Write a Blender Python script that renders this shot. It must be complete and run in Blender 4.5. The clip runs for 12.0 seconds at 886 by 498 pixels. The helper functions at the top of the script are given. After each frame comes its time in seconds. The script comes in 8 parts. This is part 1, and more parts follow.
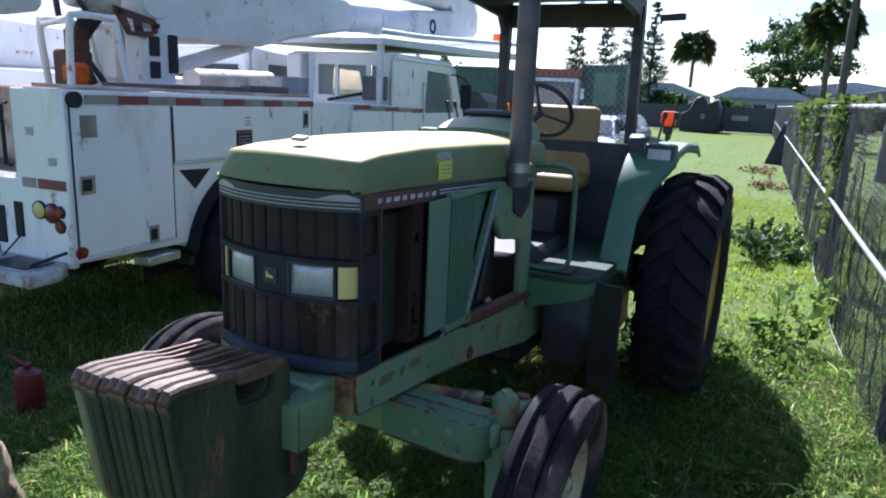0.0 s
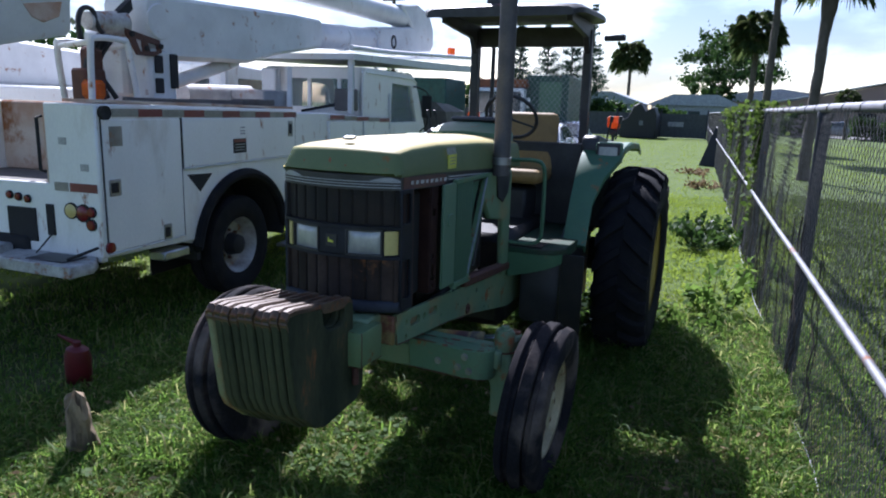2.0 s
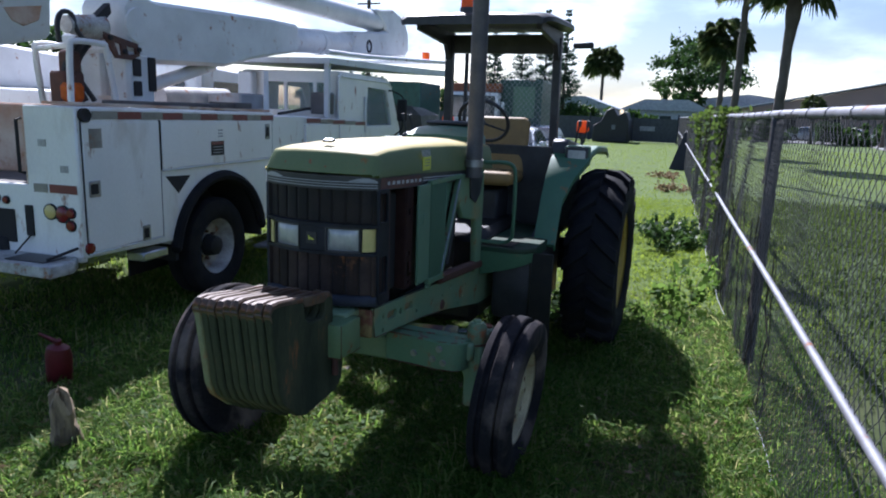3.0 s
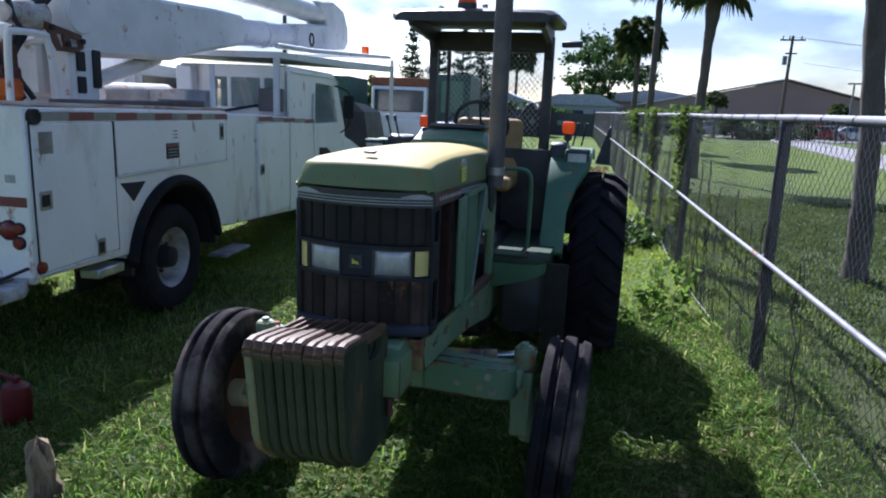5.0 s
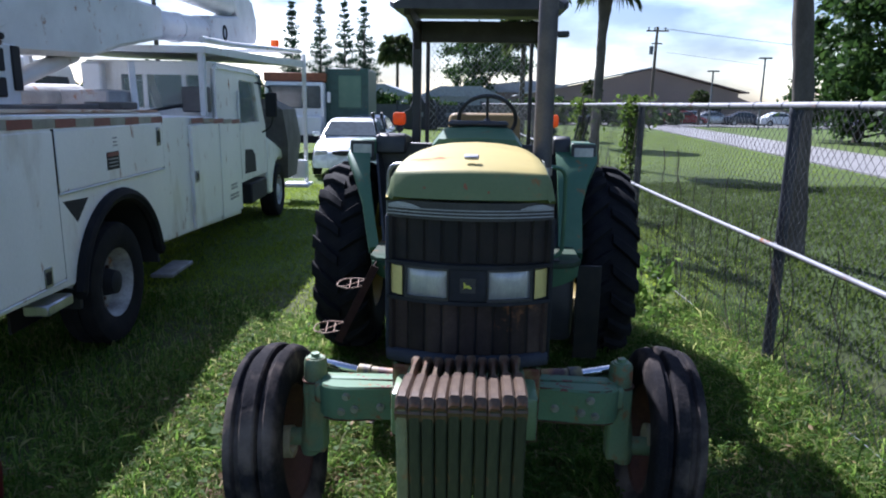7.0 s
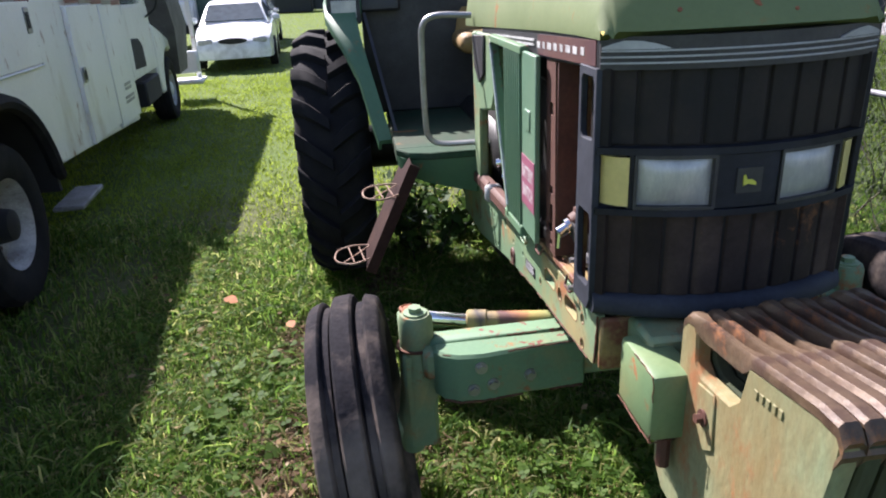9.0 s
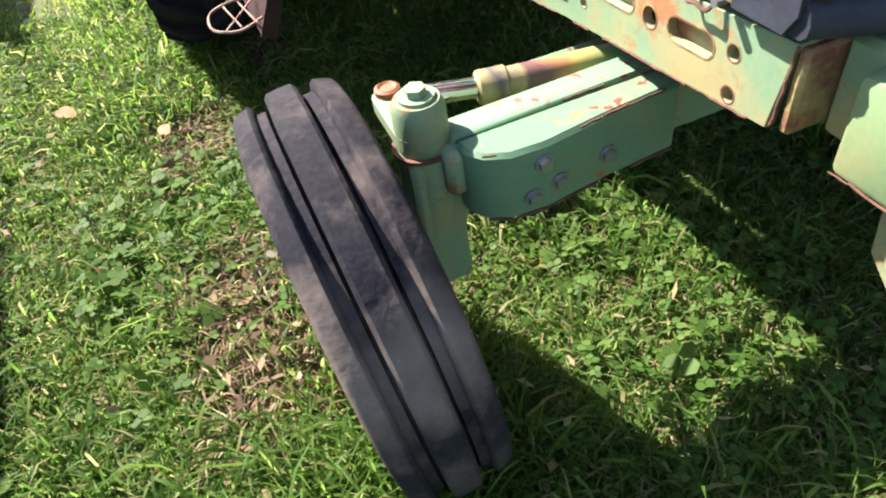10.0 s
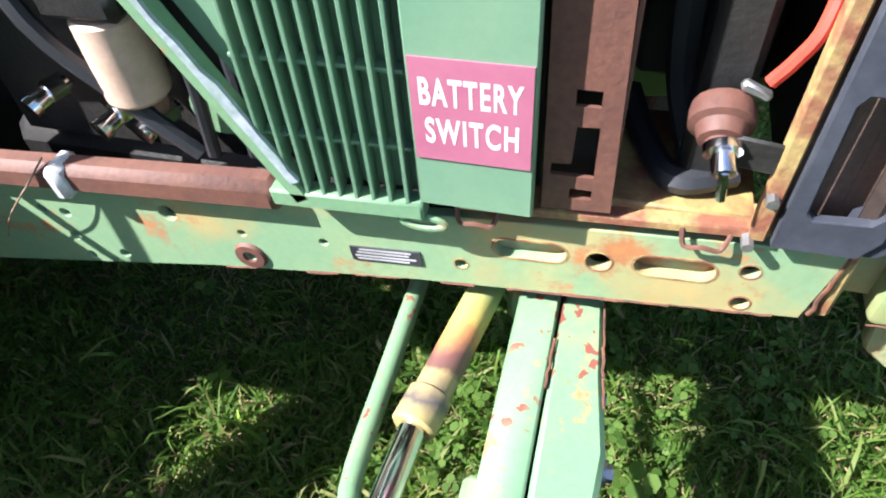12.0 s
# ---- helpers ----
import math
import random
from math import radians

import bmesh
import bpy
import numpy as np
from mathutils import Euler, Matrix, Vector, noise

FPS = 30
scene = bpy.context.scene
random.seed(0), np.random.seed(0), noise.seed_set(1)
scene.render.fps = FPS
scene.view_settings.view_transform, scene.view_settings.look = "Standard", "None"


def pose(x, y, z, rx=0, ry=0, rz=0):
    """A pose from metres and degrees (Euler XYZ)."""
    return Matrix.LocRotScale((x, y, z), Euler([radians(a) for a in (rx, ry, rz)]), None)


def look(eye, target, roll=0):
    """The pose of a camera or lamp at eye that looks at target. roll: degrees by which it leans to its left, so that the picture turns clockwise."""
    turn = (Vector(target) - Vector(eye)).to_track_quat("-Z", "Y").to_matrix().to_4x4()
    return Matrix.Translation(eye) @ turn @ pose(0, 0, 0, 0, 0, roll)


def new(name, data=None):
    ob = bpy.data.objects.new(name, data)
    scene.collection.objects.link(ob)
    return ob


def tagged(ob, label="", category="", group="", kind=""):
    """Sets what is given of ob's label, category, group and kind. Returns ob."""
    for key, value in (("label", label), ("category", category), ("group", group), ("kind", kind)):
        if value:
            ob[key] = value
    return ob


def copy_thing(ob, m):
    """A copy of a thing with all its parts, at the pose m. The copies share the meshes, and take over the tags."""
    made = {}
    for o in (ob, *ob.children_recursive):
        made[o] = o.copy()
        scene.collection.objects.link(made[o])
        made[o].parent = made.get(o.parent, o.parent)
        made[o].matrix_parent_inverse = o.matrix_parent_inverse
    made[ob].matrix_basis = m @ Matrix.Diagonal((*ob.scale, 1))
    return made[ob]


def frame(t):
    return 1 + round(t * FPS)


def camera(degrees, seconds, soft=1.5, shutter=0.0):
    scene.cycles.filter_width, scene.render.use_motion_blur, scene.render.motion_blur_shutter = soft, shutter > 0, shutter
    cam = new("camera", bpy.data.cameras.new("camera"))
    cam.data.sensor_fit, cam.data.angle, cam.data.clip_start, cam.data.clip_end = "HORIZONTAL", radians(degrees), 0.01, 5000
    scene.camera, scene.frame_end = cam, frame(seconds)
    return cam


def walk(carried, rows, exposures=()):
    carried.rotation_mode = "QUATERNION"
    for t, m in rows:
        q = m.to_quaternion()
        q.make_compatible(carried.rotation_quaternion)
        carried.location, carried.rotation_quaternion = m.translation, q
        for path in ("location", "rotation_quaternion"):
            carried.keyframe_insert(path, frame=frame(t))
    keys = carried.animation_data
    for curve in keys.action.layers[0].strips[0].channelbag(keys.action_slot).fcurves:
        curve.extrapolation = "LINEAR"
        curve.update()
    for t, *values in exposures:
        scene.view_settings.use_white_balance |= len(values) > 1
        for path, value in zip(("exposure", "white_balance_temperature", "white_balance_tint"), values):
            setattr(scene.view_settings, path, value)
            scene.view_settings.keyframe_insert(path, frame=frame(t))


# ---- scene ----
cam = camera(66.0, 12.0, 2.0)
PATH = [
    (0, (1.398, -2.045, 1.741), (0.51, -0.309, 1.295), 2.5),
    (0.5, (1.466, -2.293, 1.738), (0.595, -0.543, 1.315), 2.8),
    (1, (1.428, -2.506, 1.733), (0.617, -0.721, 1.335), 3.1),
    (1.5, (1.418, -2.699, 1.747), (0.647, -0.897, 1.348), 1.4),
    (2, (1.493, -2.847, 1.728), (0.738, -1.041, 1.316), 1.8),
    (2.5, (1.56, -2.972, 1.738), (0.794, -1.166, 1.35), 1.9),
    (2.7, (1.569, -2.996, 1.733), (0.831, -1.179, 1.34), 1.9),
    (4.3, (1.191, -2.97, 1.74), (0.62, -1.097, 1.333), 1.9),
    (4.5, (1.095, -2.971, 1.757), (0.555, -1.095, 1.32), 1.3),
    (5, (0.913, -2.887, 1.767), (0.462, -0.982, 1.358), 2.3),
    (5.5, (0.685, -2.783, 1.79), (0.308, -0.863, 1.373), 0.0),
    (6, (0.382, -2.822, 1.781), (0.116, -0.874, 1.411), 0.8),
    (6.5, (0.163, -2.828, 1.79), (-0.016, -0.881, 1.366), 0.2),
    (6.7, (0.118, -2.786, 1.777), (-0.035, -0.836, 1.36), 0.7),
    (8.3, (-0.46, -2.075, 1.706), (-0.346, -0.147, 1.186), -3.7),
    (8.5, (-0.566, -2.039, 1.666), (-0.351, -0.133, 1.1), -2.3),
    (9, (-0.725, -1.674, 1.561), (-0.535, 0.175, 0.824), -3.0),
    (9.5, (-0.812, -1.281, 1.375), (-0.535, 0.32, 0.209), -4.7),
    (10, (-0.912, -0.94, 1.32), (-0.514, 0.428, -0.083), -9.8),
    (10.5, (-0.906, -0.563, 1.362), (-0.263, 0.631, -0.108), -14.0),
    (11, (-0.851, -0.366, 1.369), (-0.026, 0.594, -0.18), -13.3),
    (11.5, (-0.91, -0.186, 1.414), (0.177, 0.468, -0.132), -8.1),
    (12, (-0.9, -0.084, 1.498), (0.37, 0.34, 0.013), -5.0),
]
walk(cam, [(t, look(eye, target, roll)) for t, eye, target, roll in PATH], [(0, 1.66, 5390, 20), (1.0, 1.43, 5390, 20), (2.5, 1.12, 5390, 20), (6.5, 1.18, 5390, 20), (8.5, 1.46, 5560, 18), (9.0, 1.66, 6050, 22), (9.5, 2.10, 6200, 21), (10.5, 2.45, 6250, 13), (12, 2.36, 5900, 13)])

# ---- world, sun ----
world = bpy.data.worlds.new("sky")
scene.world = world
world.use_nodes = True
wn, wl = world.node_tree.nodes, world.node_tree.links
wn.clear()
w_out = wn.new("ShaderNodeOutputWorld")
w_bg = wn.new("ShaderNodeBackground")
w_sky = wn.new("ShaderNodeTexSky")
w_sky.sky_type = "NISHITA"
w_sky.sun_disc = False
w_sky.sun_elevation = radians(45)
w_sky.sun_rotation = radians(-31.5)
w_sky.dust_density = 1.0
w_co = wn.new("ShaderNodeTexCoord")
w_map = wn.new("ShaderNodeMapping")
w_map.inputs["Scale"].default_value = (1.0, 1.0, 2.6)
w_no = wn.new("ShaderNodeTexNoise")
w_no.inputs["Scale"].default_value = 2.6
w_no.inputs["Detail"].default_value = 9.0
w_no.inputs["Roughness"].default_value = 0.55
w_rp = wn.new("ShaderNodeValToRGB")
w_rp.color_ramp.elements[0].position, w_rp.color_ramp.elements[1].position = 0.40, 0.60
w_no2 = wn.new("ShaderNodeTexNoise")
w_no2.inputs["Scale"].default_value = 5.0
w_no2.inputs["Detail"].default_value = 6.0
w_cl = wn.new("ShaderNodeValToRGB")
w_cl.color_ramp.elements[0].color = (0.85, 0.90, 1.0, 1)
w_cl.color_ramp.elements[1].color = (2.7, 2.55, 2.3, 1)
w_cl.color_ramp.elements[0].position, w_cl.color_ramp.elements[1].position = 0.38, 0.56
w_mx = wn.new("ShaderNodeMix")
w_mx.data_type = "RGBA"
wl.new(w_co.outputs["Generated"], w_map.inputs["Vector"])
wl.new(w_map.outputs["Vector"], w_no.inputs["Vector"])
wl.new(w_map.outputs["Vector"], w_no2.inputs["Vector"])
wl.new(w_no.outputs["Fac"], w_rp.inputs["Fac"])
wl.new(w_no2.outputs["Fac"], w_cl.inputs["Fac"])
wl.new(w_rp.outputs["Color"], w_mx.inputs["Factor"])
wl.new(w_sky.outputs["Color"], w_mx.inputs["A"])
w_mul = wn.new("ShaderNodeMix")
w_mul.data_type, w_mul.blend_type = "RGBA", "MULTIPLY"
w_mul.inputs["Factor"].default_value = 1.0
w_mul.clamp_result = False
wl.new(w_sky.outputs["Color"], w_mul.inputs["A"])
wl.new(w_cl.outputs["Color"], w_mul.inputs["B"])
wl.new(w_mul.outputs["Result"], w_mx.inputs["B"])
wl.new(w_mx.outputs["Result"], w_bg.inputs["Color"])
w_bg.inputs["Strength"].default_value = 0.0495
wl.new(w_bg.outputs["Background"], w_out.inputs["Surface"])

sun_data = bpy.data.lights.new("sun", "SUN")
sun_data.energy, sun_data.angle, sun_data.color = 5.0, radians(0.6), (1.0, 0.94, 0.84)
sun = new("sun", sun_data)
sun.matrix_world = look((-0.52 * 20, 0.85 * 20, 20), (0, 0, 0))


# ---- materials ----
def mat(name, col, rough=0.6, metal=0.0, col2=None, scale=6.0, lo=0.4, hi=0.65, fine=90.0, fine_amt=0.25, bump=0.1, bscale=120.0,
        rust=0.0, rust_scale=4.0, rust_col=(0.16, 0.055, 0.022), spec=0.5, bleach=None, stretch=(1, 1, 1), trans=0.0, rnd=0.0, stain=0.0, stain_col=(0.32, 0.18, 0.06), chips=0.0, chip_col=(0.20, 0.045, 0.03)):
    m = bpy.data.materials.new(name)
    m.use_nodes = True
    n, l = m.node_tree.nodes, m.node_tree.links
    b = n["Principled BSDF"]
    co = n.new("ShaderNodeTexCoord")
    mp = n.new("ShaderNodeMapping")
    mp.inputs["Scale"].default_value = stretch
    l.new(co.outputs["Object"], mp.inputs["Vector"])

    def noise_ramp(sc, det, a, c, rough_=0.6):
        t = n.new("ShaderNodeTexNoise")
        t.inputs["Scale"].default_value, t.inputs["Detail"].default_value, t.inputs["Roughness"].default_value = sc, det, rough_
        l.new(mp.outputs["Vector"], t.inputs["Vector"])
        r = n.new("ShaderNodeMapRange")
        r.inputs["From Min"].default_value, r.inputs["From Max"].default_value = a, c
        l.new(t.outputs["Fac"], r.inputs["Value"])
        return r.outputs["Result"]

    def mixed(fac, a, c, kind="MIX"):
        x = n.new("ShaderNodeMix")
        x.data_type, x.blend_type = "RGBA", kind
        for sock, v in (("Factor", fac), ("A", a), ("B", c)):
            if isinstance(v, (int, float)):
                x.inputs[sock].default_value = v
            elif isinstance(v, tuple):
                x.inputs[sock].default_value = (*v, 1)
            else:
                l.new(v, x.inputs[sock])
        return x.outputs["Result"]

    c2 = col2 or tuple(0.7 * v for v in col)
    out = mixed(noise_ramp(scale, 5, lo, hi), col, c2)
    g = noise_ramp(fine, 3, 0.3, 0.7)
    out = mixed(g, mixed(fine_amt, out, (0, 0, 0)), out)
    if stain:
        sf = noise_ramp(2.6, 7, 0.66 - stain * 0.3, 0.86 - stain * 0.3, 0.6)
        out = mixed(sf, out, mixed(noise_ramp(17.0, 4, 0.35, 0.65), stain_col, tuple(1.25 * v for v in stain_col)))
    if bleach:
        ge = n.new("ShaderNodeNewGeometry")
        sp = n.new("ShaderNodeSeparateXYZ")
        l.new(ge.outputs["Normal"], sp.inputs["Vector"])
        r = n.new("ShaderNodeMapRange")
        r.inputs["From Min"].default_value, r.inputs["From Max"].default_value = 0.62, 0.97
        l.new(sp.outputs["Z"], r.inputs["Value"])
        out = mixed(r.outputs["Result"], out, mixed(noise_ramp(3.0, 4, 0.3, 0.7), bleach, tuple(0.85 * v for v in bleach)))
    if rnd:
        oi = n.new("ShaderNodeObjectInfo")
        mr = n.new("ShaderNodeMapRange")
        mr.inputs["To Min"].default_value, mr.inputs["To Max"].default_value = 1 - rnd, 1 + rnd
        l.new(oi.outputs["Random"], mr.inputs["Value"])
        hs = n.new("ShaderNodeHueSaturation")
        l.new(mr.outputs["Result"], hs.inputs["Value"])
        l.new(out, hs.inputs["Color"])
        out = hs.outputs["Color"]
    rough_out = None
    if rust:
        rf = noise_ramp(rust_scale, 8, 0.62 - rust * 0.25, 0.70 - rust * 0.2, 0.7)
        rc = mixed(noise_ramp(rust_scale * 4, 4, 0.3, 0.7), rust_col, (0.30, 0.12, 0.04))
        out = mixed(rf, out, rc)
        mr = n.new("ShaderNodeMapRange")
        mr.inputs["To Min"].default_value, mr.inputs["To Max"].default_value = rough, 0.9
        l.new(rf, mr.inputs["Value"])
        rough_out = mr.outputs["Result"]
    if chips:
        ca = noise_ramp(34.0, 3, 0.60, 0.625, 0.5)
        cb = noise_ramp(6.0, 3, 0.60 - chips * 0.25, 0.68 - chips * 0.25, 0.5)
        cm = n.new("ShaderNodeMath")
        cm.operation = "MULTIPLY"
        l.new(ca, cm.inputs[0])
        l.new(cb, cm.inputs[1])
        # stones and boots chip the upper faces
        cg = n.new("ShaderNodeNewGeometry")
        cz = n.new("ShaderNodeSeparateXYZ")
        l.new(cg.outputs["Normal"], cz.inputs["Vector"])
        cr = n.new("ShaderNodeMapRange")
        cr.inputs["From Min"].default_value, cr.inputs["From Max"].default_value, cr.inputs["To Min"].default_value = 0.3, 0.6, 0.12
        l.new(cz.outputs["Z"], cr.inputs["Value"])
        ct = n.new("ShaderNodeMath")
        ct.operation = "MULTIPLY"
        l.new(cm.outputs["Value"], ct.inputs[0])
        l.new(cr.outputs["Result"], ct.inputs[1])
        out = mixed(ct.outputs["Value"], out, chip_col)
    l.new(out, b.inputs["Base Color"])
    b.inputs["Roughness"].default_value = rough
    if rough_out:
        l.new(rough_out, b.inputs["Roughness"])
    b.inputs["Metallic"].default_value = metal
    b.inputs["Specular IOR Level"].default_value = spec
    if bump:
        t = n.new("ShaderNodeTexNoise")
        t.inputs["Scale"].default_value, t.inputs["Detail"].default_value = bscale, 4
        l.new(mp.outputs["Vector"], t.inputs["Vector"])
        bp = n.new("ShaderNodeBump")
        bp.inputs["Strength"].default_value, bp.inputs["Distance"].default_value = bump, 0.004
        l.new(t.outputs["Fac"], bp.inputs["Height"])
        l.new(bp.outputs["Normal"], b.inputs["Normal"])
    if trans:
        tr = n.new("ShaderNodeBsdfTranslucent")
        l.new(out, tr.inputs["Color"])
        ms = n.new("ShaderNodeMixShader")
        ms.inputs["Fac"].default_value = trans
        l.new(b.outputs["BSDF"], ms.inputs[1])
        l.new(tr.outputs["BSDF"], ms.inputs[2])
        l.new(ms.outputs["Shader"], n["Material Output"].inputs["Surface"])
    return m


def leaf_mat(name, cols, trans=0.45, rough=0.5, through_light=1.7):
    """Foliage: one colour of a ramp for each loose blade or leaf."""
    m = bpy.data.materials.new(name)
    m.use_nodes = True
    n, l = m.node_tree.nodes, m.node_tree.links
    b = n["Principled BSDF"]
    ge = n.new("ShaderNodeNewGeometry")
    rp = n.new("ShaderNodeValToRGB")
    el = rp.color_ramp.elements
    while len(el) < len(cols):
        el.new(0.5)
    for i, c in enumerate(cols):
        el[i].position, el[i].color = i / (len(cols) - 1), (*c, 1)
    l.new(ge.outputs["Random Per Island"], rp.inputs["Fac"])
    l.new(rp.outputs["Color"], b.inputs["Base Color"])
    b.inputs["Roughness"].default_value = rough
    b.inputs["Specular IOR Level"].default_value = 0.14
    tr = n.new("ShaderNodeBsdfTranslucent")
    hs = n.new("ShaderNodeHueSaturation")
    hs.inputs["Value"].default_value = through_light
    hs.inputs["Hue"].default_value = 0.485
    l.new(rp.outputs["Color"], hs.inputs["Color"])
    l.new(hs.outputs["Color"], tr.inputs["Color"])
    ms = n.new("ShaderNodeMixShader")
    ms.inputs["Fac"].default_value = trans
    l.new(b.outputs["BSDF"], ms.inputs[1])
    l.new(tr.outputs["BSDF"], ms.inputs[2])
    l.new(ms.outputs["Shader"], n["Material Output"].inputs["Surface"])
    return m


def glass_mat(name, col, rough=0.05, alpha=0.5):
    m = bpy.data.materials.new(name)
    m.use_nodes = True
    n, l = m.node_tree.nodes, m.node_tree.links
    b = n["Principled BSDF"]
    b.inputs["Base Color"].default_value = (*col, 1)
    b.inputs["Roughness"].default_value = rough
    tp = n.new("ShaderNodeBsdfTransparent")
    ms = n.new("ShaderNodeMixShader")
    ms.inputs["Fac"].default_value = alpha
    l.new(tp.outputs["BSDF"], ms.inputs[1])
    l.new(b.outputs["BSDF"], ms.inputs[2])
    l.new(ms.outputs["Shader"], n["Material Output"].inputs["Surface"])
    return m


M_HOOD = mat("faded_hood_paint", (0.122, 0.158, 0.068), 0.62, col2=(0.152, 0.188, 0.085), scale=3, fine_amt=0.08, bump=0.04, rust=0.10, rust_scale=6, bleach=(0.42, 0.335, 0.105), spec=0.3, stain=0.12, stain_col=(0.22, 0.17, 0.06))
M_GREEN = mat("green_tractor_paint", (0.05, 0.13, 0.07), 0.5, col2=(0.068, 0.15, 0.08), scale=4, fine_amt=0.12, bump=0.05, rust=0.05, rust_scale=7)
M_PALE = mat("pale_weathered_green_paint", (0.145, 0.235, 0.135), 0.55, col2=(0.20, 0.255, 0.135), scale=5, fine_amt=0.12, bump=0.08, rust=0.20, rust_scale=7, stain=0.35)
M_PALE2 = mat("scratched_pale_green_paint", (0.105, 0.195, 0.110), 0.6, col2=(0.125, 0.205, 0.112), scale=6, fine_amt=0.12, bump=0.08, rust=0.10, rust_scale=12, stain=0.22, stain_col=(0.22, 0.17, 0.07), chips=0.55, chip_col=(0.14, 0.042, 0.030), spec=0.35)
M_BRACK = mat("glossy_pale_green_paint", (0.135, 0.215, 0.105), 0.42, col2=(0.165, 0.222, 0.105), scale=5, fine_amt=0.12, bump=0.06, rust=0.06, rust_scale=12, stain=0.25, stain_col=(0.26, 0.20, 0.08))
M_PANEL = mat("green_plastic_panel", (0.094, 0.180, 0.115), 0.5, col2=(0.118, 0.200, 0.128), scale=4, fine_amt=0.08, bump=0.03)
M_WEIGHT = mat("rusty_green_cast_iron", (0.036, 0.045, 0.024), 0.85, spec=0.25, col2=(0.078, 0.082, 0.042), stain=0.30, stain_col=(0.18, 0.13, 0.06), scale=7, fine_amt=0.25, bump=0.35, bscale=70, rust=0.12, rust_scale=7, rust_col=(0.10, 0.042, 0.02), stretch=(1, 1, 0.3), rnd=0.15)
M_KING = mat("rust_stained_pale_casting", (0.125, 0.205, 0.115), 0.6, col2=(0.185, 0.215, 0.115), scale=7, fine_amt=0.15, bump=0.12, rust=0.30, rust_scale=13, rust_col=(0.20, 0.07, 0.035), stain=0.42, stain_col=(0.27, 0.18, 0.08))
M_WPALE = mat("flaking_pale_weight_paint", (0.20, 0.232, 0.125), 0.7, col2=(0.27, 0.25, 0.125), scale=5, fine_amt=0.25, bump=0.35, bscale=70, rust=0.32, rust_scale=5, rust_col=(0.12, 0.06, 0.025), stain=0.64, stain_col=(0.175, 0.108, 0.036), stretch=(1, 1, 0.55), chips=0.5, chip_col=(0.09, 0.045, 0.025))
M_WTOP = mat("bare_rusted_iron", (0.066, 0.036, 0.024), 0.5, col2=(0.150, 0.100, 0.058), scale=11, fine_amt=0.3, bump=0.3, bscale=90, rust=0.25, rust_scale=6, metal=0.2, rnd=0.1)
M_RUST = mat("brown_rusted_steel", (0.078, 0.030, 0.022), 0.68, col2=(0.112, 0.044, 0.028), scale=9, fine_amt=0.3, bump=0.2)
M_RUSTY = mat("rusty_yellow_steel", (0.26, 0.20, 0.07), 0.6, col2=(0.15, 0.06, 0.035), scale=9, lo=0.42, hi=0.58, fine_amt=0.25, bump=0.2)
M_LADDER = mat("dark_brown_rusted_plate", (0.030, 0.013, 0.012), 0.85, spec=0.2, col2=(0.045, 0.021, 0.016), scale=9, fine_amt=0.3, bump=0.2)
M_STEPWIRE = mat("worn_step_wire", (0.30, 0.21, 0.16), 0.6, 0.3, col2=(0.17, 0.09, 0.06), scale=20, fine_amt=0.2, bump=0.1)
M_STAINED = mat("rust_stained_green_steel", (0.22, 0.26, 0.14), 0.6, col2=(0.23, 0.11, 0.045), scale=7, lo=0.38, hi=0.6, fine_amt=0.15, bump=0.1, rust=0.2, rust_scale=9)
M_LEDGE = mat("rust_and_yellow_ledge", (0.28, 0.20, 0.075), 0.7, col2=(0.18, 0.065, 0.035), scale=16, lo=0.42, hi=0.56, fine_amt=0.3, bump=0.3)
M_PLATF = mat("dirty_dark_green_deck", (0.024, 0.062, 0.034), 0.75, spec=0.25, col2=(0.045, 0.058, 0.036), scale=6, fine_amt=0.3, bump=0.2, rust=0.08)
M_SCRN = mat("rusty_inner_screen", (0.11, 0.065, 0.05), 0.8, col2=(0.07, 0.045, 0.04), scale=8, fine_amt=0.3, bump=0.3)
M_CYL = mat("burnt_cylinder_paint", (0.27, 0.21, 0.06), 0.5, fine_amt=0.2, bump=0.12)
# Dark copy of the bezel plastic: shade of the front and right put into colour.
M_BEZEL_SHADE = mat("bezel_plastic_shaded", (0.011, 0.012, 0.016), 0.6, spec=0.25, col2=(0.024, 0.026, 0.036), scale=6, fine_amt=0.25, bump=0.1, stain=0.10, stain_col=(0.05, 0.04, 0.033))
M_WORN = mat("worn_grey_primer", (0.26, 0.29, 0.34), 0.6, col2=(0.16, 0.22, 0.20), scale=30, fine_amt=0.25, bump=0.2)
M_MAROON = mat("red_brown_side_decal", (0.075, 0.028, 0.030), 0.6, col2=(0.12, 0.05, 0.035), scale=9, fine_amt=0.2, bump=0.05)
M_CHROME = mat("chrome_rod", (0.8, 0.8, 0.82), 0.12, 1.0, fine_amt=0.02, bump=0.0)
M_STEEL = mat("dull_steel", (0.42, 0.42, 0.43), 0.45, 0.9, fine_amt=0.2, bump=0.1)
M_GALV = mat("galvanised_pipe", (0.24, 0.245, 0.265), 0.65, 0.5, col2=(0.17, 0.17, 0.185), scale=8, fine_amt=0.2, bump=0.05, rust=0.03)
M_WIRE = mat("weathered_fence_wire", (0.09, 0.09, 0.095), 0.6, 0.4, fine_amt=0.2, bump=0.0)
M_POST = mat("dark_fence_post", (0.035, 0.04, 0.055), 0.55, 0.2, fine_amt=0.25, bump=0.08, rust=0.05)
M_BLACK = mat("black_plastic", (0.020, 0.020, 0.025), 0.5, fine_amt=0.3, bump=0.12, col2=(0.044, 0.043, 0.047))
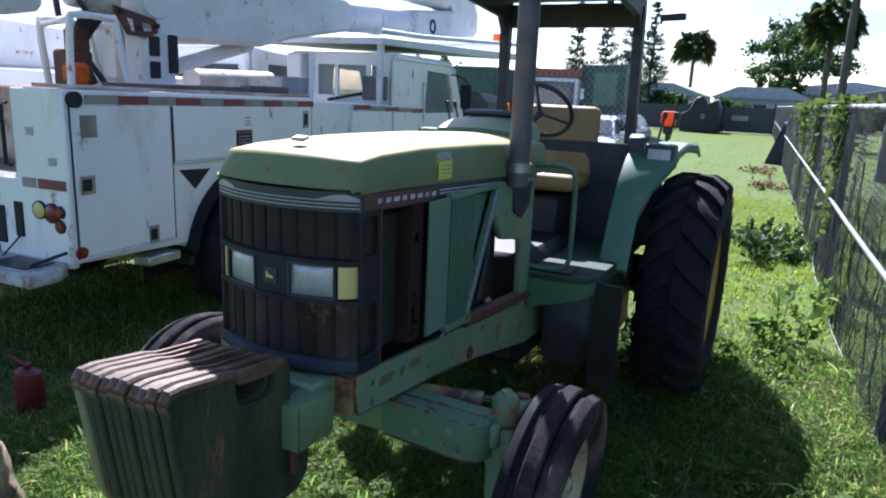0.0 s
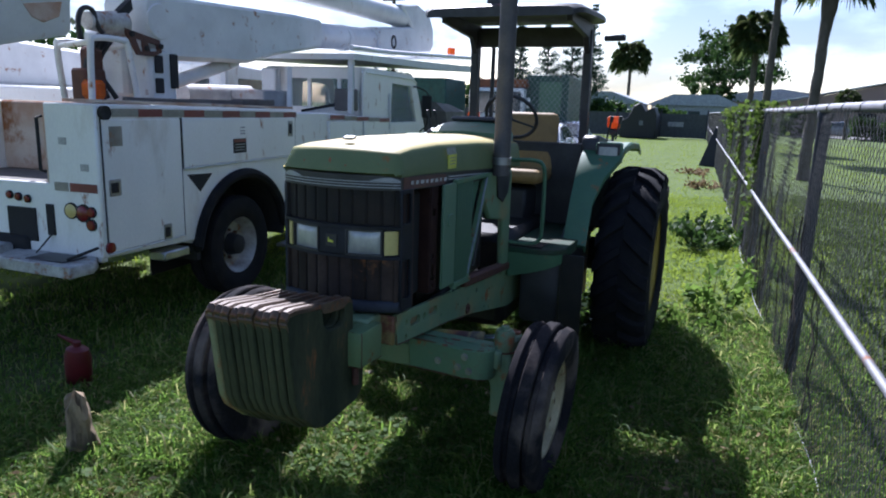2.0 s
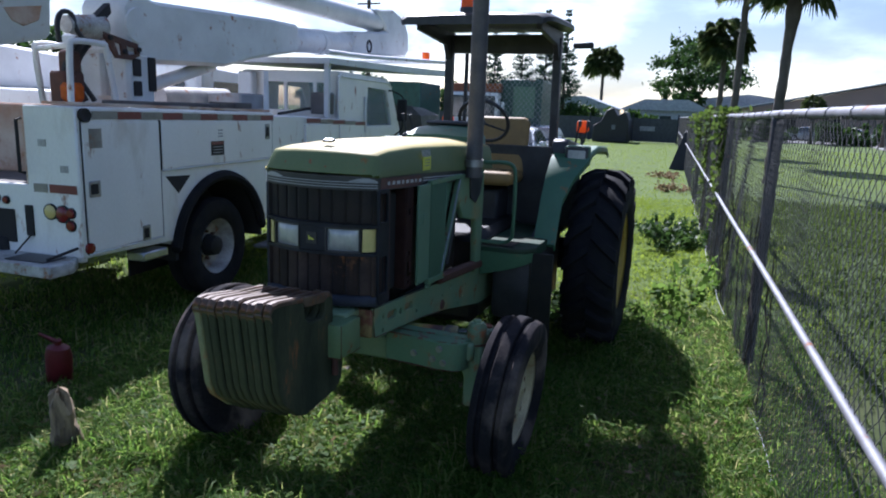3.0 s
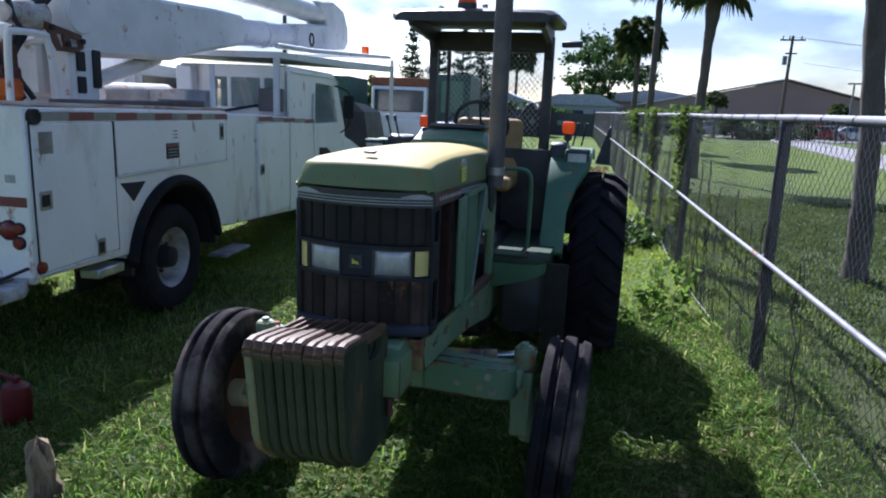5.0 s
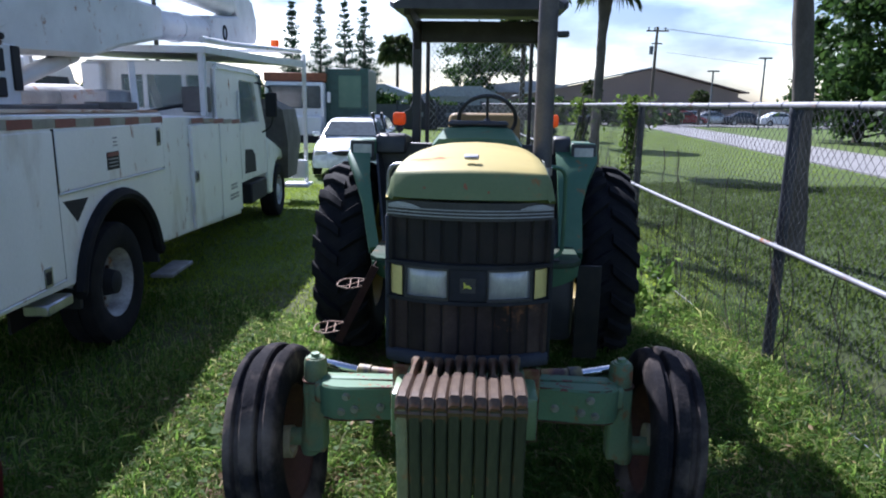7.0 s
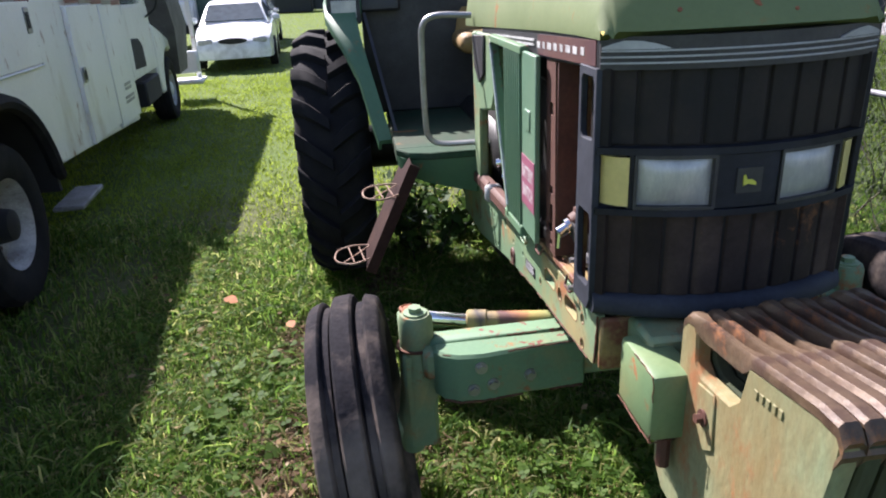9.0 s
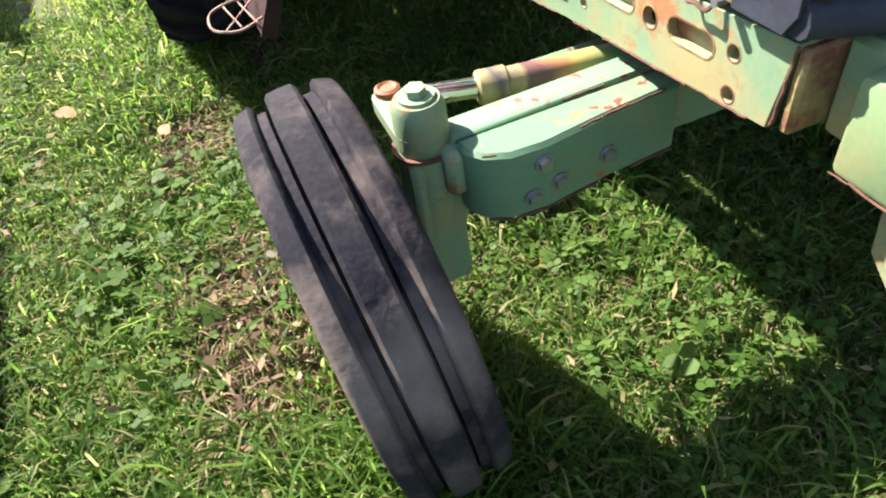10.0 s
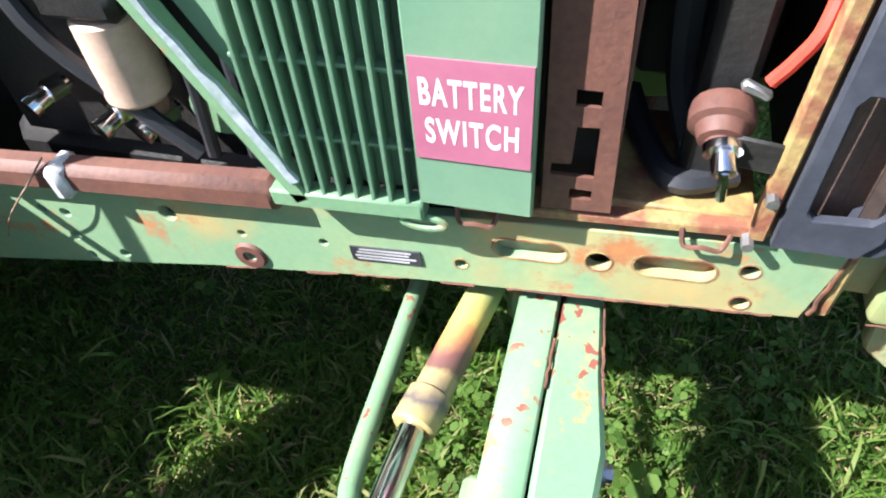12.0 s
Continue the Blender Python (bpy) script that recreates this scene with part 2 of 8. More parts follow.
M_GRILLE = mat("sooty_black_grille", (0.011, 0.010, 0.011), 0.7, spec=0.3, col2=(0.026, 0.019, 0.016), scale=5, fine_amt=0.25, bump=0.15, rnd=0.25)
M_GRILLE2 = mat("brown_dusty_grille", (0.030, 0.020, 0.017), 0.8, spec=0.25, rust=0.10, rust_scale=3, rust_col=(0.10, 0.06, 0.042), col2=(0.052, 0.035, 0.028), scale=7, fine_amt=0.3, bump=0.2, rnd=0.45)
# Light copy of the same plastic: sun on the left side put into colour.
M_BEZEL_SUN = mat("bezel_plastic_sunlit", (0.028, 0.031, 0.042), 0.7, spec=0.2, col2=(0.048, 0.053, 0.068), scale=7, fine_amt=0.2, bump=0.1)
M_TYRE = mat("tractor_tyre_rubber", (0.012, 0.012, 0.015), 0.85, spec=0.16, col2=(0.021, 0.020, 0.021), scale=7, fine_amt=0.3, bump=0.2, bscale=60)
M_TREAD = mat("worn_ribbed_rubber", (0.020, 0.019, 0.023), 0.9, spec=0.10, col2=(0.056, 0.047, 0.045), scale=5, lo=0.44, hi=0.62, fine_amt=0.4, bump=0.5, bscale=70, stain=0.50, stain_col=(0.150, 0.118, 0.100))
M_RIM = mat("yellow_wheel_paint", (0.52, 0.38, 0.06), 0.5, col2=(0.42, 0.30, 0.06), fine_amt=0.2, rust=0.12)
M_CREAM = mat("cream_wheel_paint", (0.55, 0.48, 0.30), 0.55, fine_amt=0.2, rust=0.12)
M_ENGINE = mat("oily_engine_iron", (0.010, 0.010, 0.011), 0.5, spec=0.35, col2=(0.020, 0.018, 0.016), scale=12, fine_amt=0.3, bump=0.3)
M_SEAT = mat("tan_seat_vinyl", (0.30, 0.19, 0.065), 0.65, col2=(0.24, 0.15, 0.055), fine_amt=0.15, bump=0.15)
M_LENS = mat("dusty_headlamp_glass", (0.34, 0.35, 0.37), 0.32, 0.35, col2=(0.48, 0.48, 0.48), scale=9, fine_amt=0.12, bump=0.25, bscale=160, stretch=(2.5, 1, 1))
M_AMBER = mat("faded_amber_lens", (0.62, 0.52, 0.20), 0.3, col2=(0.55, 0.45, 0.16), fine_amt=0.1, bump=0.15, bscale=200)
M_ORANGE = mat("orange_signal_lens", (0.85, 0.22, 0.03), 0.25, fine_amt=0.1, bump=0.2, bscale=150, trans=0.5)
M_SILVER = mat("silver_decal", (0.40, 0.41, 0.45), 0.4, 0.2, fine_amt=0.15, bump=0.0)
M_DECALW = mat("worn_white_decal", (0.55, 0.55, 0.55), 0.5, col2=(0.30, 0.30, 0.30), scale=40, fine_amt=0.2, bump=0.0)
M_YLABEL = mat("yellow_paper_label", (0.62, 0.62, 0.08), 0.6, fine_amt=0.05, bump=0.0)
M_LABEL = mat("grimy_paper_label", (0.35, 0.36, 0.30), 0.7, col2=(0.2, 0.2, 0.16), scale=60, bump=0.0)
M_SIGN = mat("pink_red_sticker", (0.235, 0.068, 0.118), 0.5, col2=(0.27, 0.09, 0.14), fine_amt=0.06, bump=0.0)
M_WHITE = mat("white_lettering", (0.66, 0.64, 0.64), 0.5, fine_amt=0.03, bump=0.0)
M_PLATE = mat("dark_data_plate", (0.04, 0.04, 0.05), 0.4, 0.3, fine_amt=0.2, bump=0.0)
M_PRINT = mat("plate_print", (0.36, 0.36, 0.38), 0.5, 0.3, fine_amt=0.1, bump=0.0)
M_FILTER = mat("white_fuel_filter", (0.44, 0.31, 0.24), 0.45, col2=(0.36, 0.25, 0.19), fine_amt=0.15, bump=0.05)
M_HOSE = mat("black_rubber_hose", (0.014, 0.015, 0.020), 0.5, fine_amt=0.2, bump=0.1)
M_RED = mat("red_cable", (0.55, 0.05, 0.03), 0.4, fine_amt=0.15, bump=0.05)
M_TRUCK = mat("white_truck_paint", (0.84, 0.83, 0.81), 0.4, col2=(0.76, 0.755, 0.73), scale=1.6, lo=0.35, hi=0.7, fine_amt=0.08, bump=0.03, rust=0.03, rust_scale=9, stretch=(1, 1, 0.35), stain=0.30, stain_col=(0.46, 0.42, 0.36))
M_TRUCK2 = mat("white_boom_gelcoat", (0.70, 0.71, 0.72), 0.5, col2=(0.58, 0.59, 0.60), scale=2.0, fine_amt=0.08, bump=0.04, rust=0.04, rust_scale=7)
M_SCUFF = mat("scuffed_white_steel", (0.52, 0.52, 0.51), 0.55, col2=(0.30, 0.29, 0.28), scale=9, fine_amt=0.3, bump=0.25, bscale=60, rust=0.16, rust_scale=9, stain=0.3, stain_col=(0.10, 0.09, 0.085))
M_TRED = mat("red_reflective_tape", (0.20, 0.045, 0.04), 0.5, fine_amt=0.2, bump=0.0, rust=0.08)
M_TWHT = mat("white_reflective_tape", (0.30, 0.28, 0.24), 0.5, fine_amt=0.2, bump=0.0, rust=0.08)
M_TGLASS = glass_mat("cab_window_glass", (0.30, 0.36, 0.36), 0.04, 0.30)
M_DGLASS = mat("dark_window_glass", (0.05, 0.07, 0.08), 0.08, fine_amt=0.05, bump=0.0)
# Near-black for dark fittings, and for shade put into recesses and bays.
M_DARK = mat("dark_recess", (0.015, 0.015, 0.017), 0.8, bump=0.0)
M_TAIL = mat("red_tail_lens", (0.16, 0.008, 0.012), 0.25, fine_amt=0.1, bump=0.1)
M_ALU = mat("aluminium_tread_plate", (0.50, 0.51, 0.54), 0.4, 0.8, fine_amt=0.2, bump=0.3, bscale=60)
M_STEPAL = mat("dull_tread_plate", (0.26, 0.26, 0.27), 0.6, 0.4, col2=(0.17, 0.165, 0.16), scale=8, fine_amt=0.3, bump=0.3, bscale=60, rust=0.06)
M_BEDRUST = mat("rust_stained_white_bed", (0.60, 0.52, 0.44), 0.6, col2=(0.42, 0.24, 0.15), scale=1.3, lo=0.4, hi=0.6, fine_amt=0.15, rust=0.25, rust_scale=2.0)
M_TARP = mat("grey_brown_hood_underside", (0.10, 0.09, 0.085), 0.8, col2=(0.16, 0.15, 0.14), scale=2, fine_amt=0.2, bump=0.3, bscale=25)
M_CAR = mat("white_car_paint", (0.75, 0.76, 0.78), 0.2, fine_amt=0.02, bump=0.0)
M_CARDK = mat("dark_car_paint", (0.04, 0.045, 0.06), 0.2, fine_amt=0.05, bump=0.0)
M_CARSIL = mat("silver_car_paint", (0.40, 0.42, 0.45), 0.25, 0.6, fine_amt=0.05, bump=0.0)
M_CARRED = mat("red_car_paint", (0.25, 0.03, 0.03), 0.25, fine_amt=0.05, bump=0.0)
M_TRUNK = mat("palm_bark", (0.085, 0.070, 0.058), 0.9, col2=(0.14, 0.12, 0.10), scale=5, fine_amt=0.35, bump=0.8, bscale=18, stretch=(1, 1, 0.35))
M_BARK = mat("tree_bark", (0.07, 0.055, 0.04), 0.9, fine_amt=0.3, bump=0.6, bscale=20)
M_BROWNW = mat("brown_building_wall", (0.25, 0.19, 0.155), 0.8, col2=(0.28, 0.21, 0.17), scale=0.3, fine_amt=0.06, bump=0.0)
M_ROOF = mat("grey_metal_roof", (0.36, 0.39, 0.43), 0.5, fine_amt=0.08, bump=0.0)
M_WROOF = mat("white_metal_roof", (0.70, 0.71, 0.72), 0.5, fine_amt=0.06, bump=0.0)
M_ROAD = mat("sun_bleached_asphalt", (0.20, 0.195, 0.20), 0.85, col2=(0.25, 0.245, 0.245), scale=0.8, fine=30, fine_amt=0.2, bump=0.3, bscale=60)
M_WOODP = mat("utility_pole_wood", (0.13, 0.10, 0.08), 0.9, fine_amt=0.3, bump=0.3)
M_DKGREEN = mat("dark_green_steel", (0.03, 0.09, 0.07), 0.5, fine_amt=0.2, bump=0.1, rust=0.05)
M_ORBR = mat("rusty_orange_steel", (0.30, 0.10, 0.04), 0.7, fine_amt=0.3, bump=0.2, rust=0.2)
M_SCREEN = mat("grey_privacy_screen", (0.09, 0.095, 0.10), 0.85, fine_amt=0.15, bump=0.1)
M_BLKTARP = mat("black_tarp", (0.02, 0.02, 0.022), 0.6, fine_amt=0.2, bump=0.3, bscale=15)
M_REDCAN = mat("red_plastic_canister", (0.10, 0.006, 0.010), 0.5, fine_amt=0.15, bump=0.1)
M_STUMP = mat("weathered_tan_wood", (0.36, 0.27, 0.17), 0.9, col2=(0.11, 0.08, 0.055), scale=22, fine_amt=0.3, bump=0.9, bscale=40, stretch=(1, 1, 0.3))
M_SOIL = mat("grassy_soil", (0.084, 0.128, 0.026), 0.95, spec=0.2, col2=(0.105, 0.150, 0.033), scale=1.4, lo=0.35, hi=0.65, fine=40, fine_amt=0.4, bump=0.6, bscale=60)
# Near blades darker than the lawn, to deepen the shade round the machines.
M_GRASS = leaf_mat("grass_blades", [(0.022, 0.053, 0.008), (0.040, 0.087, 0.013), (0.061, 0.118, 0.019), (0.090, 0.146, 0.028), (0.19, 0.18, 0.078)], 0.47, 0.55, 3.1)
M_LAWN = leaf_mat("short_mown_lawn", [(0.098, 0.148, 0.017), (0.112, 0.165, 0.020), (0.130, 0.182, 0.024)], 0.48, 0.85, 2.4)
M_VERGE = leaf_mat("rough_verge_grass", [(0.030, 0.055, 0.010), (0.046, 0.076, 0.014), (0.066, 0.096, 0.022)], 0.42, 0.7, 1.9)
M_STRAW = leaf_mat("dry_straw", [(0.20, 0.15, 0.07), (0.26, 0.20, 0.11), (0.12, 0.08, 0.045)], 0.2, 0.85)
M_TWIG = leaf_mat("dry_brown_twigs", [(0.10, 0.065, 0.038), (0.21, 0.14, 0.08), (0.055, 0.036, 0.024), (0.34, 0.27, 0.17)], 0.1, 0.9)
M_CLOVER = leaf_mat("clover_leaves", [(0.038, 0.080, 0.014), (0.065, 0.120, 0.022), (0.095, 0.155, 0.034)], 0.45, 0.6, 2.4)
M_LEAF = leaf_mat("tree_leaves", [(0.016, 0.038, 0.010), (0.028, 0.064, 0.015), (0.046, 0.09, 0.02)], 0.3)
M_PALM = leaf_mat("palm_leaves", [(0.030, 0.055, 0.015), (0.050, 0.080, 0.025), (0.090, 0.100, 0.040)], 0.35)
M_PINE = leaf_mat("pine_needles", [(0.020, 0.045, 0.025), (0.035, 0.065, 0.035)], 0.25)
M_VINE = leaf_mat("vine_leaves", [(0.035, 0.065, 0.012), (0.055, 0.095, 0.018), (0.080, 0.120, 0.026)], 0.45, 0.75)


def yard_soil():
    """Soil colour darkened round the machines to deepen their shade, green turf on the mown lawn round it."""
    n, l = M_SOIL.node_tree.nodes, M_SOIL.node_tree.links
    b = n["Principled BSDF"]
    turf_col = b.inputs["Base Color"].links[0].from_socket
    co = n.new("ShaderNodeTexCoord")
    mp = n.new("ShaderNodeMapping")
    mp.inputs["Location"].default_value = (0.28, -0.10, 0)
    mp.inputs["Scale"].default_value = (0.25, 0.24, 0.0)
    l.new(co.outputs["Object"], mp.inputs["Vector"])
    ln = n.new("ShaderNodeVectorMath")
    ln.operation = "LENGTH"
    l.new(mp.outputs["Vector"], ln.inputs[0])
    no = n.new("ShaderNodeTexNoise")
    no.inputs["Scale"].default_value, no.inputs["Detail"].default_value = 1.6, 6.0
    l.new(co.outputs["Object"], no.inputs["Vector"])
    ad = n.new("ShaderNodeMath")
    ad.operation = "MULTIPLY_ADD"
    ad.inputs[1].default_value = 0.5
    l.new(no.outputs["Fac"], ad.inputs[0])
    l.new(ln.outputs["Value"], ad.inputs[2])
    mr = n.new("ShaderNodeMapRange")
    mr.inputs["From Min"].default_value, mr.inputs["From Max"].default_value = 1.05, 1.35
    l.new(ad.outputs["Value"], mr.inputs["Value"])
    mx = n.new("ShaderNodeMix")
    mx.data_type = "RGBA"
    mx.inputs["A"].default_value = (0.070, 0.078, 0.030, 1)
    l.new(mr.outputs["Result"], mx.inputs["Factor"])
    # darker soil colour beyond the fence
    sp = n.new("ShaderNodeSeparateXYZ")
    l.new(co.outputs["Object"], sp.inputs["Vector"])
    sides = []
    for axis, a, c in (("X", 2.0, 2.4), ("Y", 20.0, 13.0)):
        r = n.new("ShaderNodeMapRange")
        r.inputs["From Min"].default_value, r.inputs["From Max"].default_value = a, c
        l.new(sp.outputs[axis], r.inputs["Value"])
        sides.append(r.outputs["Result"])
    both = n.new("ShaderNodeMath")
    both.operation = "MULTIPLY"
    l.new(sides[0], both.inputs[0])
    l.new(sides[1], both.inputs[1])
    vg = n.new("ShaderNodeMix")
    vg.data_type = "RGBA"
    vg.inputs["B"].default_value = (0.046, 0.068, 0.020, 1)
    l.new(both.outputs["Value"], vg.inputs["Factor"])
    l.new(turf_col, vg.inputs["A"])
    l.new(vg.outputs["Result"], mx.inputs["B"])
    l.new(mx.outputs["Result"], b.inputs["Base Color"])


yard_soil()


def cylinder_bands():
    """Green paint by the frame, then burnt yellow, red-brown and a tan collar towards the rod."""
    n, l = M_CYL.node_tree.nodes, M_CYL.node_tree.links
    b = n["Principled BSDF"]
    co = n.new("ShaderNodeTexCoord")
    sp = n.new("ShaderNodeSeparateXYZ")
    l.new(co.outputs["Object"], sp.inputs["Vector"])
    ab = n.new("ShaderNodeMath")
    ab.operation = "ABSOLUTE"
    l.new(sp.outputs["X"], ab.inputs[0])
    no = n.new("ShaderNodeTexNoise")
    no.inputs["Scale"].default_value, no.inputs["Detail"].default_value = 22.0, 5.0
    l.new(co.outputs["Object"], no.inputs["Vector"])
    ad = n.new("ShaderNodeMath")
    ad.operation = "MULTIPLY_ADD"
    ad.inputs[1].default_value = 0.09
    l.new(no.outputs["Fac"], ad.inputs[0])
    l.new(ab.outputs["Value"], ad.inputs[2])
    mr = n.new("ShaderNodeMapRange")
    mr.inputs["From Min"].default_value, mr.inputs["From Max"].default_value = 0.245, 0.545
    l.new(ad.outputs["Value"], mr.inputs["Value"])
    rp = n.new("ShaderNodeValToRGB")
    el = rp.color_ramp.elements
    stops = ((0.0, (0.10, 0.18, 0.08)), (0.16, (0.22, 0.24, 0.08)), (0.30, (0.34, 0.26, 0.07)), (0.43, (0.30, 0.13, 0.05)), (0.55, (0.12, 0.05, 0.045)), (0.64, (0.10, 0.05, 0.04)), (0.69, (0.27, 0.20, 0.09)), (0.80, (0.07, 0.06, 0.06)), (0.90, (0.28, 0.22, 0.09)))
    while len(el) < len(stops):
        el.new(0.5)
    for e, (p, c) in zip(el, stops):
        e.position, e.color = p, (*c, 1)
    l.new(mr.outputs["Result"], rp.inputs["Fac"])
    l.new(rp.outputs["Color"], b.inputs["Base Color"])


cylinder_bands()


# ---- mesh helpers ----
def xform(bm, verts, m):
    bmesh.ops.transform(bm, matrix=m, verts=verts)


def box(bm, c, s, bev=0.0, m=None, seg=1):
    vs = bmesh.ops.create_cube(bm, size=1)["verts"]
    bmesh.ops.scale(bm, vec=s, verts=vs)
    if bev:
        es = list({e for v in vs for e in v.link_edges})
        r = bmesh.ops.bevel(bm, geom=es, offset=bev, segments=seg, affect="EDGES", profile=0.5)
        vs = list({v for f in r["faces"] for v in f.verts} | {v for v in vs if v.is_valid})
    t = Matrix.Translation(c)
    xform(bm, vs, t @ m if m else t)
    return vs


def bar(bm, p, q, w, h, bev=0.0, up=(0, 0, 1)):
    """A square bar from p to q, w across and h high."""
    p, q = Vector(p), Vector(q)
    y = (q - p).normalized()
    x = y.cross(Vector(up)).normalized()
    z = x.cross(y)
    m = Matrix((x, y, z)).transposed().to_4x4()
    return box(bm, (p + q) / 2, (w, (q - p).length, h), bev, m)


def cyl(bm, p, q, r, seg=16, r2=None, bev=0.0):
    p, q = Vector(p), Vector(q)
    d = q - p
    vs = bmesh.ops.create_cone(bm, cap_ends=True, segments=seg, radius1=r, radius2=r if r2 is None else r2, depth=d.length)["verts"]
    if bev:
        es = [e for e in {e for v in vs for e in v.link_edges} if any(len(f.verts) > 4 for f in e.link_faces)]
        b = bmesh.ops.bevel(bm, geom=es, offset=bev, segments=1, affect="EDGES", profile=0.5)
        vs = list({v for f in b["faces"] for v in f.verts} | {v for v in vs if v.is_valid})
    xform(bm, vs, Matrix.Translation((p + q) / 2) @ d.to_track_quat("Z", "Y").to_matrix().to_4x4())
    return vs


def tube(bm, pts, r, seg=8, closed=False, r_end=None):
    pts = [Vector(p) for p in pts]
    n, rings, up = len(pts), [], None
    for i, p in enumerate(pts):
        a = pts[(i - 1) % n] if closed or i else p
        b = pts[(i + 1) % n] if closed or i < n - 1 else p
        d = (b - a).normalized()
        if up is None:
            up = Vector((0, 0, 1)) if abs(d.z) < 0.9 else Vector((1, 0, 0))
        x = d.cross(up).normalized()
        up = x.cross(d).normalized()
        rr = r if r_end is None else r + (r_end - r) * i / (n - 1)
        rings.append([bm.verts.new(p + rr * (math.cos(t) * x + math.sin(t) * up)) for t in [2 * math.pi * k / seg for k in range(seg)]])
    for i in range(n if closed else n - 1):
        a, b = rings[i], rings[(i + 1) % n]
        for k in range(seg):
            bm.faces.new((a[k], a[(k + 1) % seg], b[(k + 1) % seg], b[k]))
    if not closed:
        bm.faces.new(rings[0][::-1])
        bm.faces.new(rings[-1])


def smooth_path(pts, n=6):
    """A Catmull-Rom path through the points."""
    pts = [Vector(p) for p in pts]
    e = [2 * pts[0] - pts[1]] + pts + [2 * pts[-1] - pts[-2]]
    out = []
    for i in range(1, len(e) - 2):
        for k in range(n):
            t = k / n
            out.append(0.5 * (2 * e[i] + (e[i + 1] - e[i - 1]) * t + (2 * e[i - 1] - 5 * e[i] + 4 * e[i + 1] - e[i + 2]) * t * t
                              + (3 * e[i] - e[i - 1] - 3 * e[i + 1] + e[i + 2]) * t ** 3))
    return out + [pts[-1]]


AX = {"x": lambda a, b, t: (t, a, b), "y": lambda a, b, t: (a, t, b), "z": lambda a, b, t: (a, b, t)}


def slab(bm, outer, axis, t0, t1, holes=(), bev=0.0):
    """A plate with an outline, and holes through it, square to an axis, from t0 to t1."""
    f3 = AX[axis]
    edges, vs = [], []
    for loop in (outer, *holes):
        lv = [bm.verts.new(f3(a, b, t0)) for a, b in loop]
        vs += lv
        edges += [bm.edges.new((lv[i], lv[(i + 1) % len(lv)])) for i in range(len(lv))]
    if holes:
        fs = [g for g in bmesh.ops.triangle_fill(bm, edges=edges, use_beauty=True)["geom"] if isinstance(g, bmesh.types.BMFace)]
    else:
        fs = [bm.faces.new(vs)]
    ex = bmesh.ops.extrude_face_region(bm, geom=fs)["geom"]
    nv = [g for g in ex if isinstance(g, bmesh.types.BMVert)]
    bmesh.ops.translate(bm, verts=nv, vec=Vector(f3(0, 0, t1 - t0)))
    allf = list({f for v in vs + nv for f in v.link_faces})
    bmesh.ops.recalc_face_normals(bm, faces=allf)
    if bev:
        es = [e for e in {e for f in allf for e in f.edges} if len(e.link_faces) == 2 and e.calc_face_angle(0) > 0.6]
        bmesh.ops.bevel(bm, geom=es, offset=bev, segments=1, affect="EDGES", profile=0.5)


def ring2(cx, cy, r, n=14, ry=None):
    return [(cx + r * math.cos(2 * math.pi * k / n), cy + (ry or r) * math.sin(2 * math.pi * k / n)) for k in range(n)]


def slot2(cx, cy, lx, r, tilt=0.0, n=7):
    pts = []
    for s, a0 in ((1, -90), (-1, 90)):
        for k in range(n):
            a = radians(a0 + 180 * k / (n - 1))
            pts.append((s * lx + r * math.cos(a), r * math.sin(a)))
    c, sn = math.cos(tilt), math.sin(tilt)
    return [(cx + c * x - sn * y, cy + sn * x + c * y) for x, y in pts]


def lathe(bm, prof, seg=40, m=None, closed=False):
    """Turns a profile of (radius, place on the axis) round the x axis."""
    rings = [[bm.verts.new((a, r * math.cos(2 * math.pi * k / seg), r * math.sin(2 * math.pi * k / seg))) for k in range(seg)] for r, a in prof]
    idx = list(range(len(rings))) + ([0] if closed else [])
    for i, j in zip(idx, idx[1:]):
        for k in range(seg):
            bm.faces.new((rings[i][k], rings[i][(k + 1) % seg], rings[j][(k + 1) % seg], rings[j][k]))
    vs = [v for r in rings for v in r]
    bmesh.ops.recalc_face_normals(bm, faces=list({f for v in vs for f in v.link_faces}))
    if m:
        xform(bm, vs, m)


def loft(bm, rings, closed=True, caps=True):
    vr = [[bm.verts.new(p) for p in r] for r in rings]
    n = len(vr[0])
    for a, b in zip(vr, vr[1:]):
        for k in range(n if closed else n - 1):
            bm.faces.new((a[k], a[(k + 1) % n], b[(k + 1) % n], b[k]))
    if caps and closed:
        bm.faces.new(vr[0][::-1])
        bm.faces.new(vr[-1])
    bmesh.ops.recalc_face_normals(bm, faces=list({f for r in vr for v in r for f in v.link_faces}))


def link(name, bm, material, smooth=True):
    me = bpy.data.meshes.new(name)
    bm.to_mesh(me)
    bm.free()
    me.materials.append(material)
    if smooth:
        me.shade_smooth()
        me.set_sharp_from_angle(angle=radians(38))
    return new(name, me)


def part(name, bm, material, parent, label="", smooth=True):
    ob = link(name, bm, material, smooth)
    ob.parent = parent
    if label:
        ob["label"] = label
    return ob


def built(fn, *a, **k):
    bm = bmesh.new()
    fn(bm, *a, **k)
    return bm


def thing(name, label, category, m=None, group="", kind=""):
    ob = new(name)
    ob.empty_display_size = 0.1
    if m is not None:
        ob.matrix_world = m
    return tagged(ob, label, category, group, kind)


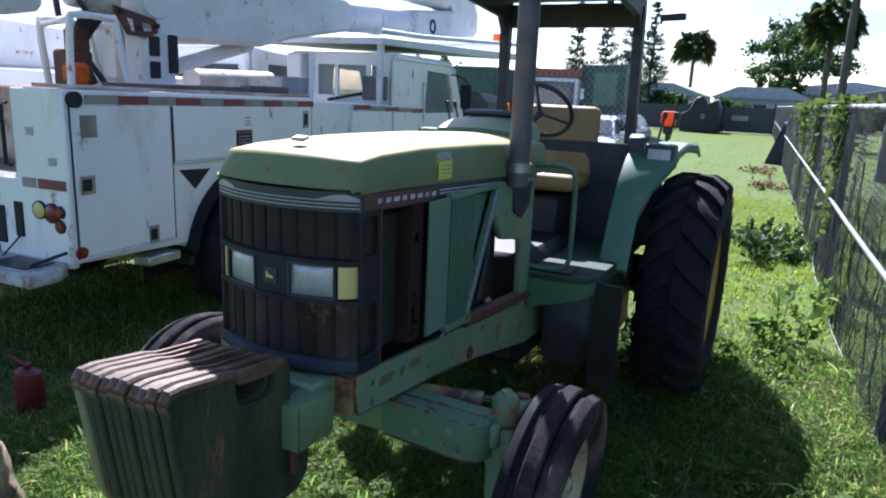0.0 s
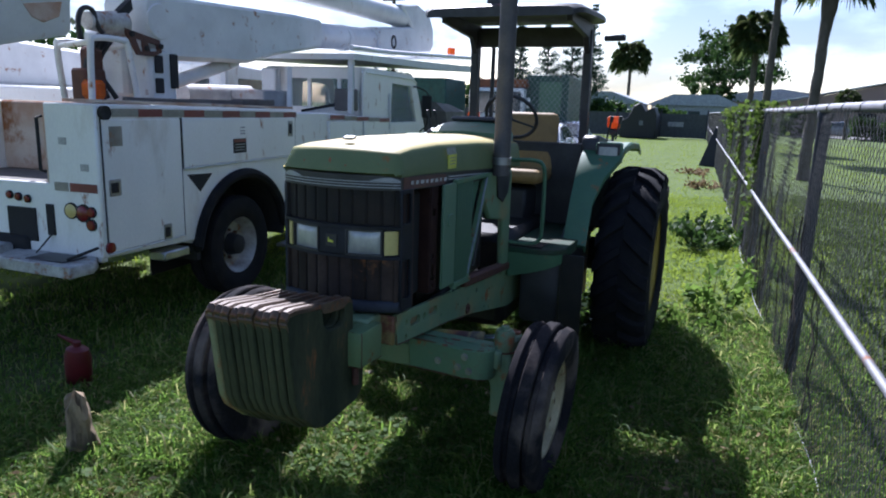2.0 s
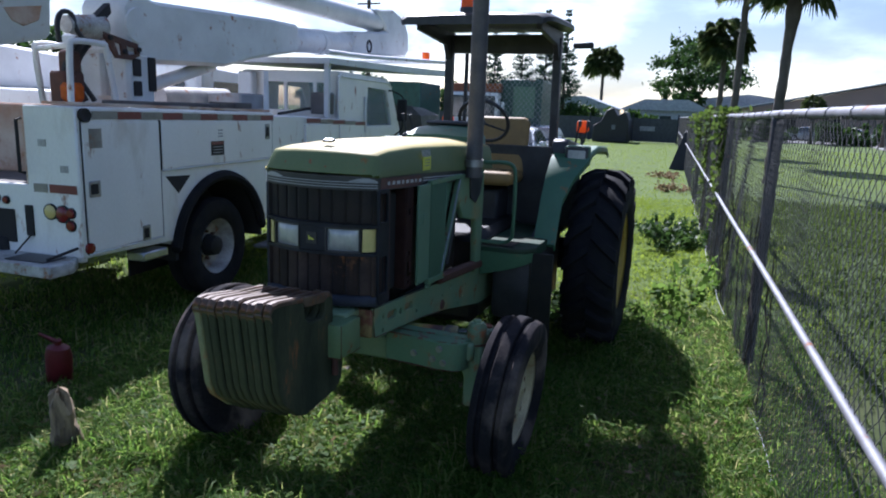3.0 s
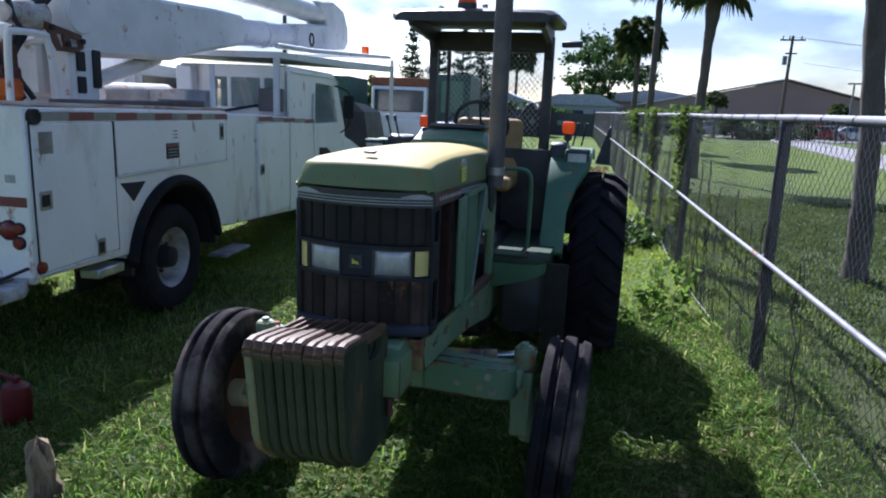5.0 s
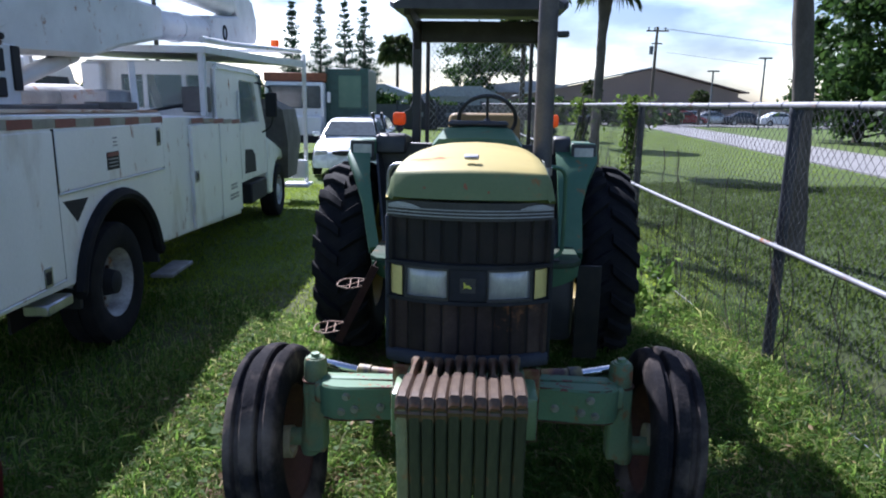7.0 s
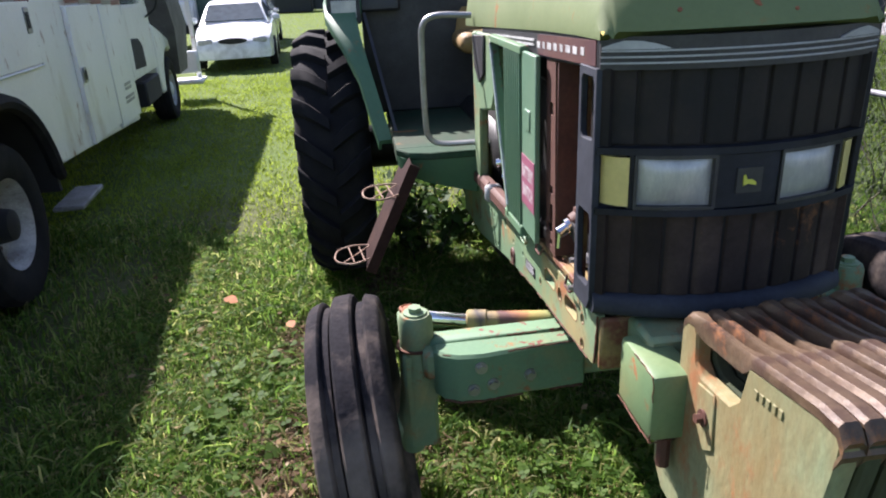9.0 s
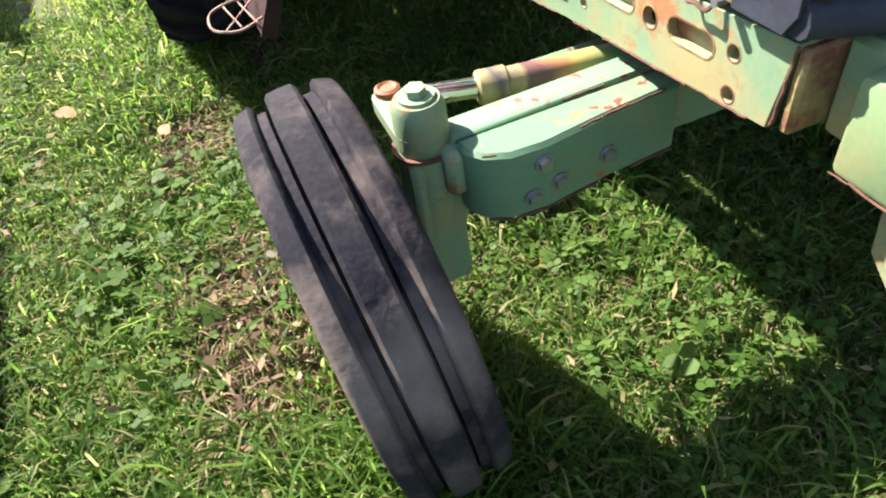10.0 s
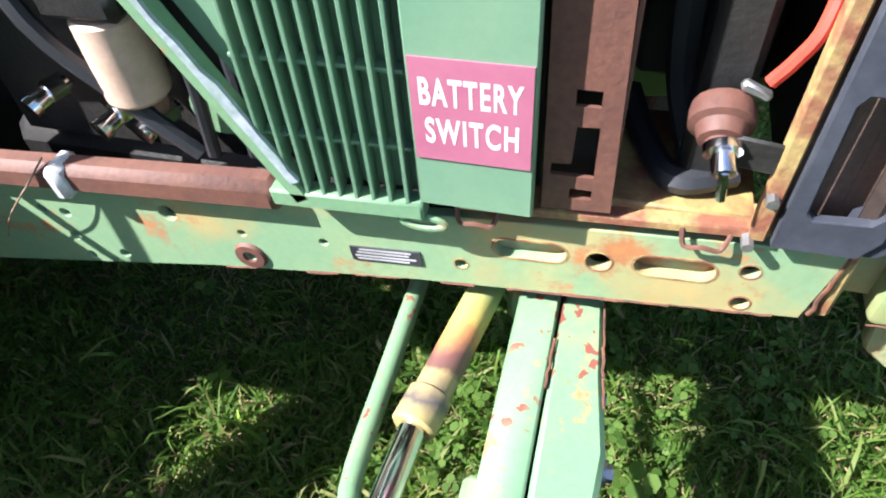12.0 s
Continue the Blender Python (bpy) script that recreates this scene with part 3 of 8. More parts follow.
def soup(name, verts, faces, material, parent=None):
    """A mesh of arrays: verts (n, 3), faces (m, 3 or 4)."""
    me = bpy.data.meshes.new(name)
    verts, faces = np.asarray(verts, dtype=np.float32), np.asarray(faces, dtype=np.int32)
    k = faces.shape[1]
    me.vertices.add(len(verts))
    me.vertices.foreach_set("co", verts.ravel())
    me.loops.add(faces.size)
    me.loops.foreach_set("vertex_index", faces.ravel())
    me.polygons.add(len(faces))
    me.polygons.foreach_set("loop_start", np.arange(0, faces.size, k, dtype=np.int32))
    me.update(calc_edges=True)
    me.materials.append(material)
    ob = new(name, me)
    if parent:
        ob.parent = parent
    return ob


def leaves(centres, size, rng, aspect=0.55, flat=0.0):
    """Small four-sided leaves, one at each centre, turned at random."""
    n = len(centres)
    a = rng.normal(size=(n, 3))
    a[:, 2] *= 1 - flat
    a /= np.linalg.norm(a, axis=1)[:, None]
    b = rng.normal(size=(n, 3))
    b -= (a * b).sum(1)[:, None] * a
    b /= np.linalg.norm(b, axis=1)[:, None]
    s = size * rng.uniform(0.6, 1.4, n)[:, None]
    v = np.stack([centres - a * s, centres + b * s * aspect, centres + a * s, centres - b * s * aspect], 1).reshape(-1, 3)
    return v, np.arange(4 * n).reshape(-1, 4)


# ---- ground ----
def ground_z(x, y):
    x, y = np.asarray(x, float), np.asarray(y, float)
    near = np.exp(-((y - 3) / 14.0) ** 2)
    rise = 0.09 * np.clip((x - 1.25) / 0.6, 0, 1) * np.clip(1 - (x - 2.4) / 3.0, 0, 1)
    fall = -0.12 * np.clip((0.30 - x) / 1.35, 0, 1)
    lumps = 0.012 * np.sin(2.1 * x + 0.7) * np.cos(1.7 * y) + 0.01 * np.sin(4.7 * x - 1.1 * y)
    return (rise + fall + lumps) * near - 0.02


def make_ground():
    xs = np.unique(np.concatenate([[-1500, -600, -250, -120, -60, -35, -22, -15, -11, -8.5], np.linspace(-7, 7, 71), [8.5, 11, 15, 22, 35, 60, 120, 250, 600, 1500]]))
    ys = np.unique(np.concatenate([[-1500, -500, -150, -60, -30, -15, -9], np.linspace(-6, 14, 101), [16, 19, 23, 28, 35, 45, 60, 90, 150, 400, 1500]]))
    gx, gy = np.meshgrid(xs, ys)
    v = np.stack([gx, gy, ground_z(gx, gy)], -1).reshape(-1, 3)
    nx = len(xs)
    i = (np.arange(len(ys) - 1)[:, None] * nx + np.arange(nx - 1)[None]).ravel()
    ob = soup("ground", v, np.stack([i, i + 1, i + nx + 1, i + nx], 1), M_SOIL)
    ob.data.shade_smooth()
    tagged(ob, "green grassy ground of an open yard", "ground", kind="structure")


make_ground()

# ---- tractor ----
tractor = thing("tractor", "old green farm tractor with faded hood and black canopy", "tractor")


def bow(x):
    return -0.485 + 0.075 * (x / 0.28) ** 2


def bowed(bm, x0, x1, z0, z1, d0, d1, n=12):
    """A band across the nose, that follows its curve, from d0 to d1 behind it."""
    rings = []
    for i in range(n + 1):
        x = x0 + (x1 - x0) * i / n
        y = bow(x)
        rings.append([(x, y + d0, z0), (x, y + d1, z0), (x, y + d1, z1), (x, y + d0, z1)])
    loft(bm, rings)


def hood_shape(bm):
    sec = [(-0.480, 1.446, 1.452, 1.456), (-0.474, 1.446, 1.468, 1.474), (-0.440, 1.446, 1.520, 1.534), (-0.432, 1.446, 1.528, 1.543), (-0.420, 1.446, 1.532, 1.549), (-0.30, 1.445, 1.545, 1.566),
           (0.0, 1.437, 1.552, 1.582), (0.5, 1.415, 1.543, 1.580), (1.0, 1.392, 1.526, 1.564), (1.24, 1.382, 1.513, 1.548)]
    rings = []
    for y, zb, zs, zt in sec:
        k = max(0.0, min(1.0, (0.1 - y) / 0.58))
        w = 0.283
        h = [(1.0, zb - 0.006), (1.002, zb + 0.010), (0.985, zb + 0.35 * (zs - zb)), (0.955, zb + 0.75 * (zs - zb)), (0.927, zs - 0.010), (0.915, zs - 0.003), (0.895, zs + 0.003), (0.75, zs + 0.45 * (zt - zs)), (0.4, zt - 0.14 * (zt - zs)), (0.0, zt)]
        ring = []
        for s in (1, -1):
            for f, z in (h if s == 1 else h[-2::-1]):
                ring.append((s * f * w, y + 0.075 * k * (f ** 2), z))
        rings.append(ring)
    loft(bm, rings)


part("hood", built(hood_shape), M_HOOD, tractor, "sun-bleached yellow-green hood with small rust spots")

# badge on the hood, a raised plain plate
part("badge", built(box, (0.0, -0.33, 1.583), (0.05, 0.035, 0.012), 0.004, Matrix.Rotation(radians(12), 4, "X")), M_STEEL, tractor)

# black band below the hood, with its stripes
bm = bmesh.new()
bowed(bm, -0.279, 0.279, 1.385, 1.445, 0.012, 0.05)
for s in (-1, 1):
    box(bm, (s * 0.272, 0.24, 1.395), (0.016, 1.26, 0.075), 0.003, Matrix.Rotation(radians(-2.4), 4, "X"))
nose_band = part("nose_band", bm, M_BLACK, tractor)
for i, z in enumerate((1.396, 1.407, 1.418)):
    part("stripe", built(bowed, -0.278, 0.278, z, z + 0.0032, 0.009, 0.016), M_SILVER, nose_band)
for s in (-1, 1):
    bm = bmesh.new()
    loft(bm, [[(s * x, bow(x) + 0.0085, 1.4225), (s * x, bow(x) + 0.015, 1.4225), (s * x, bow(x) + 0.015, 1.4225 + h), (s * x, bow(x) + 0.0085, 1.4225 + h)] for x, h in ((0.165, 0.002), (0.19, 0.010), (0.215, 0.015), (0.24, 0.016), (0.262, 0.010), (0.277, 0.004))])
    part("emblem_stripe", bm, M_SILVER, nose_band, "worn silver patch over the stripes")
    part("side_decal", built(box, (s * 0.2808, -0.16, 1.405), (0.0022, 0.44, 0.048), 0, Matrix.Rotation(radians(-2.4), 4, "X")), M_MAROON, nose_band, "faded red-brown side decal", smooth=False)
for s in (-1, 1):
    for i in range(8):
        y = -0.30 + i * 0.05
        part("letter_bar", built(box, (s * 0.2815, y, 1.411 - 0.042 * (y + 0.3)), (0.003, 0.022 + 0.006 * (i % 3), 0.015)), M_DECALW, nose_band, smooth=False)
    for k in range(2):
        part("side_stripe", built(box, (s * 0.2815, 0.37, 1.392 - 0.012 * k), (0.003, 0.55, 0.005), 0, Matrix.Rotation(radians(-2.4), 4, "X")), M_DECALW, nose_band, smooth=False)

# nose: upper and lower grille of broad soft ribs, lamp strip, bezel
def grille_panel(name, x0, z0, z1, count, material, label):
    bm = bmesh.new()
    bowed(bm, -x0, x0, z0, z1, 0.030, 0.05)
    g = part(name, bm, M_GRILLE, tractor, label)
    pitch = 2 * (x0 - 0.006) / count
    for i in range(count):
        x = -x0 + 0.006 + pitch * (i + 0.5)
        bm = bmesh.new()
        rings = []
        for f, d in ((-0.46, 0.0), (-0.40, 0.006), (-0.28, 0.0085), (0.28, 0.0085), (0.40, 0.006), (0.46, 0.0)):
            xx = x + f * pitch
            y = bow(xx) + 0.031
            rings.append([(xx, y, z0 + 0.006), (xx, y - d, z0 + 0.008), (xx, y - d, z1 - 0.004), (xx, y, z1 - 0.002)])
        loft(bm, rings)
        part("grille_rib", bm, material, g)
    return g


grille_panel("upper_grille", 0.272, 1.236, 1.392, 9, M_GRILLE, "sooty black ribbed upper grille")
grille_panel("lower_grille", 0.266, 0.915, 1.106, 9, M_GRILLE2, "dirty brown-black ribbed lower grille")
bm = bmesh.new()
bowed(bm, -0.281, 0.281, 1.224, 1.238, 0.006, 0.05)
bowed(bm, -0.281, 0.281, 1.100, 1.113, 0.006, 0.05)
bowed(bm, -0.281, 0.281, 1.112, 1.225, 0.028, 0.05)
for s in (-1, 1):
    bowed(bm, s * 0.215, s * 0.222, 1.113, 1.224, 0.012, 0.05, 2)
part("bezel", bm, M_BEZEL_SHADE, tractor, "black plastic surround of the headlights")
bm = bmesh.new()
rings = []
for i in range(17):
    x = -0.280 + 0.560 * i / 16
    y = bow(x)
    rings.append([(x, y + 0.06, 0.874), (x, y + 0.008, 0.876), (x, y + 0.000, 0.884), (x, y - 0.002, 0.898), (x, y + 0.004, 0.914), (x, y + 0.014, 0.921), (x, y + 0.06, 0.921)])
loft(bm, rings)
part("bezel_sill", bm, M_BEZEL_SUN, tractor, "scuffed slate-grey sill under the grille")
part("lamp_bridge", built(bowed, -0.062, 0.062, 1.116, 1.222, 0.010, 0.04), M_BEZEL_SHADE, tractor)
emb = part("emblem_plate", built(bowed, -0.026, 0.026, 1.145, 1.195, 0.006, 0.012, 3), M_BLACK, tractor)
part("emblem_mark", built(slab, [(-0.013, 1.160), (-0.004, 1.164), (0.012, 1.160), (0.013, 1.165), (0.004, 1.172), (-0.006, 1.172), (-0.010, 1.182), (-0.014, 1.180)], "y", -0.4812, -0.478), M_YLABEL, emb, "small worn yellow mark")


def lamp_glass(s):
    """A slightly domed lens with its rim."""
    bm = bmesh.new()
    grid = []
    nu, nv = 10, 7
    for j in range(nv + 1):
        v = -1 + 2 * j / nv
        row = []
        for i in range(nu + 1):
            u = -1 + 2 * i / nu
            x = s * (0.140 + 0.071 * u)
            row.append(bm.verts.new((x, bow(x) + 0.020 - 0.011 * (1 - u ** 4) * (1 - v ** 4), 1.169 + 0.050 * v)))
        grid.append(row)
    for j in range(nv):
        for i in range(nu):
            bm.faces.new((grid[j][i], grid[j][i + 1], grid[j + 1][i + 1], grid[j + 1][i]))
    bmesh.ops.recalc_face_normals(bm, faces=bm.faces[:])
    if bm.faces[0].normal.y > 0:
        bmesh.ops.reverse_faces(bm, faces=bm.faces[:])
    bmesh.ops.solidify(bm, geom=bm.faces[:], thickness=0.004)
    return bm


for s in (-1, 1):
    lamp = part("headlight", lamp_glass(s), M_LENS, tractor, "rectangular headlight with dusty glass")
    for z in (1.114, 1.217):
        part("lens_rim", built(bowed, s * 0.066, s * 0.214, z, z + 0.007, 0.006, 0.024, 6), M_BLACK, lamp)
    for x in (0.064, 0.209):
        part("lens_rim", built(bowed, s * x, s * (x + 0.006), 1.116, 1.222, 0.006, 0.024, 2), M_BLACK, lamp)
    bm = bmesh.new()
    rings = []
    for x, dy in ((0.224, 0.004), (0.240, 0.006), (0.256, 0.014), (0.270, 0.030), (0.283, 0.054)):
        rings.append([(s * x, bow(x) + 0.002 + dy, 1.120), (s * x, -0.315, 1.120), (s * x, -0.315, 1.219), (s * x, bow(x) + 0.002 + dy, 1.219)])
    loft(bm, rings)
    part("side_marker", bm, M_AMBER, tractor, "faded amber corner lens")
    # rounded corner of the grille in front of the side window
    for z0, z1, m_ in ((1.240, 1.388, M_GRILLE), (0.921, 1.100, M_GRILLE2)):
        bm = bmesh.new()
        loft(bm, [[(s * x, y, z0), (s * (x - 0.012), y + 0.012, z0), (s * (x - 0.012), y + 0.012, z1), (s * x, y, z1)] for x, y in ((0.262, -0.412), (0.270, -0.404), (0.276, -0.394), (0.2795, -0.380))])
        part("grille_corner", bm, m_, tractor)

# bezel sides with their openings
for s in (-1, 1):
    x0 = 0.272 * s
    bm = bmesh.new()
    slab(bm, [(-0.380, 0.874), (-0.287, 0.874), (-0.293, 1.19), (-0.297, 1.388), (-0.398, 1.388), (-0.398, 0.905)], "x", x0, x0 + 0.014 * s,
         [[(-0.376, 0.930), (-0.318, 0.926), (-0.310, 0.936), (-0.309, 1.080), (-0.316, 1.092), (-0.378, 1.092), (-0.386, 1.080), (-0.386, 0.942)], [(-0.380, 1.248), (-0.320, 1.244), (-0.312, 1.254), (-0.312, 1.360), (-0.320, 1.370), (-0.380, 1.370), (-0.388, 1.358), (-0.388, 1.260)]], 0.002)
    # Sunlit copy on the left frame, shaded copy on the right.
    part("bezel_side", bm, M_BEZEL_SUN if s < 0 else M_BEZEL_SHADE, tractor, "scuffed side frame of the nose in the sunlit grey" if s < 0 else "side frame of the nose in the shaded black")
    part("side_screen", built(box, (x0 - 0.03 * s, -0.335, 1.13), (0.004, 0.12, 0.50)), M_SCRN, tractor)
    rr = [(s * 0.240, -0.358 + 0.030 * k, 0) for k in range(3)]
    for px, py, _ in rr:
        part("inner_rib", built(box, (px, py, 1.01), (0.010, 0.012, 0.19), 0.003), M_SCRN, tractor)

# frame rails with their holes
for s in (-1, 1):
    o = [(-0.388, 0.858), (0.16, 0.818), (0.62, 0.785), (1.15, 0.735), (1.60, 0.695), (1.60, 0.47), (1.15, 0.495), (0.55, 0.612), (0.20, 0.665), (-0.366, 0.723)]
    holes = [ring2(-0.285, 0.800, 0.0125), ring2(-0.288, 0.735, 0.0125), slot2(-0.193, 0.784, 0.034, 0.019, -0.05), ring2(-0.094, 0.775, 0.018), slot2(0.002, 0.776, 0.034, 0.018, -0.07),
             ring2(0.103, 0.724, 0.010), ring2(0.325, 0.722, 0.007), ring2(0.468, 0.660, 0.012), ring2(0.47, 0.712, 0.007), ring2(0.600, 0.732, 0.016), ring2(0.82, 0.690, 0.010),
             ring2(0.83, 0.630, 0.010), ring2(0.82, 0.580, 0.009), ring2(0.74, 0.600, 0.010), ring2(0.87, 0.690, 0.010)]
    part("frame_rail", built(slab, o, "x", s * 0.243, s * 0.261, holes, 0.0015), M_PALE, tractor, "pale green steel frame rail with bolt holes and rust stains")
    part("rust_boss", built(lathe, [(0.0125, 0), (0.030, 0), (0.026, 0.006), (0.0125, 0.006)], 20, pose(s * 0.2615, 0.468, 0.660, 0, 0, 0 if s > 0 else 180), True), M_RUST, tractor)
    for y, z in ((-0.193, 0.780), (0.002, 0.772)):
        part("slot_backing", built(slab, slot2(y, z, 0.036, 0.021, -0.05), "x", s * 0.232, s * 0.2425), M_STAINED, tractor)
for y, z, lx, r in ((-0.193, 0.784, 0.034, 0.019), (0.002, 0.776, 0.034, 0.018)):
    part("rust_rim", built(slab, slot2(y, z, lx, r + 0.0035, -0.06), "x", -0.2618, -0.2608, [slot2(y, z, lx, r, -0.06)]), M_LEDGE, tractor)
for y, z, r in ((-0.285, 0.800, 0.0125), (-0.288, 0.735, 0.0125), (-0.094, 0.775, 0.018), (0.103, 0.724, 0.010)):
    part("rust_rim", built(slab, ring2(y, z, r + 0.0025), "x", -0.2617, -0.2608, [ring2(y, z, r)]), M_LEDGE, tractor)
# Dark sheet added behind the rail, so its holes look shaded.
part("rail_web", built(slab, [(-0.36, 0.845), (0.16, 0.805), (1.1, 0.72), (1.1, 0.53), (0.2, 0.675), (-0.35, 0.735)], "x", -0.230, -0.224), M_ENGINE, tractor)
part("front_plate", built(box, (0, -0.392, 0.79), (0.514, 0.02, 0.128), 0.006), M_LEDGE, tractor)
part("data_plate", built(box, (-0.2625, 0.222, 0.716), (0.003, 0.115, 0.030), 0.0, Matrix.Rotation(radians(-5), 4, "X")), M_PLATE, tractor, "small dark data plate with worn print")
for k in range(4):
    part("print_bar", built(box, (-0.2645, 0.222 + 0.004 * (k % 2), 0.727 - 0.007 * k), (0.001, 0.085 if k != 2 else 0.10, 0.003), 0.0, Matrix.Rotation(radians(-5), 4, "X")), M_PRINT, tractor, smooth=False)

# ledge on the left rail, brown cover strip, clips
bm = bmesh.new()
box(bm, (-0.245, -0.10, 0.868), (0.05, 0.40, 0.012), 0.003, Matrix.Rotation(radians(-3.5), 4, "X"))
box(bm, (-0.2655, -0.09, 0.8625), (0.008, 0.38, 0.010), 0.002, Matrix.Rotation(radians(-3.5), 4, "X"))
part("side_ledge", bm, M_LEDGE, tractor, "rusty yellow ledge along the frame")
# Near-black box, core and sheet added so the bay reads as deep shade.
part("battery", built(box, (0.13, -0.195, 1.12), (0.20, 0.19, 0.47), 0.012), M_DARK, tractor, "added black box that darkens the battery bay")
part("radiator", built(box, (0, -0.046, 1.135), (0.47, 0.080, 0.47), 0.006), M_GRILLE, tractor, "near-black radiator block that keeps sun out of the bay")
part("bay_wall", built(box, (0, -0.303, 1.115), (0.48, 0.008, 0.48), 0.0), M_DARK, tractor, "added dark sheet that closes the bay behind the headlamps")
part("battery_tray", built(box, (-0.15, -0.17, 0.878), (0.20, 0.20, 0.014), 0.003), M_RUSTY, tractor)
for s in (-1, 1):
    part("cover_strip", built(box, (s * 0.268, 0.78, 0.800), (0.050, 0.84, 0.058), 0.014, Matrix.Rotation(radians(-4.5), 4, "X")), M_RUST, tractor, "brown rusted cover strip")
for y in (0.075, -0.215):
    z = 0.853 - (y + 0.1) * 0.06
    bm = bmesh.new()
    tube(bm, smooth_path([(-0.268, y + 0.028, z + 0.012), (-0.277, y + 0.022, z - 0.012), (-0.280, y, z - 0.008), (-0.277, y - 0.022, z - 0.012), (-0.268, y - 0.030, z + 0.010)], 4), 0.0035, 6)
    part("wire_clip", bm, M_RUST, tractor)
for y, z in ((-0.262, 0.872), (-0.270, 0.945)):
    part("bolt", built(cyl, (-0.270, y, z), (-0.290, y, z), 0.0075, 6), M_STEEL, tractor)

# brown upright with square holes, sloping strut
U = [(-0.098, 0.885), (-0.012, 0.880), (-0.008, 1.39), (-0.084, 1.39)]
hu = [[(-0.070, 1.040), (-0.042, 1.040), (-0.042, 1.062), (-0.070, 1.062)], [(-0.072, 0.938), (-0.020, 0.938), (-0.020, 0.955), (-0.044, 0.957), (-0.046, 1.012), (-0.072, 1.014)],
      [(-0.072, 0.902), (-0.045, 0.902), (-0.045, 0.918), (-0.072, 0.918)], [(-0.066, 1.24), (-0.034, 1.24), (-0.034, 1.27), (-0.066, 1.27)]]
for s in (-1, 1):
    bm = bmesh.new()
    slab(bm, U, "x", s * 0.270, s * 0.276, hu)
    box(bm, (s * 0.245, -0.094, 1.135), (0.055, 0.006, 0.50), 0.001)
    # Right post in a darker brown: that side's shade is put into its colour.
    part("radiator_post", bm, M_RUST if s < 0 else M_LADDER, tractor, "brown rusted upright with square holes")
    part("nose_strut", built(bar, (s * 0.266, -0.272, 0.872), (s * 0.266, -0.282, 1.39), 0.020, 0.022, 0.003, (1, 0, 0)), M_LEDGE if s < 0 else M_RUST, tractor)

# side panels: flat green plate, louvres and their sloping frame
SIDE = {}
for s in (-1, 1):
    x = 0.298 * s
    bm = bmesh.new()
    box(bm, (x, 0.068, 1.130), (0.014, 0.146, 0.49), 0.003)
    box(bm, (x + 0.006 * s, 0.070, 1.205), (0.010, 0.055, 0.055), 0.003)
    SIDE[s] = part("side_panel", bm, M_PANEL, tractor, "green plastic engine side panel")
    bm = bmesh.new()
    for i in range(9):
        y = 0.158 + i * 0.0235
        zb = 0.878 if y < 0.30 else 0.878 + (y - 0.30) / 0.53
        box(bm, (x - 0.004 * s, y, (zb + 1.372) / 2), (0.034, 0.0055, 1.372 - zb), 0.001, Matrix.Rotation(radians(-10 * s), 4, "Z"))
    for z in (0.965, 1.075, 1.185, 1.295):
        y1 = 0.315 + (z - 0.878) * 0.53
        box(bm, (x - 0.010 * s, (0.146 + min(y1, 0.36)) / 2, z), (0.018, min(y1, 0.36) - 0.146, 0.006), 0.001)
    part("louvre", bm, M_PANEL, SIDE[s])
    bm = bmesh.new()
    bar(bm, (x, 0.305, 0.862), (x, 0.575, 1.372), 0.026, 0.030, 0.003, (1, 0, 0))
    box(bm, (x, 0.245, 0.868), (0.030, 0.22, 0.030), 0.004, Matrix.Rotation(radians(-3), 4, "X"))
    box(bm, (x, 0.36, 1.376), (0.026, 0.45, 0.022), 0.003)
    part("panel_frame", bm, M_PALE2, SIDE[s], "chipped pale edge of the panel")
    part("louvre_backing", built(slab, [(0.15, 0.88), (0.30, 0.88), (0.55, 1.365), (0.15, 1.365)], "x", s * 0.268, s * 0.272), M_PANEL, SIDE[s])
    part("latch_loop", built(tube, [(x + 0.004 * s, 0.140 + 0.028 * math.cos(a) * (1 if abs(math.cos(a)) < 0.8 else 1.1), 0.848 + 0.011 * math.sin(a)) for a in [2 * math.pi * k / 14 for k in range(14)]], 0.005, 6, True), M_PALE2, SIDE[s])

rng = np.random.default_rng(17)
for s in (-1, 1):
    top, low = [], []
    for k in range(27):
        f = k / 26
        y, z = 0.322 + 0.245 * f, 0.892 + 0.463 * f
        w = 0.007 + 0.012 * abs(math.sin(5.1 * f + 0.6)) * rng.uniform(0.35, 1.0)
        top.append((y - 0.006, z + 0.003))
        low.append((y - 0.006 - w, z + 0.003 + 0.5 * w))
    bm = bmesh.new()
    loft(bm, [[(s * 0.308, a[0], a[1]), (s * 0.3145, a[0], a[1]), (s * 0.3145, c[0], c[1]), (s * 0.308, c[0], c[1])] for a, c in zip(top, low)])
    part("worn_edge", bm, M_WORN, SIDE[s], "paint worn to pale primer along the sloping edge")
part("cable_tie", built(box, (-0.277, 0.742, 0.806), (0.062, 0.030, 0.064), 0.010, Matrix.Rotation(radians(-4.5), 4, "X")), M_DECALW, tractor, "white strap round the brown strip")
for x, y, z, r in ((-0.009, -0.4575, 1.498, 0.013), (0.185, -0.4270, 1.491, 0.006), (0.06, -0.4640, 1.480, 0.004), (-0.15, -0.4420, 1.488, 0.0045)):
    d = Vector((0.75 * x, -0.85, 0.52)).normalized() * 0.0025
    part("rust_spot", built(cyl, Vector((x, y, z)) - 2 * d, Vector((x, y, z)) + d * 0.6, r, 11), M_ORBR, tractor)

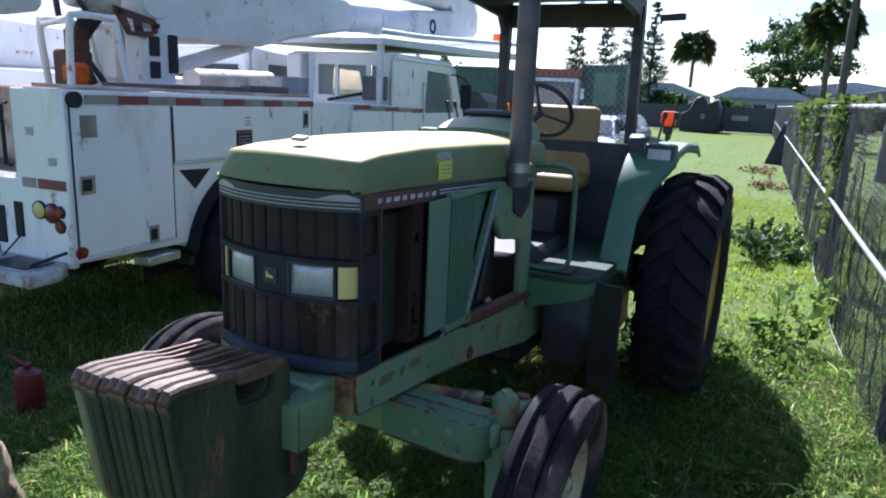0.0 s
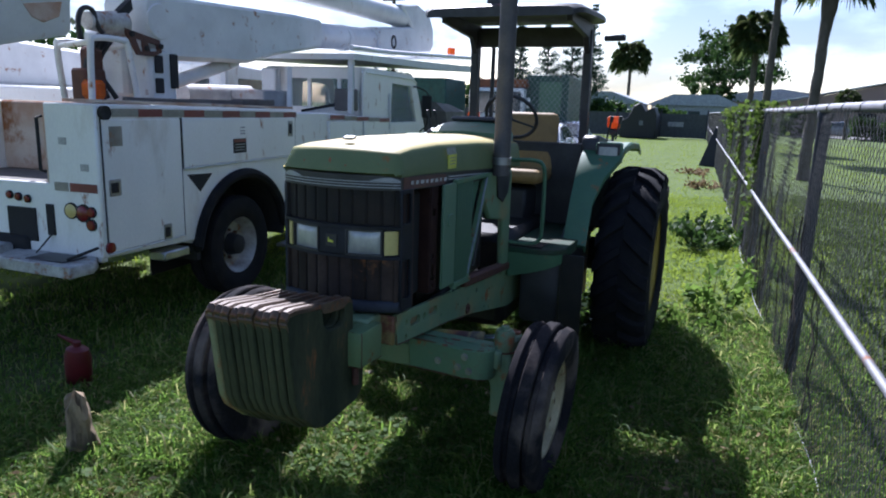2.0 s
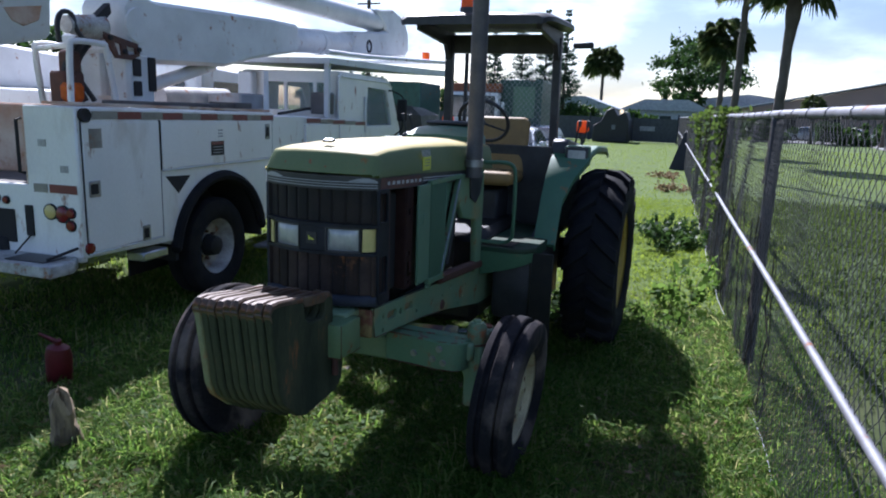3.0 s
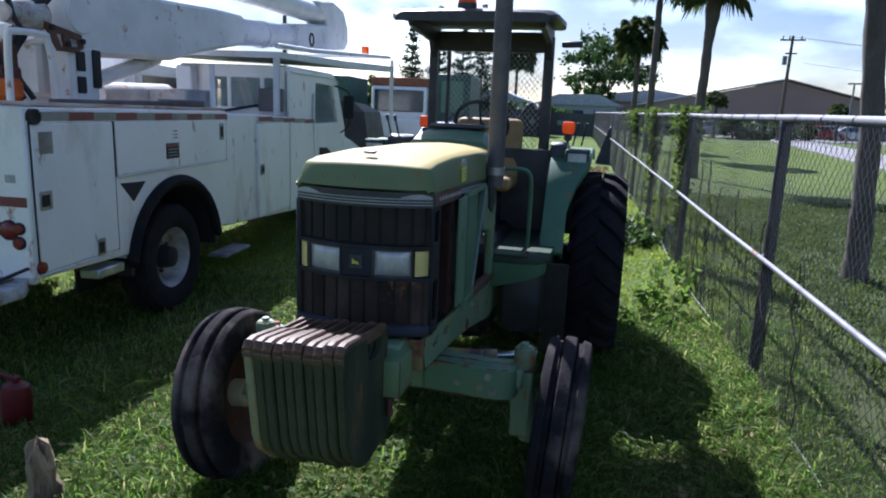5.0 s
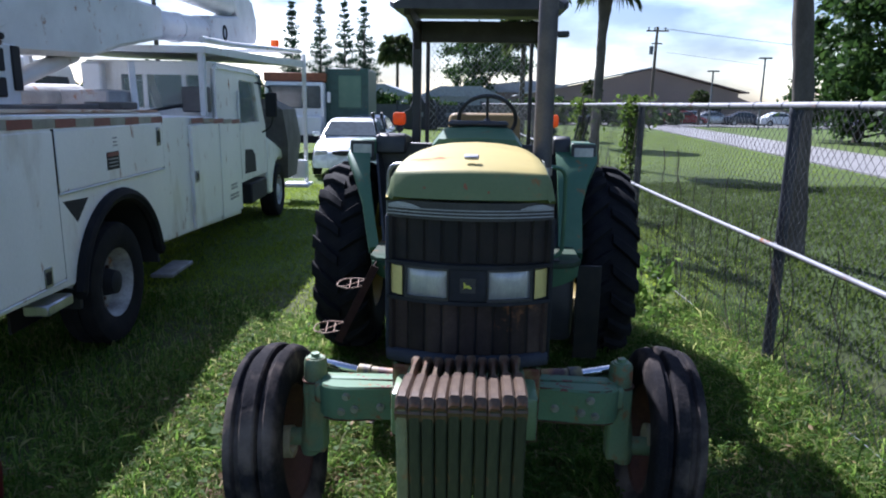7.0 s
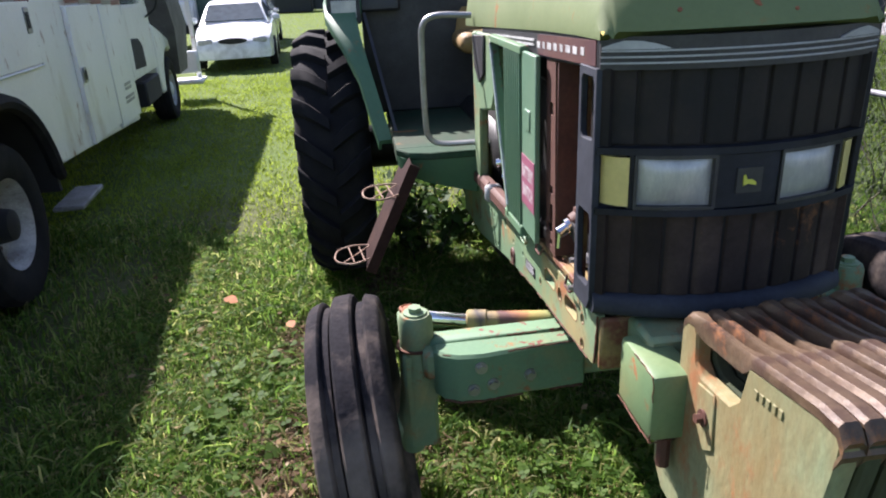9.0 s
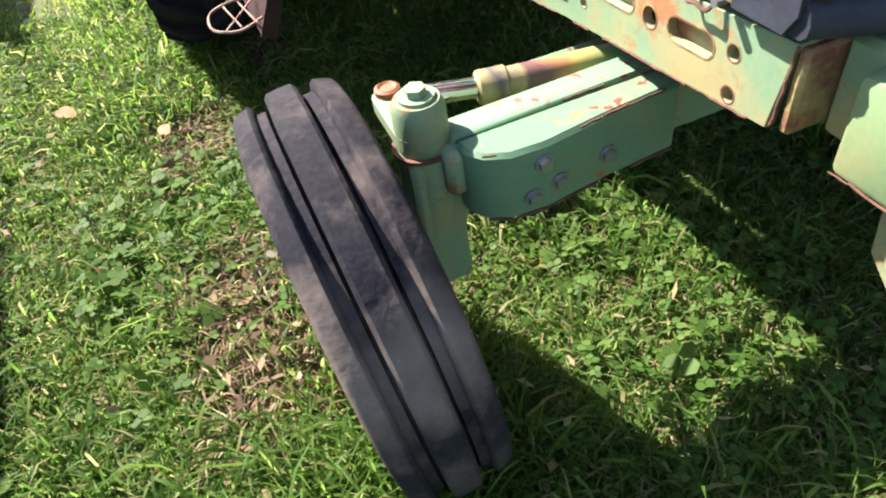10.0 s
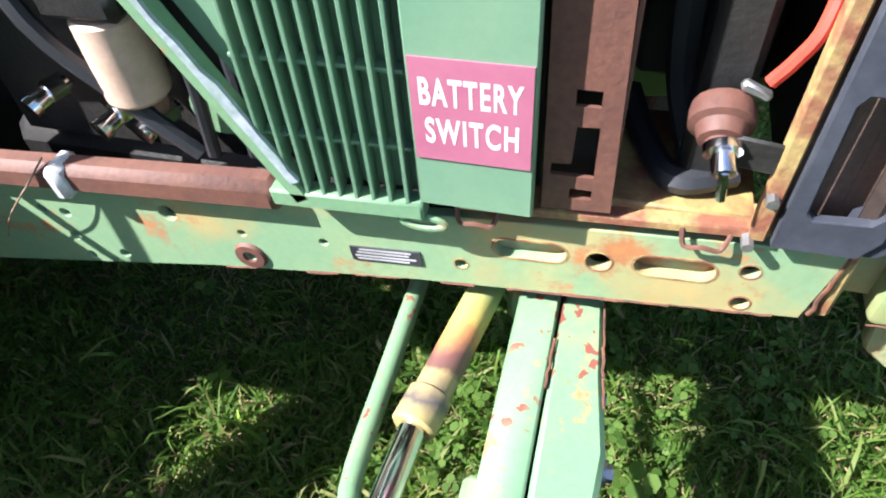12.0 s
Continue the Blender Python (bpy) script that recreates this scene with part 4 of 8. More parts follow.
sign = part("battery_sign", built(box, (-0.3065, 0.068, 1.035), (0.002, 0.137, 0.138), 0.0), M_SIGN, SIDE[-1], "pink-red sticker that reads BATTERY SWITCH")
for k, (word, w) in enumerate((("BATTERY", 0.116), ("SWITCH", 0.108))):
    tc = bpy.data.curves.new("words", "FONT")
    tc.body, tc.size, tc.align_x, tc.align_y, tc.extrude, tc.offset = word, 0.05, "CENTER", "CENTER", 0.0001, 0.0011
    tc.space_character = 1.18
    tob = bpy.data.objects.new("words", tc)
    me = bpy.data.meshes.new_from_object(tob)
    bpy.data.objects.remove(tob)
    me.name = "lettering"
    me.materials.append(M_WHITE)
    co = [v.co.copy() for v in me.vertices]
    wx = max(c.x for c in co) - min(c.x for c in co)
    hy = max(c.y for c in co) - min(c.y for c in co)
    mx = (max(c.x for c in co) + min(c.x for c in co)) / 2
    my = (max(c.y for c in co) + min(c.y for c in co)) / 2
    for v in me.vertices:
        c = v.co
        v.co = (-0.3078 - c.z, 0.068 - (c.x - mx) * w / wx, 1.062 - 0.053 * k + (c.y - my) * 0.036 / hy)
    lt = new("lettering", me)
    lt.parent = sign

# label on the hood's right side
part("paper_label", built(box, (0.284, 0.125, 1.475), (0.002, 0.10, 0.07), 0), M_YLABEL, tractor, "yellow paper label on the hood", smooth=False)
part("paper_label", built(box, (0.2825, 0.115, 1.522), (0.002, 0.11, 0.034), 0, Matrix.Rotation(radians(-12), 4, "Y")), M_LABEL, tractor, smooth=False)
for k in range(3):
    part("print_bar", built(box, (0.2865, 0.125, 1.49 - 0.014 * k), (0.001, 0.07, 0.004)), M_LABEL, tractor, smooth=False)

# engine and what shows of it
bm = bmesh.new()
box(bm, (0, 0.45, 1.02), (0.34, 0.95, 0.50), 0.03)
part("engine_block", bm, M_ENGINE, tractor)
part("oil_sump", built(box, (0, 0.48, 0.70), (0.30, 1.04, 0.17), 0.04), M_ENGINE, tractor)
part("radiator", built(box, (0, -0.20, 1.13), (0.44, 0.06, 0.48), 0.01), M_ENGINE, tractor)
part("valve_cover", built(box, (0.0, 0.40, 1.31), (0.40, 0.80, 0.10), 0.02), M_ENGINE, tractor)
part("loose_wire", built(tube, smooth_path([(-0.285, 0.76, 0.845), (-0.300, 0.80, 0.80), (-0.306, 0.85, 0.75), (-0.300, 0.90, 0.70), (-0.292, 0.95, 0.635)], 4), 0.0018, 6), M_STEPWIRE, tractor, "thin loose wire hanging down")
# Gearbox oversize, side and rear blocks added unseen, to keep the underside dark.
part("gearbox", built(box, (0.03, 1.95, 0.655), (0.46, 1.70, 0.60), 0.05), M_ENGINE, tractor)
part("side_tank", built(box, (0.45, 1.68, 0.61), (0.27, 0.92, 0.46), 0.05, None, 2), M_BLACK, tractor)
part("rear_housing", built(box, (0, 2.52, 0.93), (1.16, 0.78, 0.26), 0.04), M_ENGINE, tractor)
part("rear_axle", built(cyl, (-0.72, 2.5, 0.62), (0.72, 2.5, 0.62), 0.13, 18), M_ENGINE, tractor)
f = part("fuel_filter", built(lathe, [(0, 0), (0.040, 0), (0.047, 0.008), (0.047, 0.125), (0.042, 0.130), (0, 0.130)], 24, pose(-0.225, 0.575, 0.945, 0, -90, 0)), M_FILTER, tractor, "spin-on fuel filter")
part("filter_head", built(box, (-0.225, 0.575, 1.105), (0.10, 0.12, 0.05), 0.012), M_ENGINE, f)
for p, r in ((((-0.20, 0.70, 1.30), (-0.26, 0.68, 1.10), (-0.25, 0.58, 0.95), (-0.24, 0.50, 0.86)), 0.014), (((-0.22, 0.52, 1.25), (-0.25, 0.46, 1.05), (-0.25, 0.47, 0.87)), 0.010),
             (((-0.22, 0.42, 1.10), (-0.245, 0.40, 0.98), (-0.24, 0.41, 0.87)), 0.009), (((-0.10, -0.13, 1.38), (-0.16, -0.14, 1.20), (-0.13, -0.16, 1.0), (-0.2, -0.2, 0.90)), 0.022),
             (((-0.06, -0.10, 0.92), (-0.14, -0.13, 0.90), (-0.22, -0.17, 0.905), (-0.20, -0.24, 0.91)), 0.018), (((0.22, 0.62, 1.3), (0.26, 0.6, 1.1), (0.25, 0.55, 0.88)), 0.014)):
    part("hose", built(tube, smooth_path(p, 6), r, 8), M_HOSE, tractor)
for y, z in ((0.74, 0.925), (0.555, 0.905), (0.63, 0.90)):
    bm = bmesh.new()
    cyl(bm, (-0.19, y, z), (-0.250, y + 0.02, z - 0.01), 0.015, 14)
    cyl(bm, (-0.20, y, z), (-0.225, y + 0.01, z), 0.020, 6)
    cyl(bm, (-0.245, y + 0.018, z - 0.009), (-0.256, y + 0.022, z - 0.011), 0.018, 14)
    part("pipe_fitting", bm, M_CHROME, tractor)
part("pulley", built(lathe, [(0, 0), (0.042, 0), (0.042, 0.02), (0, 0.02)], 20, pose(-0.235, 0.450, 0.94)), M_PALE2, tractor)

# battery isolator in its bay
sw = part("battery_switch", built(lathe, [(0, 0), (0.034, 0), (0.036, 0.006), (0.036, 0.026), (0.028, 0.030), (0.024, 0.046), (0.016, 0.048), (0.016, 0.062), (0, 0.062)], 20, pose(-0.222, -0.200, 1.022, 0, 20, 180)), M_RUST, tractor, "round battery isolator switch with a rusty cap")
part("switch_key", built(lambda b: (cyl(b, (-0.275, -0.204, 1.003), (-0.301, -0.208, 0.990), 0.014, 10), cyl(b, (-0.298, -0.208, 0.991), (-0.302, -0.212, 0.955), 0.006, 6), cyl(b, (-0.270, -0.203, 1.005), (-0.279, -0.204, 1.001), 0.021, 16))), M_CHROME, sw)
part("switch_bracket", built(box, (-0.268, -0.242, 0.995), (0.006, 0.075, 0.042), 0.003, Matrix.Rotation(radians(8), 4, "X")), M_ENGINE, sw)
part("red_cable", built(tube, smooth_path([(-0.238, -0.236, 1.068), (-0.238, -0.252, 1.095), (-0.232, -0.268, 1.13), (-0.20, -0.275, 1.18), (-0.15, -0.26, 1.24)], 5), 0.008, 8), M_RED, tractor, "red battery cable")
part("cable_lug", built(box, (-0.235, -0.226, 1.055), (0.012, 0.035, 0.012), 0.003, Matrix.Rotation(radians(25), 4, "X")), M_STEEL, tractor)

# weight bracket on the front
bm = bmesh.new()
box(bm, (0, -0.462, 0.79), (0.40, 0.122, 0.15), 0.01)
part("weight_bracket", bm, M_PALE, tractor)
for s in (-1, 1):
    part("bracket_box", built(box, (s * 0.19, -0.545, 0.774), (0.092, 0.172, 0.148), 0.012, None, 2), M_BRACK, tractor, "square pale green bracket end")
    part("bracket_bolt", built(cyl, (s * 0.19, -0.60, 0.69), (s * 0.19, -0.60, 0.62), 0.014, 8), M_RUST, tractor)

# front axle
bm = bmesh.new()
box(bm, (0, -0.02, 0.57), (0.40, 0.13, 0.12), 0.012)
box(bm, (0, 0.0, 0.66), (0.16, 0.16, 0.12), 0.02)
part("axle_beam", bm, M_PALE, tractor)
HUBZ = {-1: 0.350, 1: 0.375}
KX = {-1: -0.640, 1: 0.622}
for s in (-1, 1):
    dz = HUBZ[s] - 0.350
    kx = KX[s]
    bm = bmesh.new()
    slab(bm, [(s * x, y) for x, y in ((0.19, -0.0495), (0.603, -0.0520), (0.601, -0.088), (0.580, -0.118), (0.540, -0.138), (0.475, -0.142), (0.36, -0.126), (0.19, -0.112))], "z", 0.500 + dz, 0.643 + dz, (), 0.008)
    part("axle_extension", bm, M_PALE2, tractor, "pale green axle extension with scratched paint")
    bm = bmesh.new()
    slab(bm, [(s * 0.20, 0.648 + dz), (s * 0.60, 0.642 + dz), (s * 0.625, 0.60 + dz), (s * 0.60, 0.52 + dz), (s * 0.20, 0.52 + dz)], "y", -0.0475, 0.016, (), 0.004)
    part("axle_beam_end", bm, M_PALE2, tractor)
    for bx, bz, by in ((0.483, 0.606, 0.1425), (0.451, 0.552, 0.139), (0.504, 0.540, 0.141), (0.348, 0.560, 0.1255)):
        part("bolt", built(lambda b: (cyl(b, (s * bx, -0.118, bz + dz), (s * bx, -by - 0.004, bz + dz), 0.017, 16), cyl(b, (s * bx, -by, bz + dz), (s * bx, -by - 0.013, bz + dz), 0.0125, 6))), M_STEEL, tractor)
    bm = bmesh.new()
    lathe(bm, [(0.0, 0.0), (0.044, 0.0), (0.048, 0.01), (0.047, 0.085), (0.040, 0.10), (0, 0.10)], 24, pose(kx, 0, 0.612 + dz, 0, -90, 0))
    part("kingpin_cap", bm, M_KING, tractor)
    part("kingpin_bolt", built(lambda b: (cyl(b, (kx, 0, 0.711 + dz), (kx, 0, 0.718 + dz), 0.032, 20), cyl(b, (kx, 0, 0.716 + dz), (kx, 0, 0.732 + dz), 0.019, 6))), M_PALE, tractor)
    bm = bmesh.new()
    rings = []
    for z, w, d, xo in ((0.615, 0.052, 0.052, 0), (0.55, 0.055, 0.056, 0.004), (0.47, 0.050, 0.052, -0.006), (0.40, 0.045, 0.048, -0.02), (0.34, 0.048, 0.05, -0.03), (0.28, 0.035, 0.04, -0.03)):
        rings.append([(kx - s * xo + w * math.cos(a), d * math.sin(a), z + dz) for a in [2 * math.pi * k / 18 for k in range(18)]])
    loft(bm, rings)
    box(bm, (s * 0.60, -0.03, 0.585 + dz), (0.06, 0.10, 0.09), 0.012)
    cyl(bm, (kx - s * 0.01, 0, 0.35 + dz), (s * 0.80, 0, 0.35 + dz), 0.038, 16)
    part("spindle", bm, M_PALE, tractor)
    # web under the beam that curves down into the spindle
    bm = bmesh.new()
    arc = [(kx - s * (0.045 + 0.075 * (1 - math.cos(a))), 0.430 + 0.085 * math.sin(a)) for a in [math.pi / 2 * k / 7 for k in range(8)]]
    slab(bm, [(kx + s * 0.045, z + dz) for z in (0.612, 0.30)] + [(x, z + dz) for x, z in [(kx - s * 0.045, 0.30)] + arc + [(kx - s * 0.12, 0.60)]], "y", -0.048, 0.040, (), 0.010)
    part("knuckle_web", bm, M_PALE, tractor)
    bm = bmesh.new()
    bx = kx + s * 0.015
    slab(bm, [(kx + 0.048 * math.cos(a), 0.048 * math.sin(a)) for a in [math.pi + math.pi * k / 10 for k in range(11)]] + [(bx + 0.031 * math.cos(a), 0.125 + 0.031 * math.sin(a)) for a in [math.pi * k / 10 for k in range(11)]], "z", 0.622 + dz, 0.660 + dz, (), 0.006)
    part("steering_arm", bm, M_KING, tractor)
    part("ball_joint", built(lambda b: (lathe(b, [(0, 0), (0.024, 0.0), (0.024, 0.010), (0.018, 0.014), (0.013, 0.010), (0.0, 0.010)], 18, pose(bx, 0.125, 0.660 + dz, 0, -90, 0)), cyl(b, (bx, 0.125, 0.60 + dz), (bx, 0.125, 0.664 + dz), 0.020, 14))), M_ORBR, tractor, "rusty orange ball joint")
    part("steering_cylinder", built(lambda b: (cyl(b, (s * 0.15, 0.066, 0.606 + dz), (s * 0.475, 0.124, 0.606 + dz), 0.029, 24, None, 0.003), cyl(b, (s * 0.420, 0.1145, 0.606 + dz), (s * 0.480, 0.1265, 0.606 + dz), 0.034, 24, None, 0.004))), M_CYL, tractor, "steering cylinder with burnt yellow and red-brown paint")
    part("chrome_rod", built(cyl, (s * 0.46, 0.124, 0.606 + dz), (s * 0.628, 0.128, 0.637 + dz), 0.0205, 24), M_CHROME, tractor, "shiny chrome piston rod")
    part("tie_rod", built(tube, smooth_path([(s * 0.10, 0.207, 0.553 + dz), (s * 0.35, 0.204, 0.558 + dz), (s * 0.575, 0.192, 0.575 + dz), (s * 0.645, 0.140, 0.612 + dz)], 5), 0.0165, 14), M_PALE2, tractor)


def front_wheel(s):
    """Three-ribbed tyre on its rim, axis along x."""
    w = part("front_wheel", built(lathe, [(0.045, -0.05), (0.06, -0.05), (0.06, 0.03), (0.10, 0.03), (0.10, 0.05), (0.045, 0.06)], 20, None, True), M_CREAM, tractor, "cream hub")
    R = 0.372
    prof = [(0.212, -0.070), (0.240, -0.092), (0.290, -0.104), (0.330, -0.100), (0.352, -0.094), (0.357, -0.088),
            (0.365, -0.062), (0.360, -0.056), (0.3475, -0.053), (0.3475, -0.036), (0.334, -0.034), (0.334, -0.030), (0.366, -0.028), (R, -0.022), (R + 0.001, 0.0), (R, 0.022), (0.366, 0.028), (0.334, 0.030), (0.334, 0.034),
            (0.3475, 0.036), (0.3475, 0.053), (0.360, 0.056), (0.365, 0.062), (0.357, 0.088), (0.352, 0.094), (0.330, 0.100), (0.290, 0.104), (0.240, 0.092), (0.212, 0.070)]
    part("tyre", built(lathe, prof, 56), M_TREAD, w, "worn three-ribbed front tyre")
    rp = [(0.215, -0.074), (0.222, -0.070), (0.205, -0.060), (0.195, -0.03), (0.150, 0.0), (0.10, 0.02), (0.06, 0.02), (0.06, 0.03), (0.10, 0.032), (0.152, 0.015), (0.200, 0.03), (0.205, 0.060), (0.222, 0.070), (0.215, 0.074)]
    part("rim", built(lathe, rp[6:], 40), M_CREAM, w, "cream painted steel rim")
    part("inner_rim", built(lathe, rp[:7], 40), M_RUST, w, "rusty brown inner side of the rim")
    for k in range(6):
        a = 2 * math.pi * k / 6
        part("wheel_nut", built(cyl, (0.03, 0.085 * math.cos(a), 0.085 * math.sin(a)), (0.055, 0.085 * math.cos(a), 0.085 * math.sin(a)), 0.013, 6), M_RUST, w)
    w.matrix_local = (pose(0.792, 0.03, 0.392, 0, 4, 0) @ Matrix.Diagonal((0.97, 1.045, 1.045, 1))) if s > 0 else (pose(-0.797, 0.0, 0.320, 0, 6, 180) @ Matrix.Diagonal((1.04, 1.145, 1.145, 1)))
    return w


for s in (-1, 1):
    front_wheel(s)


def rear_wheel(s):
    w = part("rear_wheel", built(lathe, [(0.06, -0.10), (0.13, -0.10), (0.13, -0.02), (0.06, 0.0)], 20, None, True), M_RIM, tractor, "yellow hub")
    R = 0.60
    prof = [(0.345, -0.15), (0.40, -0.178), (0.49, -0.182), (0.555, -0.168), (0.590, -0.13), (0.600, -0.07), (0.602, 0.0), (0.600, 0.07), (0.590, 0.13), (0.555, 0.168), (0.49, 0.182), (0.40, 0.178), (0.345, 0.15)]
    part("tyre", built(lathe, prof, 56), M_TYRE, w, "black rear tyre with deep chevron lugs", smooth=True)
    for side in (-1, 1):
        bm = bmesh.new()
        rings = []
        for i in range(5):
            t = i / 4
            x = side * (0.005 + 0.172 * t)
            r = R - 0.004 - 0.045 * max(0, t - 0.55) / 0.45
            aa = 0.20 * t
            dw = 0.026 + 0.012 * t
            rings.append([(x, rr * math.cos(aa + da), rr * math.sin(aa + da)) for rr, da in ((r - 0.02, -dw / R * 1.25), (r + 0.034, -dw / R * 1.05), (r + 0.040, -dw / R * 0.85), (r + 0.040, dw / R * 0.85), (r + 0.034, dw / R * 1.05), (r - 0.02, dw / R * 1.25))])
        loft(bm, rings)
        lug = part("tread_lug", bm, M_TYRE, w)
        for k in range(22):
            o = lug if k == 0 else new("tread_lug", lug.data)
            o.parent = w
            o.matrix_local = Matrix.Rotation(2 * math.pi * (k + (0.5 if side > 0 else 0)) / 22, 4, "X")
    rp = [(0.35, -0.155), (0.362, -0.150), (0.335, -0.13), (0.32, -0.06), (0.25, -0.02), (0.13, 0.0), (0.05, 0.0), (0.05, 0.015), (0.13, 0.015), (0.255, 0.0), (0.325, 0.06), (0.335, 0.13), (0.362, 0.150), (0.35, 0.155)]
    part("rim", built(lathe, rp, 40), M_RIM, w, "yellow painted rear rim")
    for k in range(8):
        a = 2 * math.pi * k / 8
        part("wheel_nut", built(cyl, (0.0, 0.10 * math.cos(a), 0.10 * math.sin(a)), (0.035, 0.10 * math.cos(a), 0.10 * math.sin(a)), 0.015, 6), M_RUST, w)
    w.matrix_local = pose(0.875 if s > 0 else -0.90, 2.32, 0.64, 0, 0, 0 if s > 0 else 180) @ Matrix.Diagonal((1.04, 1.09, 1.09, 1))
    return w


for s in (-1, 1):
    rear_wheel(s)

# dash cowl, pale tank side, steering wheel
bm = bmesh.new()
rings = []
for y, w, z in ((0.98, 0.24, 1.585), (1.03, 0.235, 1.605), (1.12, 0.22, 1.63), (1.26, 0.20, 1.64), (1.36, 0.19, 1.615)):
    rings.append([(w, y, 1.30), (w, y, z - 0.05), (w * 0.85, y, z - 0.01), (0, y, z), (-w * 0.85, y, z - 0.01), (-w, y, z - 0.05), (-w, y, 1.30)])
loft(bm, rings)
part("dash_cowl", bm, M_GREEN, tractor, "green dashboard cowl")
part("dash_visor", built(box, (0, 1.27, 1.65), (0.34, 0.16, 0.03), 0.012), M_BLACK, tractor)
for s in (-1, 1):
    bm = bmesh.new()
    slab(bm, [(0.60, 1.385), (1.08, 1.365), (1.08, 0.74), (0.97, 0.74), (0.94, 1.08), (0.70, 1.12), (0.60, 1.24)], "x", s * 0.250, s * 0.285, (), 0.008)
    part("cowl_side", bm, M_PALE, tractor, "pale green side cowl")
    bm = bmesh.new()
    slab(bm, [(0.78, 1.37), (1.02, 1.355), (0.99, 1.24), (0.90, 1.19), (0.80, 1.23)], "x", s * 0.285, s * 0.295, (), 0.004)
    part("vent_patch", bm, M_BLACK, tractor)
bm = bmesh.new()
tube(bm, [(0.05 + 0.18 * math.cos(a), 1.75 + 0.11 * math.sin(a), 1.665 - 0.143 * math.sin(a)) for a in [2 * math.pi * k / 28 for k in range(28)]], 0.013, 8, True)
sw2 = part("steering_wheel", bm, M_BLACK, tractor)
bm = bmesh.new()
for a in (0.5, 2.6, 4.71):
    tube(bm, [(0.05, 1.73, 1.65), (0.05 + 0.18 * math.cos(a), 1.75 + 0.11 * math.sin(a), 1.665 - 0.143 * math.sin(a))], 0.008, 6)
cyl(bm, (0.05, 1.735, 1.655), (0, 1.34, 1.48), 0.022, 10)
part("spokes", bm, M_BLACK, sw2)

# exhaust stack on the right
bm = bmesh.new()
tube(bm, [(0.325, 0.74, 1.36), (0.325, 0.74, 2.30), (0.326, 0.735, 2.42), (0.335, 0.715, 2.50), (0.350, 0.685, 2.56)], 0.046, 16)
part("exhaust_pipe", bm, mat("dull_grey_exhaust", (0.085, 0.080, 0.088), 0.6, 0.3, col2=(0.13, 0.115, 0.11), fine_amt=0.2, bump=0.1, rust=0.05), tractor, "dull grey upright exhaust pipe")
part("exhaust_clamp", built(cyl, (0.325, 0.74, 1.42), (0.325, 0.74, 1.46), 0.052, 16), M_STEEL, tractor)

# fenders with lamps
for s in (-1, 1):
    prof = [(1.54, 0.86), (1.60, 1.00), (1.68, 1.15), (1.79, 1.30), (1.93, 1.42), (2.06, 1.48), (2.35, 1.505), (2.78, 1.485), (2.92, 1.43)]
    rings = []
    for a, b in prof:
        t = max(0.0, min(1.0, (a - 1.70) / 0.25))
        xi = 0.61 + 0.12 * min(1.0, (b - 0.86) / 0.52) if s < 0 else 0.515
        xo = xi + (0.065 + 0.095 * t if s < 0 else 0.15 + 0.13 * t)
        rings.append([(s * xi, a, b), (s * (xo - 0.01), a, b), (s * xo, a, b - 0.012), (s * xo, a + 0.006, b - 0.045), (s * (xo - 0.012), a + 0.008, b - 0.045), (s * (xo - 0.015), a + 0.012, b - 0.020), (s * xi, a + 0.014, b - 0.020)])
    bm = bmesh.new()
    loft(bm, rings)
    fen = part("fender", bm, M_GREEN, tractor, "green rear fender")
    g = -0.04 if s < 0 else -0.13
    part("fender_wall", built(lambda b: loft(b, [[(s * (g + x), y0, z) for x, y0, z in ((0.615, ya_, 0.87), (0.63, ya_, 0.87), (0.735, yb_, 1.42), (0.72, yb_, 1.42))] for ya_, yb_ in ((1.56, 1.95), (2.90, 2.90))])), M_BLACK, fen, "black inner fender wall")
    part("work_light", built(box, (s * (0.825 + g), 2.005, 1.440), (0.175, 0.09, 0.145), 0.012), M_GREEN, fen, "square fender lamp in a green box")
    part("lamp_rim", built(slab, [(s * (0.745 + g), 1.375), (s * (0.905 + g), 1.375), (s * (0.905 + g), 1.505), (s * (0.745 + g), 1.505)], "y", 1.948, 1.962), M_BLACK, fen)
    part("lamp_lens", built(box, (s * (0.825 + g), 1.945, 1.440), (0.125, 0.008, 0.085), 0.003), M_LENS, fen, "grey lamp glass")
    bm = bmesh.new()
    slab(bm, [(2.00, 1.42), (2.00, 1.535), (2.06, 1.555), (2.62, 1.50), (2.62, 1.42)], "x", s * 0.50, s * (0.745 + g), (), 0.012)
    con = part("side_console", bm, M_BLACK, fen, "black control console beside the seat")
    for k in range(2):
        part("lever", built(lambda b: (tube(b, [(s * (0.71 - 0.06 * k), 2.12, 1.53), (s * (0.735 - 0.06 * k), 2.10, 1.66)], 0.007, 6), cyl(b, (s * (0.735 - 0.06 * k), 2.10, 1.65), (s * (0.74 - 0.06 * k), 2.095, 1.69), 0.013, 8))), M_BLACK, con)
    bm = bmesh.new()
    box(bm, (s * (0.695 + g), 2.90, 1.635), (0.10, 0.07, 0.10), 0.02, None, 2)
    sig = part("turn_signal", bm, M_ORANGE, tractor, "orange turn signal on a stalk")
    part("signal_stalk", built(lambda b: (box(b, (s * (0.695 + g), 2.90, 1.555), (0.06, 0.05, 0.05), 0.01), cyl(b, (s * (0.695 + g), 2.90, 1.43), (s * (0.695 + g), 2.90, 1.54), 0.012, 8))), M_BLACK, sig)

